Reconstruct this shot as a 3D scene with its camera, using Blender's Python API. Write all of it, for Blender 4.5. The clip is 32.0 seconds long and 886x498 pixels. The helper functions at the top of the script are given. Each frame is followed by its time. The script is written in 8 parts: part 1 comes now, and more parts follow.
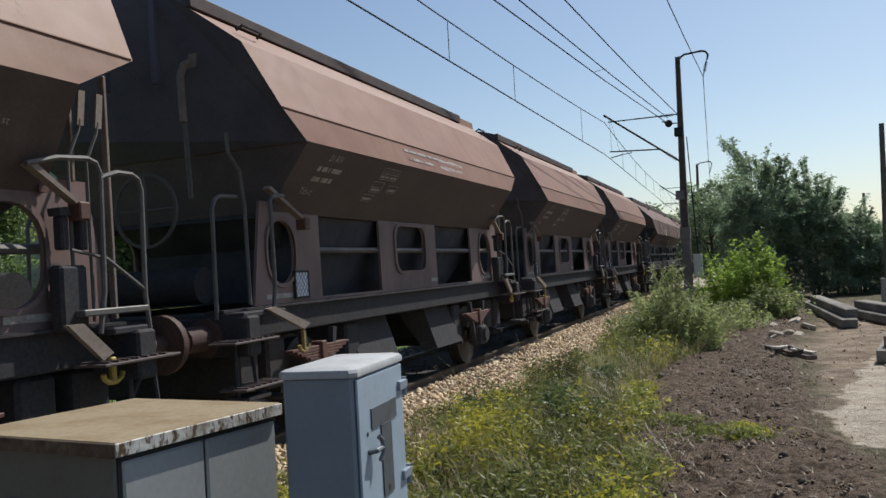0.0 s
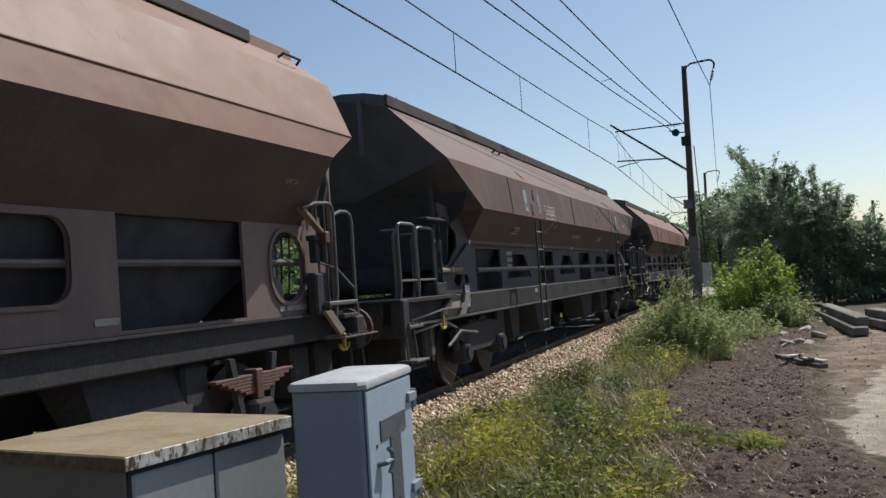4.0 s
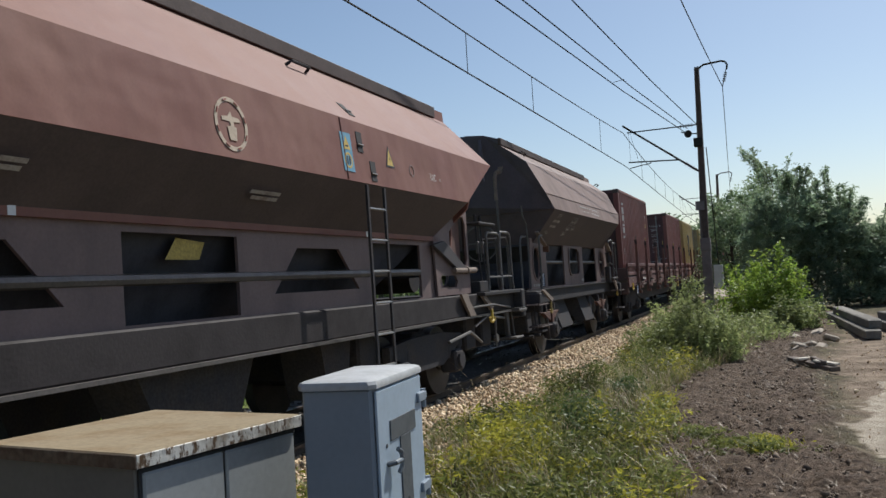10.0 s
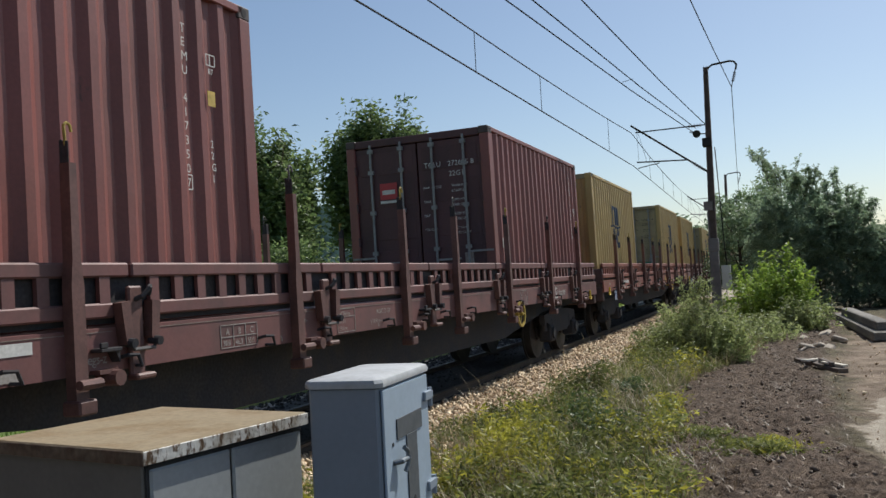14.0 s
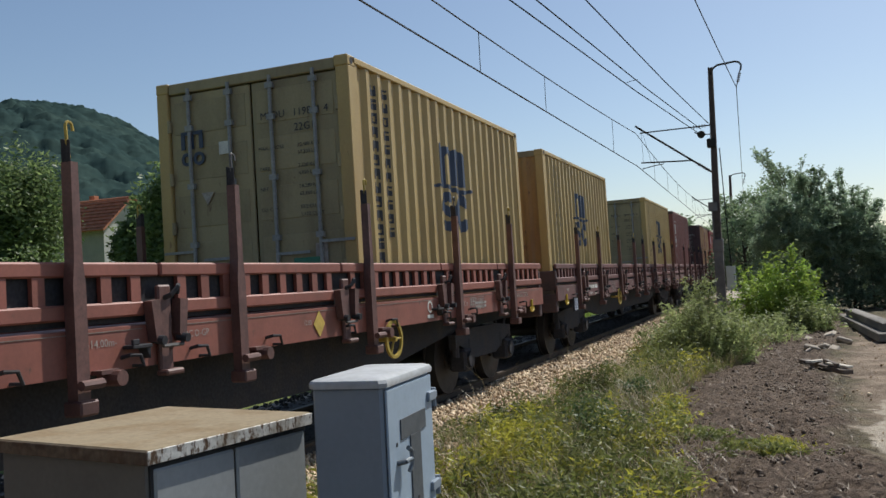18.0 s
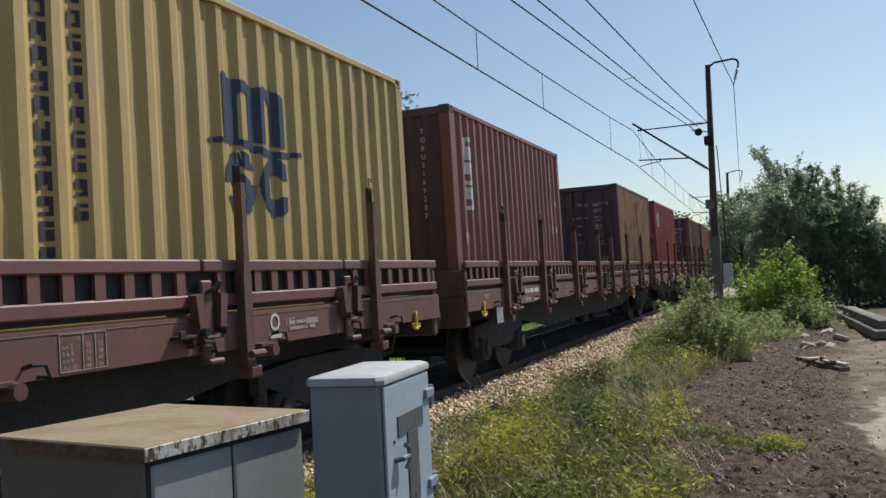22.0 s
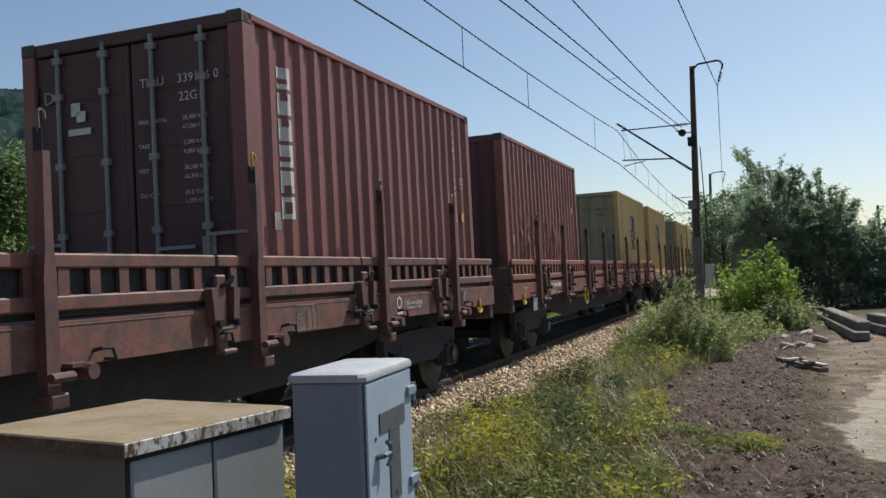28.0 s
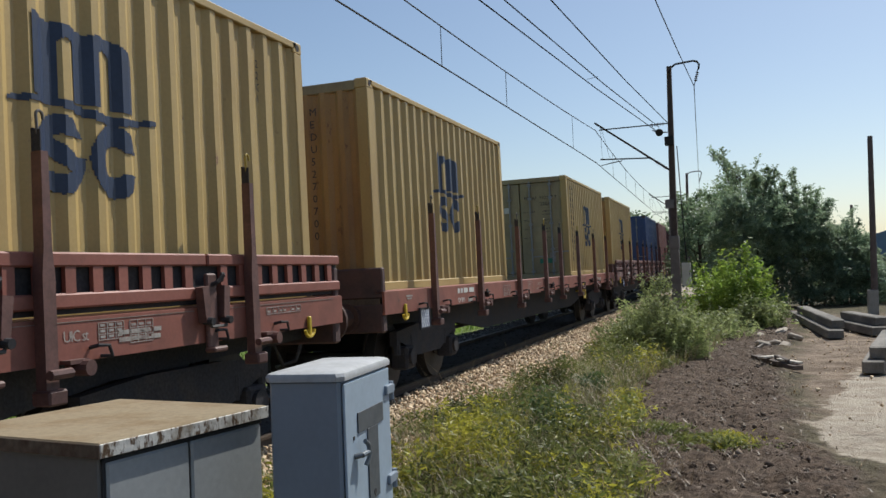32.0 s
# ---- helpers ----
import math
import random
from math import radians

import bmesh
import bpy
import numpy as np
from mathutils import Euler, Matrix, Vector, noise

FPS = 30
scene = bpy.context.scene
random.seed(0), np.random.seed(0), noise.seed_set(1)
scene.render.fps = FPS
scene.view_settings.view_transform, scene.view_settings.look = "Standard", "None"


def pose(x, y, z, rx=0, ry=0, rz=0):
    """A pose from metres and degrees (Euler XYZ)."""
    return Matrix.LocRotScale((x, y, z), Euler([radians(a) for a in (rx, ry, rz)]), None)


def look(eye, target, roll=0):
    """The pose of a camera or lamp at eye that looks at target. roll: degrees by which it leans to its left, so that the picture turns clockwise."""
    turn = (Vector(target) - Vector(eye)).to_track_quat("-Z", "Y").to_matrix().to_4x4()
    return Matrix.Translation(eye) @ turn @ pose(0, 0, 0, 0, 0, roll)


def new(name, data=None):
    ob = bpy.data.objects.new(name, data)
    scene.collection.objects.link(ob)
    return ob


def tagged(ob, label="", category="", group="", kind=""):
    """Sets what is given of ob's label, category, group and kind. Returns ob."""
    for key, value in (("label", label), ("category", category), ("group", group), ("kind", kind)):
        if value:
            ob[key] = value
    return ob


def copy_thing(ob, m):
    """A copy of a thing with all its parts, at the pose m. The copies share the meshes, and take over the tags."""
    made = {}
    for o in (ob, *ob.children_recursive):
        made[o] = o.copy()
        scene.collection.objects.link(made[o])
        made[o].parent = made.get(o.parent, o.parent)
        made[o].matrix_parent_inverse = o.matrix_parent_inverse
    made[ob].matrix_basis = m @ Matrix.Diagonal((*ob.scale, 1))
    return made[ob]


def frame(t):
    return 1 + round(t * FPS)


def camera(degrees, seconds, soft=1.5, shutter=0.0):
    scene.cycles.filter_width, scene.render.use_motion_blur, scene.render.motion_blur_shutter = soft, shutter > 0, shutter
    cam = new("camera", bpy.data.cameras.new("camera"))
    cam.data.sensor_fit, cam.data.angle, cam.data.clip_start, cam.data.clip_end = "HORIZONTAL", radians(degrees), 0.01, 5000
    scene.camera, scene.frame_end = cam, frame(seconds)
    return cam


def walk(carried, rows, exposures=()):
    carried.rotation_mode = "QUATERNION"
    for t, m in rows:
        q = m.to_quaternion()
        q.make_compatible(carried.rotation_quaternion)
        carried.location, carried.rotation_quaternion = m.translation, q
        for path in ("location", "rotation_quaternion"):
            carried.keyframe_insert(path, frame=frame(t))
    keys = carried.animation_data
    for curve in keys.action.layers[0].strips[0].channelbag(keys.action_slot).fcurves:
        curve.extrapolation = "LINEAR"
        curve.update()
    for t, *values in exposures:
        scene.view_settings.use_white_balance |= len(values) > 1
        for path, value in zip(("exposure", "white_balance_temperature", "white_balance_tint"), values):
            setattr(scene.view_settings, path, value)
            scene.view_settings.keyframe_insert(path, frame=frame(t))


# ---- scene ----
from collections import defaultdict

# The camera stands beside the track, held by hand, and turns a little.
EYE = (0.0, 0.0, 1.75)
TURNS = [
    (0, 91.330, 3.218, 19.740),
    (0.5, 91.429, 3.254, 19.780),
    (1, 91.531, 3.315, 19.851),
    (1.5, 91.625, 3.388, 19.941),
    (2, 91.715, 3.459, 20.018),
    (2.5, 91.820, 3.517, 20.087),
    (3, 91.927, 3.559, 20.155),
    (3.5, 92.019, 3.633, 20.200),
    (5.5, 92.190, 3.793, 20.404),
    (6, 92.213, 3.720, 20.473),
    (6.5, 92.231, 3.642, 20.540),
    (7, 92.223, 3.569, 20.602),
    (7.5, 92.203, 3.517, 20.655),
    (8, 92.184, 3.474, 20.712),
    (8.5, 92.164, 3.423, 20.774),
    (9, 92.155, 3.376, 20.833),
    (9.5, 92.149, 3.343, 20.893),
    (10, 92.141, 3.328, 20.959),
    (10.5, 92.134, 3.305, 21.022),
    (11, 92.128, 3.246, 21.066),
    (11.5, 92.124, 3.163, 21.105),
    (12, 92.119, 3.078, 21.153),
    (12.5, 92.108, 3.022, 21.201),
    (13, 92.104, 2.999, 21.265),
    (13.5, 92.103, 2.992, 21.346),
    (14, 92.100, 2.996, 21.421),
    (14.5, 92.093, 3.034, 21.484),
    (16.5, 92.137, 2.963, 21.642),
    (17, 92.117, 2.891, 21.637),
    (17.5, 92.121, 2.880, 21.655),
    (18, 92.135, 2.899, 21.686),
    (18.5, 92.124, 2.916, 21.688),
    (19, 92.090, 2.940, 21.660),
    (19.5, 92.065, 2.988, 21.624),
    (20, 92.048, 3.036, 21.588),
    (20.5, 92.032, 3.047, 21.572),
    (21, 92.023, 3.019, 21.561),
    (21.5, 91.997, 2.960, 21.543),
    (22, 91.950, 2.875, 21.513),
    (22.5, 91.908, 2.781, 21.474),
    (23, 91.883, 2.721, 21.451),
    (23.5, 91.875, 2.681, 21.420),
    (24, 91.868, 2.605, 21.361),
    (24.5, 91.855, 2.533, 21.287),
    (25, 91.844, 2.495, 21.218),
    (25.5, 91.845, 2.474, 21.179),
    (27.5, 91.792, 2.340, 20.607),
    (28, 91.747, 2.299, 20.430),
    (28.5, 91.725, 2.229, 20.271),
    (29, 91.708, 2.150, 20.115),
    (29.5, 91.700, 2.125, 19.963),
    (30, 91.700, 2.161, 19.792),
    (30.5, 91.687, 2.190, 19.585),
    (31, 91.668, 2.204, 19.368),
    (31.5, 91.647, 2.242, 19.183),
    (32, 91.616, 2.316, 19.033),
]
cam = camera(53.18, 32.0, soft=1.5, shutter=0.0)
walk(cam, [(t, pose(*EYE, rx, ry, rz)) for t, rx, ry, rz in TURNS], exposures=((0, 0.0, 6300, 8), (32, 0.0, 6300, 8)))

# The track: a very wide curve; s runs along it, away from the camera.
BEND, TRACK_X, CANT, RAIL_Z = 0.000359, -5.318, 0.0119, 0.22


def track_pose(s, lift=0.0):
    """A pose on the track's centre line, at rail height."""
    a = BEND * s
    return Matrix.Translation((TRACK_X - (1 - math.cos(a)) / BEND, math.sin(a) / BEND, RAIL_Z + lift)) @ pose(0, 0, 0, 0, -math.degrees(CANT), math.degrees(a))


def track_x(y):
    return TRACK_X - BEND * y * y / 2


def ramp(t, a, b):
    """A smooth rise from 0 at a to 1 at b."""
    q = min(max((t - a) / (b - a), 0), 1)
    return q * q * (3 - 2 * q)


def run(t):
    """How far the train has rolled along the track at t seconds."""
    u = (t - 16) / 16
    surge = 0.08 * ramp(t, 16.5, 18) * (1 - ramp(t, 20.8, 22.2)) + 0.18 * ramp(t, 24, 24.6) * (1 - ramp(t, 25.5, 27.5))
    return -6.2698 * t + 0.8527 * u**2 + -1.5384 * u**3 + 0.9953 * u**4 - surge


# ---- light ----
SUN_AZ, SUN_EL = 22.0, 50.0  # azimuth clockwise from +y
world = bpy.data.worlds.new("sky")
scene.world = world
world.use_nodes = True
nt = world.node_tree
sky = nt.nodes.new("ShaderNodeTexSky")
sky.sky_type, sky.sun_disc = "NISHITA", False
sky.sun_elevation, sky.sun_rotation = radians(SUN_EL), radians(SUN_AZ)
sky.altitude, sky.air_density, sky.dust_density, sky.ozone_density = 300, 1.0, 1.15, 1.0
nt.nodes["Background"].inputs[1].default_value = 0.102
nt.links.new(sky.outputs[0], nt.nodes["Background"].inputs[0])
sun = new("sun", bpy.data.lights.new("sun", "SUN"))
sun.data.energy, sun.data.angle, sun.data.color = 5.0, radians(0.53), (1.0, 0.955, 0.88)
sun_dir = Vector((math.sin(radians(SUN_AZ)) * math.cos(radians(SUN_EL)), math.cos(radians(SUN_AZ)) * math.cos(radians(SUN_EL)), math.sin(radians(SUN_EL))))
sun.matrix_world = look(sun_dir * 60, (0, 0, 0))

# ---- materials ----
def material(name, base, rough=0.6, metal=0.0, vary=0.25, scale=3.0, fine=40.0, tint=None, tint_at=0.55, bump=0.15, spread=0.0, streak=1.0, spec=0.5, spots=None, grain=0.6, dents=0.0):
    """A worn surface: base colour, broad variation towards a tint, fine grain in colour and relief, and a spread from object to object."""
    m = bpy.data.materials.new(name)
    m.use_nodes = True
    n, k = m.node_tree.nodes, m.node_tree.links
    b = n["Principled BSDF"]
    co = n.new("ShaderNodeTexCoord")
    mp = n.new("ShaderNodeMapping")
    mp.inputs["Scale"].default_value = (1, 1, streak)
    k.new(co.outputs["Object"], mp.inputs[0])
    big, small = n.new("ShaderNodeTexNoise"), n.new("ShaderNodeTexNoise")
    big.inputs["Scale"].default_value, big.inputs["Detail"].default_value, big.inputs["Roughness"].default_value = scale, 6, 0.6
    small.inputs["Scale"].default_value, small.inputs["Detail"].default_value = fine, 4
    k.new(mp.outputs[0], big.inputs["Vector"]), k.new(co.outputs["Object"], small.inputs["Vector"])
    ramp = n.new("ShaderNodeValToRGB")
    ramp.color_ramp.elements[0].position, ramp.color_ramp.elements[1].position = tint_at - 0.12, tint_at + 0.12
    t = tint or tuple(c * (1 - vary) for c in base)
    ramp.color_ramp.elements[0].color, ramp.color_ramp.elements[1].color = (*base, 1), (*t, 1)
    k.new(big.outputs["Fac"], ramp.inputs[0])
    hsv = n.new("ShaderNodeHueSaturation")
    val = n.new("ShaderNodeMapRange")
    val.inputs["From Min"].default_value, val.inputs["From Max"].default_value = 0.3, 0.7
    val.inputs["To Min"].default_value, val.inputs["To Max"].default_value = 1 - vary * grain, 1 + vary * grain
    k.new(small.outputs["Fac"], val.inputs["Value"])
    last = val.outputs[0]
    if spread:
        info = n.new("ShaderNodeObjectInfo")
        sp = n.new("ShaderNodeMapRange")
        sp.inputs["To Min"].default_value, sp.inputs["To Max"].default_value = 1 - spread, 1 + spread
        mul = n.new("ShaderNodeMath")
        mul.operation = "MULTIPLY"
        k.new(info.outputs["Random"], sp.inputs["Value"]), k.new(sp.outputs[0], mul.inputs[0]), k.new(last, mul.inputs[1])
        last = mul.outputs[0]
    k.new(last, hsv.inputs["Value"])
    paint = ramp.outputs[0]
    if spots:
        colour, at, size = spots
        sn, sr, mx = n.new("ShaderNodeTexNoise"), n.new("ShaderNodeMapRange"), n.new("ShaderNodeMix")
        sn.inputs["Scale"].default_value, sn.inputs["Detail"].default_value, sn.inputs["Roughness"].default_value = size, 7, 0.75
        sm = n.new("ShaderNodeMapping")
        sm.inputs["Scale"].default_value = (1, 1, 0.45)
        k.new(co.outputs["Object"], sm.inputs[0]), k.new(sm.outputs[0], sn.inputs["Vector"])
        sr.inputs["From Min"].default_value, sr.inputs["From Max"].default_value = at, at + 0.06
        mx.data_type = "RGBA"
        mx.inputs[7].default_value = (*colour, 1)
        k.new(sn.outputs["Fac"], sr.inputs["Value"]), k.new(sr.outputs[0], mx.inputs[0]), k.new(paint, mx.inputs[6])
        paint = mx.outputs[2]
    k.new(paint, hsv.inputs["Color"]), k.new(hsv.outputs[0], b.inputs["Base Color"])
    rr = n.new("ShaderNodeMapRange")
    rr.inputs["To Min"].default_value, rr.inputs["To Max"].default_value = max(rough - 0.15, 0.03), min(rough + 0.15, 1)
    k.new(big.outputs["Fac"], rr.inputs["Value"]), k.new(rr.outputs[0], b.inputs["Roughness"])
    b.inputs["Metallic"].default_value, b.inputs["Specular IOR Level"].default_value = metal, spec
    if bump:
        bp = n.new("ShaderNodeBump")
        bp.inputs["Strength"].default_value, bp.inputs["Distance"].default_value = bump, 0.01
        k.new(small.outputs["Fac"], bp.inputs["Height"]), k.new(bp.outputs[0], b.inputs["Normal"])
        if dents:
            dn, db = n.new("ShaderNodeTexNoise"), n.new("ShaderNodeBump")
            dn.inputs["Scale"].default_value, dn.inputs["Detail"].default_value = 1.7, 2
            db.inputs["Strength"].default_value, db.inputs["Distance"].default_value = 0.6, dents
            k.new(co.outputs["Object"], dn.inputs["Vector"]), k.new(dn.outputs["Fac"], db.inputs["Height"]), k.new(db.outputs[0], bp.inputs["Normal"])
    return m


M = {
    "hopper": material("hopper_paint", (0.200, 0.100, 0.066), 0.62, vary=0.22, scale=1.1, tint=(0.235, 0.130, 0.090), spread=0.06, streak=0.35, spec=0.3, spots=((0.12, 0.066, 0.05), 0.64, 3.5), grain=0.2, bump=0.05, dents=0.05),
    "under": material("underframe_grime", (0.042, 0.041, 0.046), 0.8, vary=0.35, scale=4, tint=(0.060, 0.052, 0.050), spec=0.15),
    "wagon": material("wagon_paint", (0.165, 0.066, 0.060), 0.6, vary=0.3, scale=2.5, tint=(0.115, 0.057, 0.052), spread=0.1, spots=((0.075, 0.048, 0.042), 0.62, 7.0), grain=0.3, bump=0.06),
    "wagon_red": material("wagon_red_paint", (0.250, 0.082, 0.058), 0.58, vary=0.3, scale=2.5, tint=(0.185, 0.064, 0.045), spread=0.1, spots=((0.11, 0.058, 0.042), 0.62, 7.0), grain=0.3, bump=0.06),
    "wagon_rust": material("wagon_rust_paint", (0.175, 0.066, 0.048), 0.65, vary=0.4, scale=5, tint=(0.09, 0.05, 0.04), tint_at=0.5, spread=0.15),
    "plate": material("grimy_plate_paint", (0.195, 0.132, 0.120), 0.65, vary=0.3, scale=1.5, tint=(0.14, 0.100, 0.094), streak=0.5, spec=0.3, grain=0.25, bump=0.05),
    "floor": material("wagon_boards", (0.10, 0.075, 0.055), 0.85, vary=0.4, scale=3),
    "steel": material("bare_steel", (0.30, 0.28, 0.26), 0.4, metal=0.9, vary=0.3, scale=6),
    "ochre": material("ochre_container", (0.43, 0.30, 0.11), 0.5, vary=0.16, scale=1.5, tint=(0.36, 0.24, 0.095), tint_at=0.62, streak=0.3, spread=0.08, spots=((0.20, 0.10, 0.05), 0.64, 5.0), grain=0.3, bump=0.04),
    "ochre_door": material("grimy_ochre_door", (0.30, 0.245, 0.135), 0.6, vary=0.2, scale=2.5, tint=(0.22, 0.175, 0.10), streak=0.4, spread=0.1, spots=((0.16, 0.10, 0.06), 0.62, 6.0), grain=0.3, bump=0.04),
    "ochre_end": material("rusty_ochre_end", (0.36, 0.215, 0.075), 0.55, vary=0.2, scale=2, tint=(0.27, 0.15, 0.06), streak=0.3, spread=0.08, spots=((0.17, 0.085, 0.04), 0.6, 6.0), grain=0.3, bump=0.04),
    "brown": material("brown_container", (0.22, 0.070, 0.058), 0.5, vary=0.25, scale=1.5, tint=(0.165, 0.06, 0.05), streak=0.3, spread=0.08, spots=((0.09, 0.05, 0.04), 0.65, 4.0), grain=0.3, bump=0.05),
    "red": material("red_container", (0.33, 0.05, 0.045), 0.45, vary=0.2, scale=1.5, streak=0.3),
    "blue": material("blue_container", (0.03, 0.06, 0.17), 0.45, vary=0.2, scale=1.5, streak=0.3),
    "ground": material("ground_mix", (0.10, 0.13, 0.045), 0.95, vary=0.4, scale=0.6, fine=9, tint=(0.16, 0.13, 0.07), bump=0.5),
    "ballast": material("ballast_bed", (0.34, 0.285, 0.225), 0.9, vary=0.5, scale=8, fine=25, bump=0.8),
    # Body colour lowered below the door's to hold the near face's shade.
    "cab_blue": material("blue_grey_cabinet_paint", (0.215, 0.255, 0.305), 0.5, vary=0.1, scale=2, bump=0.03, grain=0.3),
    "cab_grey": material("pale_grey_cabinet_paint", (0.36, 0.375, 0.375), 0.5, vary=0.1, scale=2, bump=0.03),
    "mast": material("rusty_mast", (0.11, 0.08, 0.07), 0.7, vary=0.3, scale=4),
    "wire": material("wire", (0.03, 0.03, 0.03), 0.8, bump=0.0, vary=0.0, spec=0.1),
    "cream": material("cream_stencil", (0.50, 0.40, 0.30), 0.6, vary=0.2, scale=6, bump=0.0),
    "plate_dark": material("dark_plate_paint", (0.185, 0.130, 0.122), 0.65, vary=0.3, scale=1.5, tint=(0.13, 0.096, 0.092), streak=0.5, spec=0.3, grain=0.25, bump=0.05),
    "hopper_grey": material("pale_hopper_paint", (0.21, 0.145, 0.125), 0.65, vary=0.25, scale=1.3, streak=0.4, spec=0.3, grain=0.2, bump=0.05, dents=0.05),
    "hopper_dark": material("dark_hopper_paint", (0.130, 0.080, 0.070), 0.7, vary=0.22, scale=1.1, tint=(0.165, 0.105, 0.09), streak=0.35, spec=0.2, grain=0.2, bump=0.05, dents=0.05),
    "hopper_red": material("red_hopper_paint", (0.185, 0.078, 0.062), 0.65, vary=0.2, scale=1.1, tint=(0.22, 0.108, 0.084), streak=0.4, spec=0.3, grain=0.2, bump=0.05, dents=0.06),
    # Grimy brown, lowered further for the shade under the hopper overhang.
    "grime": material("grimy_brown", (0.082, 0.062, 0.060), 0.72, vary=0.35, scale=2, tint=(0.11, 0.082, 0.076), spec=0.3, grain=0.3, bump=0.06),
    "grime_dark": material("sooty_brown", (0.062, 0.056, 0.062), 0.72, vary=0.35, scale=2, tint=(0.08, 0.07, 0.072), spec=0.3, grain=0.3, bump=0.06),
    # Bluish dark end colour that holds the shade of the hopper ends.
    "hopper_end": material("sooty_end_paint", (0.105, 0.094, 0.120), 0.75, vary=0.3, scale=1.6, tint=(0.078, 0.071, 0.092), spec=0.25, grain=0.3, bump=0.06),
    "sill_dark": material("sill_brown", (0.038, 0.032, 0.033), 0.7, vary=0.3, scale=3, spec=0.2, grain=0.3),
    "shaft": material("greased_shaft", (0.13, 0.115, 0.11), 0.5, metal=0.4),
    "roof_dark": material("dark_roof_edge", (0.06, 0.035, 0.03), 0.7),
    "rail_paint": material("sooty_rail_paint", (0.10, 0.09, 0.085), 0.55),
    "spring": material("rust_red_steel", (0.12, 0.05, 0.035), 0.7, vary=0.4),
    "dusty": material("dusty_steel", (0.22, 0.17, 0.14), 0.8),
    "yellow": material("yellow_paint", (0.60, 0.42, 0.03), 0.5),
    "yellow_worn": material("worn_yellow_paint", (0.42, 0.30, 0.05), 0.6, vary=0.4),
    "yellow_grime": material("grimy_yellow_paint", (0.28, 0.20, 0.06), 0.7, vary=0.4),
    "wheel": material("wheel_steel", (0.042, 0.033, 0.030), 0.6, metal=0.2),
    "buffer": material("buffer_steel", (0.085, 0.052, 0.045), 0.7, spec=0.2),
    "rubber": material("black_rubber", (0.035, 0.035, 0.036), 0.8),
    "reflector": material("reflector_white", (0.65, 0.66, 0.68), 0.4, vary=0.1),
    "stake": material("stake_steel", (0.13, 0.06, 0.05), 0.6, vary=0.35, scale=5),
    "hole": material("dark_hole", (0.035, 0.034, 0.037), 0.9),
    "lock_rod": material("galvanised_rod", (0.26, 0.26, 0.255), 0.5),
    "casting": material("dark_casting", (0.07, 0.05, 0.045), 0.6),
    "tan": material("tan_container", (0.42, 0.225, 0.10), 0.55, vary=0.25, scale=1.5, streak=0.3, spots=((0.20, 0.075, 0.05), 0.53, 0.9)),
    "rust_brown": material("rust_container", (0.25, 0.085, 0.062), 0.55, vary=0.25, scale=1.5, streak=0.3, spots=((0.085, 0.05, 0.035), 0.58, 3.0)),
    "cab_top": material("beige_top", (0.27, 0.215, 0.14), 0.85, vary=0.2, scale=4, tint=(0.215, 0.155, 0.09), tint_at=0.58, spec=0.2, spots=((0.10, 0.06, 0.03), 0.66, 14.0)),
    "rail": material("rail_steel", (0.085, 0.062, 0.048), 0.55, metal=0.4),
    "bark": material("bark", (0.10, 0.075, 0.055), 0.9, vary=0.4, scale=8),
    # Dark steel colour that holds the shade seen through the side openings.
    "shade_steel": material("sooty_steel", (0.068, 0.067, 0.078), 0.85, vary=0.3, spec=0.2, grain=0.3),
    "faded_red": material("faded_red_emblem", (0.30, 0.115, 0.085), 0.65, vary=0.2, bump=0.0),
    "faded_blue": material("faded_blue_sign", (0.15, 0.155, 0.17), 0.65, vary=0.3, scale=7, tint=(0.16, 0.115, 0.10), bump=0.0),
    # End paints darker than the sides: the shade on ends is in the colour.
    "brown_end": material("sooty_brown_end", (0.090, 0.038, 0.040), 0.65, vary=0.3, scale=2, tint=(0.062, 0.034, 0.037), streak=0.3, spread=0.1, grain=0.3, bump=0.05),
    "wagon_end": material("sooty_wagon_end", (0.085, 0.045, 0.042), 0.7, vary=0.3, scale=3, tint=(0.055, 0.036, 0.035), grain=0.3),
    "hatch": material("blue_hatch_line", (0.08, 0.13, 0.28), 0.5, bump=0),
}


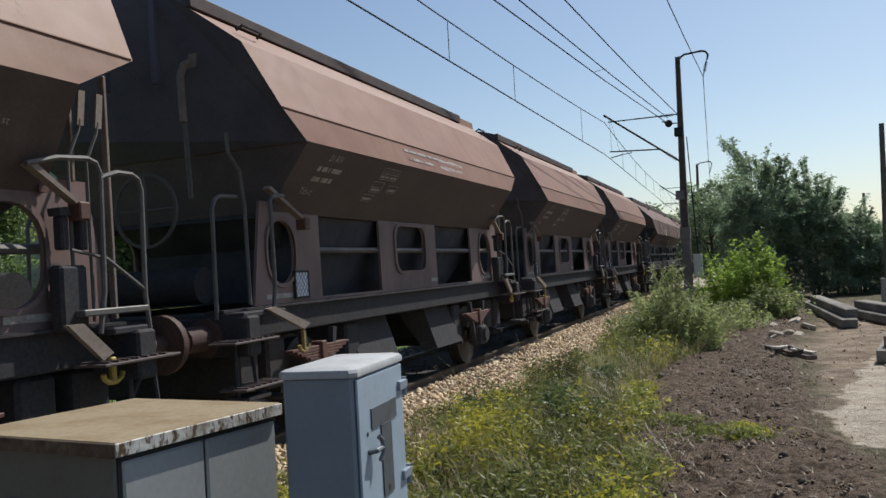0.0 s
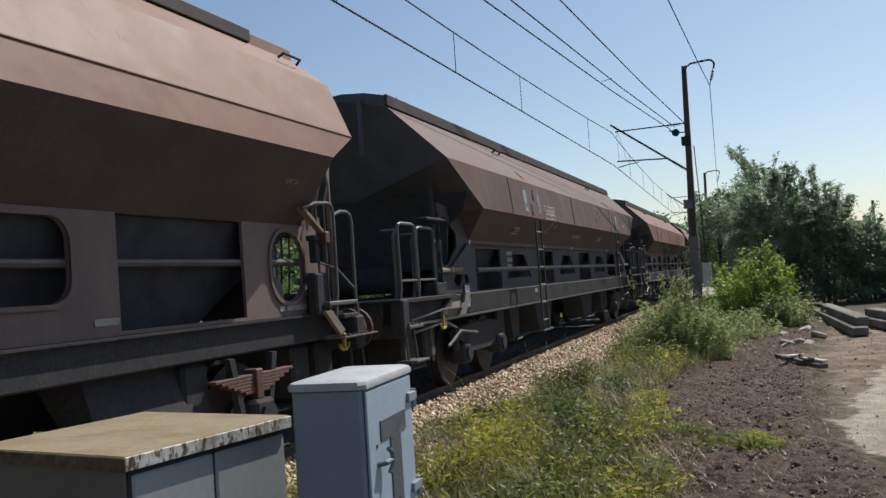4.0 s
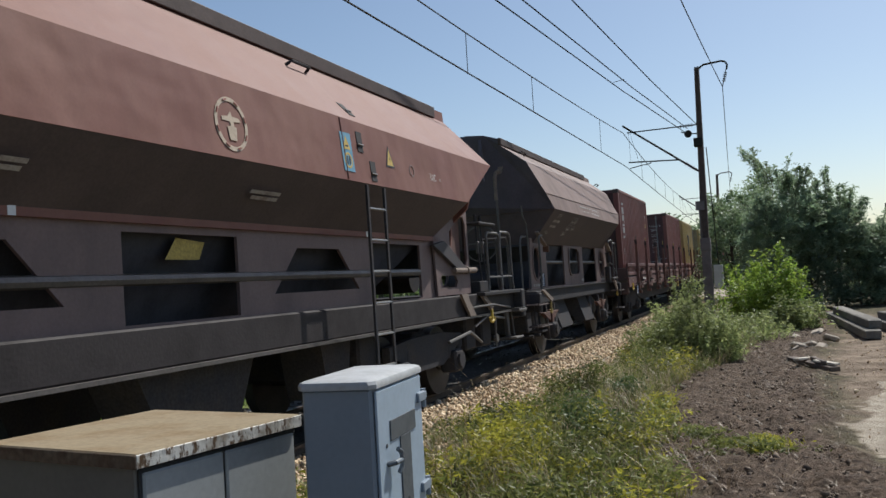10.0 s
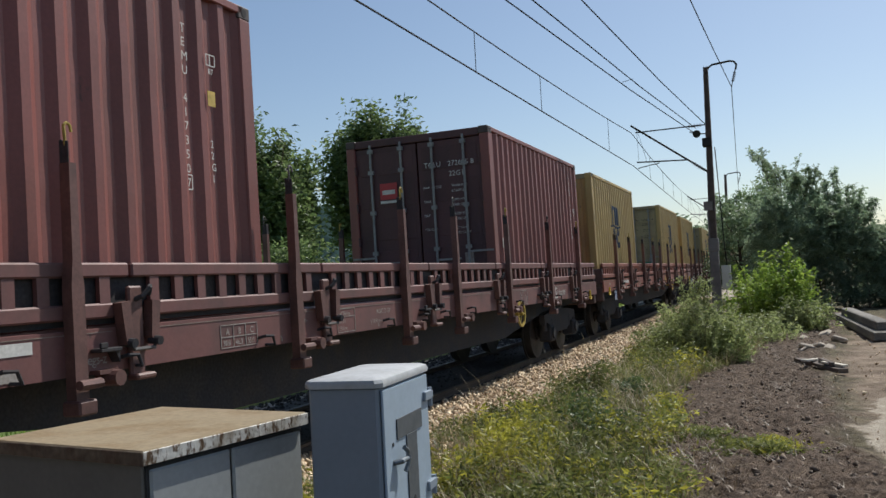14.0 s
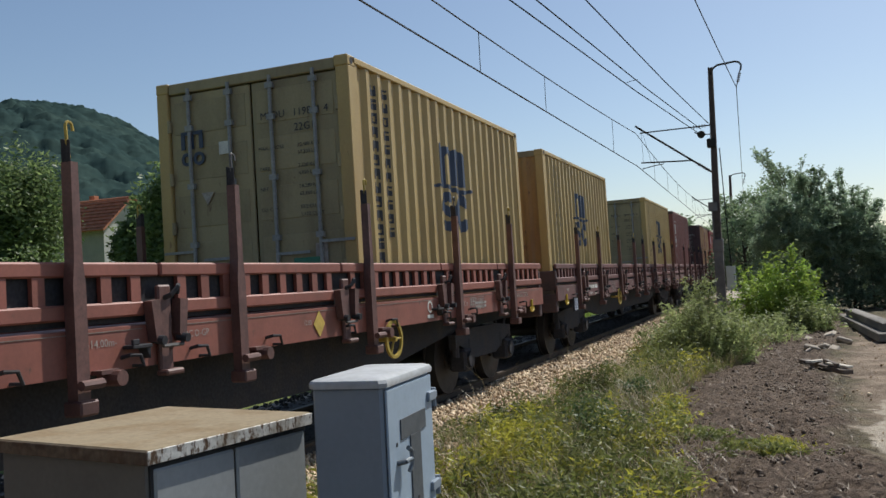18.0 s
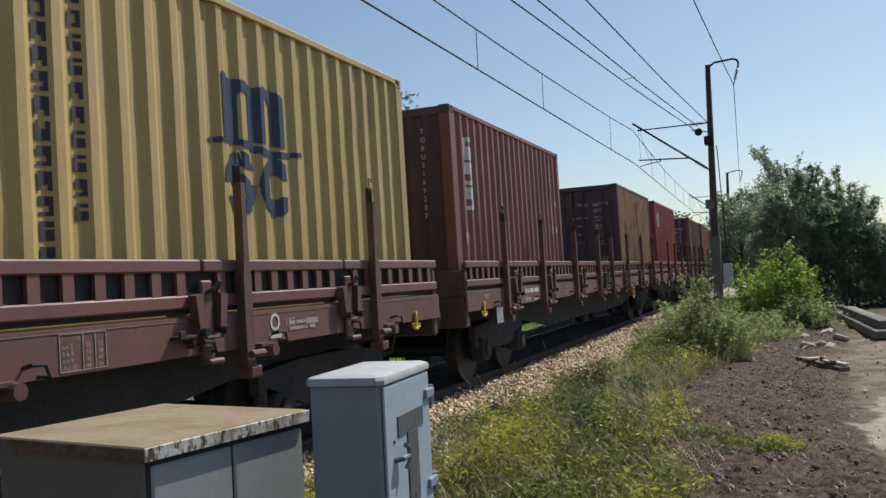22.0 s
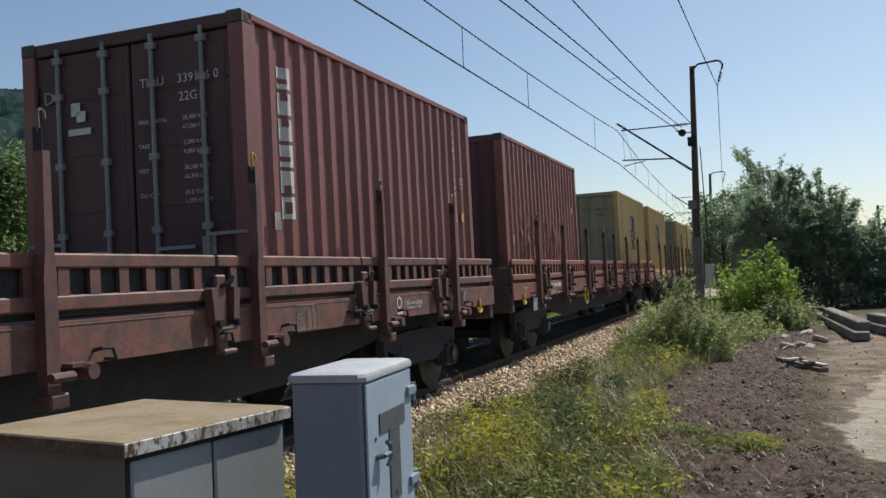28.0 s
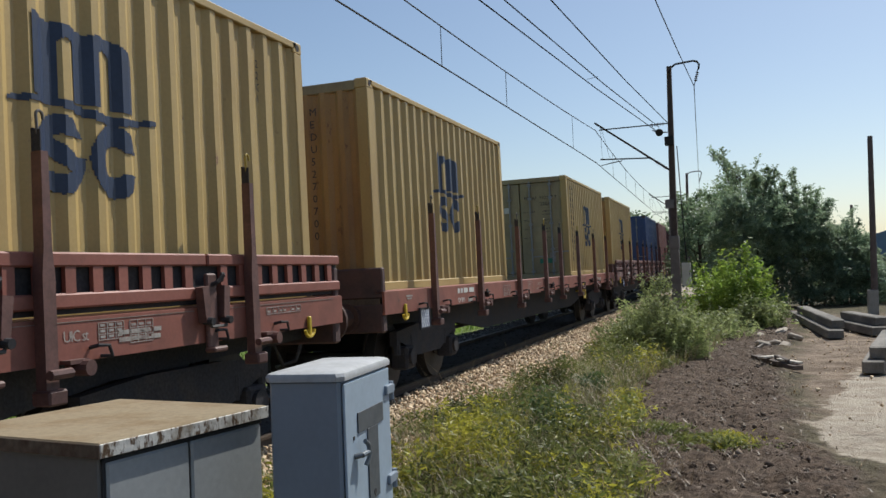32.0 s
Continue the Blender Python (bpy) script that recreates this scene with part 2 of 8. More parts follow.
def leaf_material(name, base, other, glow=0.45, gloss=0.45):
    """Leaves: colour spread from leaf to leaf, light passing through them."""
    m = bpy.data.materials.new(name)
    m.use_nodes = True
    n, k = m.node_tree.nodes, m.node_tree.links
    b, out = n["Principled BSDF"], n["Material Output"]
    geo = n.new("ShaderNodeNewGeometry")
    ramp = n.new("ShaderNodeValToRGB")
    ramp.color_ramp.elements[0].color, ramp.color_ramp.elements[1].color = (*base, 1), (*other, 1)
    k.new(geo.outputs["Random Per Island"], ramp.inputs[0])
    co, nz = n.new("ShaderNodeTexCoord"), n.new("ShaderNodeTexNoise")
    nz.inputs["Scale"].default_value, nz.inputs["Detail"].default_value = 1.4, 4
    k.new(co.outputs["Object"], nz.inputs["Vector"])
    val, hsv = n.new("ShaderNodeMapRange"), n.new("ShaderNodeHueSaturation")
    val.inputs["From Min"].default_value, val.inputs["From Max"].default_value, val.inputs["To Min"].default_value, val.inputs["To Max"].default_value = 0.3, 0.7, 0.5, 1.4
    k.new(nz.outputs["Fac"], val.inputs["Value"]), k.new(val.outputs[0], hsv.inputs["Value"]), k.new(ramp.outputs[0], hsv.inputs["Color"])
    k.new(hsv.outputs[0], b.inputs["Base Color"])
    b.inputs["Roughness"].default_value, b.inputs["Specular IOR Level"].default_value = gloss, 0.35
    tr, mix = n.new("ShaderNodeBsdfTranslucent"), n.new("ShaderNodeMixShader")
    k.new(hsv.outputs[0], tr.inputs["Color"])
    mix.inputs[0].default_value = glow
    k.new(b.outputs[0], mix.inputs[1]), k.new(tr.outputs[0], mix.inputs[2]), k.new(mix.outputs[0], out.inputs["Surface"])
    return m


def stone_material(name, a, b_, c):
    """Loose stones, each with a colour of its own."""
    m = material(name, a, 0.85, vary=0.3, scale=20, fine=120, bump=0.0)
    n, k = m.node_tree.nodes, m.node_tree.links
    geo, ramp = n.new("ShaderNodeNewGeometry"), n.new("ShaderNodeValToRGB")
    ramp.color_ramp.elements[0].color, ramp.color_ramp.elements[1].color = (*a, 1), (*b_, 1)
    e = ramp.color_ramp.elements.new(0.5)
    e.color = (*c, 1)
    k.new(geo.outputs["Random Per Island"], ramp.inputs[0])
    hsv = [x for x in n if x.bl_idname == "ShaderNodeHueSaturation"][0]
    k.new(ramp.outputs[0], hsv.inputs["Color"])
    return m


def ground_material():
    """Soil, dust, slab and grass, by the zones laid over the ground."""
    m = bpy.data.materials.new("ground_mix")
    m.use_nodes = True
    n, k = m.node_tree.nodes, m.node_tree.links
    b = n["Principled BSDF"]
    att = n.new("ShaderNodeAttribute")
    att.attribute_name = "zone"
    sep = n.new("ShaderNodeSeparateColor")
    k.new(att.outputs["Color"], sep.inputs[0])
    co = n.new("ShaderNodeTexCoord")

    def tone(c0, c1, scale, lo=0.4, hi=0.6):
        nz, rp = n.new("ShaderNodeTexNoise"), n.new("ShaderNodeValToRGB")
        nz.inputs["Scale"].default_value, nz.inputs["Detail"].default_value, nz.inputs["Roughness"].default_value = scale, 8, 0.65
        k.new(co.outputs["Object"], nz.inputs["Vector"]), k.new(nz.outputs["Fac"], rp.inputs[0])
        rp.color_ramp.elements[0].position, rp.color_ramp.elements[1].position = lo, hi
        rp.color_ramp.elements[0].color, rp.color_ramp.elements[1].color = (*c0, 1), (*c1, 1)
        return rp.outputs[0]

    def blend(fac, a, c):
        mx = n.new("ShaderNodeMix")
        mx.data_type = "RGBA"
        k.new(fac, mx.inputs[0]), k.new(a, mx.inputs[6]), k.new(c, mx.inputs[7])
        return mx.outputs[2]

    near = tone((0.055, 0.046, 0.028), (0.13, 0.11, 0.062), 6.0)
    field = tone((0.10, 0.15, 0.035), (0.17, 0.20, 0.06), 0.8)
    soil = tone((0.052, 0.036, 0.026), (0.165, 0.119, 0.086), 14.0, 0.38, 0.66)
    dust = tone((0.16, 0.118, 0.085), (0.29, 0.225, 0.165), 1.6)
    slab = tone((0.34, 0.285, 0.22), (0.45, 0.39, 0.31), 3.0)
    c = blend(att.outputs["Alpha"], near, field)
    c = blend(sep.outputs[0], c, soil)
    c = blend(sep.outputs[1], c, dust)
    c = blend(sep.outputs[2], c, slab)
    k.new(c, b.inputs["Base Color"])
    b.inputs["Roughness"].default_value, b.inputs["Specular IOR Level"].default_value = 0.95, 0.2
    nz, bp = n.new("ShaderNodeTexNoise"), n.new("ShaderNodeBump")
    nz.inputs["Scale"].default_value, nz.inputs["Detail"].default_value, nz.inputs["Roughness"].default_value = 11, 9, 0.7
    bp.inputs["Strength"].default_value, bp.inputs["Distance"].default_value = 0.9, 0.07
    k.new(co.outputs["Object"], nz.inputs["Vector"]), k.new(nz.outputs["Fac"], bp.inputs["Height"]), k.new(bp.outputs[0], b.inputs["Normal"])
    return m


M["ground"] = ground_material()
M.update({
    "stone": stone_material("crushed_stone", (0.31, 0.205, 0.12), (0.70, 0.57, 0.40), (0.51, 0.375, 0.235)),
    "soil_clod": stone_material("soil_clods", (0.085, 0.060, 0.043), (0.26, 0.20, 0.145), (0.15, 0.11, 0.08)),
    # Dark stone and bed colours that paint in the shade under the train.
    "shade_stone": stone_material("oily_stones", (0.030, 0.026, 0.023), (0.085, 0.072, 0.060), (0.05, 0.043, 0.037)),
    "shade_bed": material("oily_track_bed", (0.040, 0.034, 0.030), 0.9, vary=0.4, scale=7, fine=25, bump=0.6),
    "sleeper": material("sleeper_concrete", (0.16, 0.14, 0.12), 0.9, vary=0.3, scale=5),
    "concrete": material("old_concrete", (0.30, 0.28, 0.25), 0.9, vary=0.2, scale=6),
    "beam": material("weathered_beam", (0.20, 0.18, 0.155), 0.9, vary=0.35, scale=3, tint=(0.11, 0.10, 0.085), bump=0.4),
    "driftwood": material("bleached_wood", (0.62, 0.56, 0.47), 0.85, vary=0.25, scale=8),
    "old_wood": material("old_dark_wood", (0.13, 0.10, 0.08), 0.9, vary=0.35, scale=7),
    "rock": material("tan_rock", (0.46, 0.39, 0.31), 0.9, vary=0.35, scale=9),
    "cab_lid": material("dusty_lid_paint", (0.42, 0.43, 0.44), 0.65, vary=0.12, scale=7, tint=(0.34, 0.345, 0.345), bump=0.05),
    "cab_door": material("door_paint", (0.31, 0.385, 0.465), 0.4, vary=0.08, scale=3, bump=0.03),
    "cab_metal": material("dull_handle", (0.20, 0.22, 0.24), 0.45, metal=0.6),
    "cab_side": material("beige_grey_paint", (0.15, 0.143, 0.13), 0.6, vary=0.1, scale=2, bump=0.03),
    "sign_grey": material("dark_sign_grey", (0.075, 0.085, 0.095), 0.5, vary=0.2, scale=9, bump=0.03),
    "chipped": material("chipped_white_rim", (0.64, 0.62, 0.57), 0.6, vary=0.15, scale=9, tint=(0.17, 0.12, 0.06), tint_at=0.60, bump=0.3, spots=((0.10, 0.055, 0.025), 0.505, 26.0)),
    "rust_rim": material("rusty_rim", (0.09, 0.055, 0.035), 0.85, vary=0.4, scale=9, tint=(0.17, 0.13, 0.09), bump=0.4),
    "mast_base": material("grey_mast_paint", (0.16, 0.145, 0.14), 0.75, vary=0.25, scale=3),
    "insulator": material("dark_glazed_insulator", (0.05, 0.035, 0.03), 0.3),
    "box_white": material("off_white_box", (0.55, 0.55, 0.50), 0.55, vary=0.1, scale=4),
    "leaf": leaf_material("leaf", (0.06, 0.11, 0.02), (0.12, 0.17, 0.04)),
    # Undergrowth and acacia leaf colours are raised to paint in haze.
    "leaf_dark": leaf_material("dark_leaf", (0.15, 0.22, 0.15), (0.28, 0.36, 0.24), 0.6),
    "leaf_acacia": leaf_material("feathery_leaf", (0.19, 0.27, 0.17), (0.37, 0.45, 0.285), 0.6),
    "dry_twig": leaf_material("dry_twig", (0.10, 0.066, 0.038), (0.22, 0.155, 0.09), 0.2),
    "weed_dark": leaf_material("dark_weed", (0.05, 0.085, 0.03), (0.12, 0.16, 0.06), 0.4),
    # Paler than real leaves: haze is mixed into this colour.
    "leaf_mid": leaf_material("mid_leaf", (0.15, 0.22, 0.12), (0.28, 0.355, 0.19), 0.55),
    "leaf_far": leaf_material("far_leaf", (0.095, 0.15, 0.055), (0.23, 0.295, 0.115), 0.5),
    "leaf_hill": leaf_material("hill_leaf", (0.022, 0.043, 0.034), (0.036, 0.064, 0.046), 0.45, 1.0),
    "leaf_lime": leaf_material("lime_leaf", (0.17, 0.28, 0.05), (0.38, 0.48, 0.09), 0.55),
    "leaf_shrub": leaf_material("shrub_leaf", (0.19, 0.235, 0.085), (0.40, 0.44, 0.19), 0.55),
    "weed_yellow": leaf_material("yellow_weed", (0.23, 0.23, 0.03), (0.52, 0.48, 0.075), 0.5),
    "weed_green": leaf_material("green_weed", (0.09, 0.115, 0.03), (0.25, 0.265, 0.08), 0.5),
    "straw": leaf_material("straw", (0.26, 0.20, 0.11), (0.50, 0.41, 0.26), 0.3),
    "meadow": leaf_material("meadow_grass", (0.16, 0.26, 0.045), (0.28, 0.38, 0.08), 0.45),
    # Blue in the canopy and ridge colours stands in for distance haze.
    "forest": material("forest_canopy", (0.026, 0.045, 0.043), 1.0, vary=0.4, scale=0.03, fine=0.16, tint=(0.038, 0.060, 0.053), bump=0.0, spec=0.0),
    "far_ridge": material("hazy_ridge", (0.16, 0.23, 0.30), 1.0, vary=0.1, scale=0.01, fine=0.1, bump=0.0),
    "render": material("house_render", (0.45, 0.44, 0.41), 0.9, vary=0.12, scale=1.0),
    "roof_tile": material("clay_tiles", (0.40, 0.15, 0.075), 0.85, vary=0.3, scale=2.0, fine=12),
    "window_dark": material("dark_window", (0.03, 0.035, 0.04), 0.15),
    "white_paint": material("white_stencil", (0.62, 0.60, 0.56), 0.6, vary=0.2, scale=6, bump=0.0),
    "faded_white": material("faded_stencil", (0.34, 0.31, 0.28), 0.7, vary=0.35, scale=6, tint=(0.22, 0.17, 0.15), bump=0.0),
    "navy": material("navy_logo_paint", (0.022, 0.035, 0.075), 0.45, vary=0.2, scale=4, bump=0.0),
    "black_paint": material("black_stencil", (0.03, 0.03, 0.035), 0.6, vary=0.2, bump=0.0),
    "red_mark": material("red_mark", (0.42, 0.035, 0.04), 0.5, vary=0.1, bump=0.0),
    "sign_blue": material("light_blue_sign", (0.13, 0.30, 0.42), 0.5, vary=0.2, scale=5, bump=0.0),
    "sign_yellow": material("yellow_sign", (0.55, 0.38, 0.08), 0.5, vary=0.2, scale=8, bump=0.0),
    "green_mark": material("green_label", (0.02, 0.16, 0.10), 0.5, bump=0.0),
})


# ---- building blocks ----
class Geo:
    """Vertices and faces of one mesh."""

    def __init__(self):
        self.v, self.f, self.weld = [], [], False

    def add(self, verts, faces):
        o = len(self.v)
        self.v += [tuple(p) for p in verts]
        self.f += [tuple(i + o for i in q) for q in faces]
        return self

    def box(self, x0, x1, y0, y1, z0, z1, c=0.0, m=None):
        """A box, its edges cut by c."""
        if not c:
            v = [(x, y, z) for x in (x0, x1) for y in (y0, y1) for z in (z0, z1)]
            f = [(0, 1, 3, 2), (4, 6, 7, 5), (0, 4, 5, 1), (2, 3, 7, 6), (0, 2, 6, 4), (1, 5, 7, 3)]
        else:
            lo, hi = (x0, y0, z0), (x1, y1, z1)
            v, idx = [], {}
            for sx in (0, 1):
                for sy in (0, 1):
                    for sz in (0, 1):
                        for ax in range(3):
                            p = []
                            for a, sgn in enumerate((sx, sy, sz)):
                                e = hi[a] if sgn else lo[a]
                                p.append(e if a == ax else e + (-c if sgn else c))
                            idx[(sx, sy, sz, ax)] = len(v)
                            v.append(tuple(p))
            f = []
            for ax in range(3):
                a, b = (ax + 1) % 3, (ax + 2) % 3
                for s in (0, 1):
                    q = []
                    for u, w in ((0, 0), (1, 0), (1, 1), (0, 1)):
                        k = [0, 0, 0]
                        k[ax], k[a], k[b] = s, u, w
                        q.append(idx[(*k, ax)])
                    f.append(q if s else q[::-1])
                for u in (0, 1):
                    for w in (0, 1):
                        k0, k1 = [0, 0, 0], [0, 0, 0]
                        k0[a] = k1[a] = u
                        k0[b] = k1[b] = w
                        k1[ax] = 1
                        q = [idx[(*k0, a)], idx[(*k1, a)], idx[(*k1, b)], idx[(*k0, b)]]
                        f.append(q if u == w else q[::-1])
            for sx in (0, 1):
                for sy in (0, 1):
                    for sz in (0, 1):
                        q = [idx[(sx, sy, sz, i)] for i in range(3)]
                        f.append(q if (sx + sy + sz) % 2 else q[::-1])
        if m:
            v = [m @ Vector(p) for p in v]
        return self.add(v, f)

    def prism(self, poly, a0, a1, axis="y", m=None):
        """A polygon drawn out along an axis: for y it holds (x, z), for x (y, z), for z (x, y)."""
        put = {"y": lambda p, a: (p[0], a, p[1]), "x": lambda p, a: (a, p[0], p[1]), "z": lambda p, a: (p[0], p[1], a)}[axis]
        n = len(poly)
        v = [put(p, a0) for p in poly] + [put(p, a1) for p in poly]
        if m:
            v = [m @ Vector(p) for p in v]
        f = [tuple(range(n)), tuple(range(2 * n - 1, n - 1, -1))]
        f += [(i, i + n, (i + 1) % n + n, (i + 1) % n) for i in range(n)]
        return self.add(v, f)

    def rod(self, p0, p1, r, n=8, r1=None):
        return self.pipe([p0, p1], r, n, r1)

    def pipe(self, pts, r, n=8, r1=None):
        """A tube along points."""
        pts = [Vector(p) for p in pts]
        o, last = len(self.v), len(pts) - 1
        up = None
        for i, p in enumerate(pts):
            d = (pts[min(i + 1, last)] - pts[max(i - 1, 0)]).normalized()
            if up is None:
                up = d.orthogonal().normalized()
            up = (up - d * up.dot(d)).normalized()
            side = d.cross(up)
            q = r if r1 is None else r + (r1 - r) * i / last
            for j in range(n):
                a = 2 * math.pi * j / n
                self.v.append(tuple(p + (up * math.cos(a) + side * math.sin(a)) * q))
        for i in range(last):
            for j in range(n):
                a, b = o + i * n + j, o + i * n + (j + 1) % n
                self.f.append((a, b, b + n, a + n))
        self.f += [tuple(o + j for j in range(n))[::-1], tuple(o + last * n + j for j in range(n))]
        return self

    def disc(self, c, axis, r, h, n=20, hole=0.0):
        """A disc (or ring) of thickness h about an axis vector."""
        c, axis = Vector(c), Vector(axis).normalized()
        if not hole:
            return self.rod(c - axis * h / 2, c + axis * h / 2, r, n)
        u = axis.orthogonal().normalized()
        w = axis.cross(u)
        o = len(self.v)
        for j in range(n):
            d = u * math.cos(2 * math.pi * j / n) + w * math.sin(2 * math.pi * j / n)
            for rad, s in ((r, -1), (r, 1), (hole, 1), (hole, -1)):
                self.v.append(tuple(c + d * rad + axis * (s * h / 2)))
        for j in range(n):
            a, b = o + 4 * j, o + 4 * ((j + 1) % n)
            for k in range(4):
                self.f.append((a + k, b + k, b + (k + 1) % 4, a + (k + 1) % 4))
        return self

    def mesh(self, name, smooth=False):
        me = bpy.data.meshes.new(name)
        me.from_pydata(self.v, [], self.f)
        bm = bmesh.new()
        bm.from_mesh(me)
        if self.weld:
            bmesh.ops.remove_doubles(bm, verts=bm.verts, dist=1e-4)
        bmesh.ops.recalc_face_normals(bm, faces=bm.faces)
        bm.to_mesh(me)
        bm.free()
        if smooth:
            me.shade_smooth()
            me.set_sharp_from_angle(angle=radians(35))
        return me


def part(name, geo, mat, parent=None, label="", at=None, smooth=False):
    """One mesh object, under a thing or a part."""
    me = geo if isinstance(geo, bpy.types.Mesh) else geo.mesh(name, smooth)
    if mat and not me.materials:
        me.materials.append(M[mat] if isinstance(mat, str) else mat)
    ob = new(name, me)
    if parent:
        ob.parent = parent
    if at:
        ob.matrix_basis = at
    return tagged(ob, label)


def thing(name, label, category, group="", kind="", at=None):
    ob = tagged(new(name), label, category, group, kind)
    ob.empty_display_size = 0.3
    if at:
        ob.matrix_basis = at
    return ob


MOVERS = []  # (thing, s at its origin) of all that rolls


# ---- the train ----
def loft(g, sections, caps=True):
    """Joins rings of equal count, one after another, and caps the ends."""
    n, o = len(sections[0]), len(g.v)
    for ring in sections:
        g.v += [tuple(p) for p in ring]
    for i in range(len(sections) - 1):
        for j in range(n):
            a, b = o + i * n + j, o + i * n + (j + 1) % n
            g.f.append((a, b, b + n, a + n))
    if caps:
        g.f += [tuple(o + j for j in range(n))[::-1], tuple(o + (len(sections) - 1) * n + j for j in range(n))]
    return g


def end_walls(v, rings):
    """End sheets that close a hopper body, shade put into their dark paint, with upright stiffeners."""
    for ring, e in zip(rings, (-1, 1)):
        w = part("end_wall", Geo().add(ring, [tuple(range(len(ring)))]), "hopper_end", v, "end wall with shade in its near-black paint")
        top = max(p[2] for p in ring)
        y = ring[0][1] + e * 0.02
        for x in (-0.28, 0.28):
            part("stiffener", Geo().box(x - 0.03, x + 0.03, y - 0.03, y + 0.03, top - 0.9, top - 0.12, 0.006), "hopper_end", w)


def mirrored(half):
    """A full outline from its right half, given from the top centre down."""
    return half + [(-x, z) for x, z in half[::-1] if x > 1e-6]


def rounded_poly(x0, x1, z0, z1, r, n=5):
    pts = []
    for cx, cz, a0 in ((x1 - r, z1 - r, 0), (x0 + r, z1 - r, 90), (x0 + r, z0 + r, 180), (x1 - r, z0 + r, 270)):
        for i in range(n + 1):
            a = radians(a0 + 90 * i / n)
            pts.append((cx + r * math.cos(a), cz + r * math.sin(a)))
    return pts


def pierced_plate(g, x, thick, outline, holes):
    """An upright plate at x, drawn in (y, z), with openings cut through; both faces and all rims."""
    bm = bmesh.new()
    loops = []
    for ring in [outline] + holes:
        vs = [bm.verts.new((0, y, z)) for y, z in ring]
        loops.append([bm.edges.new((vs[i], vs[(i + 1) % len(vs)])) for i in range(len(vs))])
    res = bmesh.ops.triangle_fill(bm, use_beauty=True, use_dissolve=False, edges=[e for l in loops for e in l])
    bm.verts.ensure_lookup_table(), bm.verts.index_update()
    vv, ff = [v.co.copy() for v in bm.verts], [[v.index for v in f.verts] for f in bm.faces]
    g.add([(x + thick / 2, v.y, v.z) for v in vv], ff)
    g.add([(x - thick / 2, v.y, v.z) for v in vv], [f[::-1] for f in ff])
    bm.free()
    g.weld = True
    for ring in [outline] + holes:
        n = len(ring)
        v = [(x + thick / 2, y, z) for y, z in ring] + [(x - thick / 2, y, z) for y, z in ring]
        g.add(v, [(i, (i + 1) % n, (i + 1) % n + n, i + n) for i in range(n)])
    return g


def wheelset_mesh():
    g = Geo()
    for x in (-0.75, 0.75):
        s = 1 if x > 0 else -1
        g.disc((x, 0, 0), (1, 0, 0), 0.46, 0.13, 28)
        g.disc((x - s * 0.075, 0, 0), (1, 0, 0), 0.49, 0.03, 28)
        g.disc((x + s * 0.075, 0, 0), (1, 0, 0), 0.13, 0.05, 14)
    g.rod((-1.0, 0, 0), (1.0, 0, 0), 0.085, 12)
    return g.mesh("wheelset", True)


WHEELSET = wheelset_mesh()
BUFFER = Geo().rod((0, 0, 0), (0, -0.34, 0), 0.11, 14).rod((0, -0.28, 0), (0, -0.56, 0), 0.085, 14).disc((0, -0.58, 0), (0, 1, 0), 0.235, 0.045, 20).disc((0, -0.02, 0), (0, 1, 0), 0.17, 0.04, 12).mesh("buffer", True)


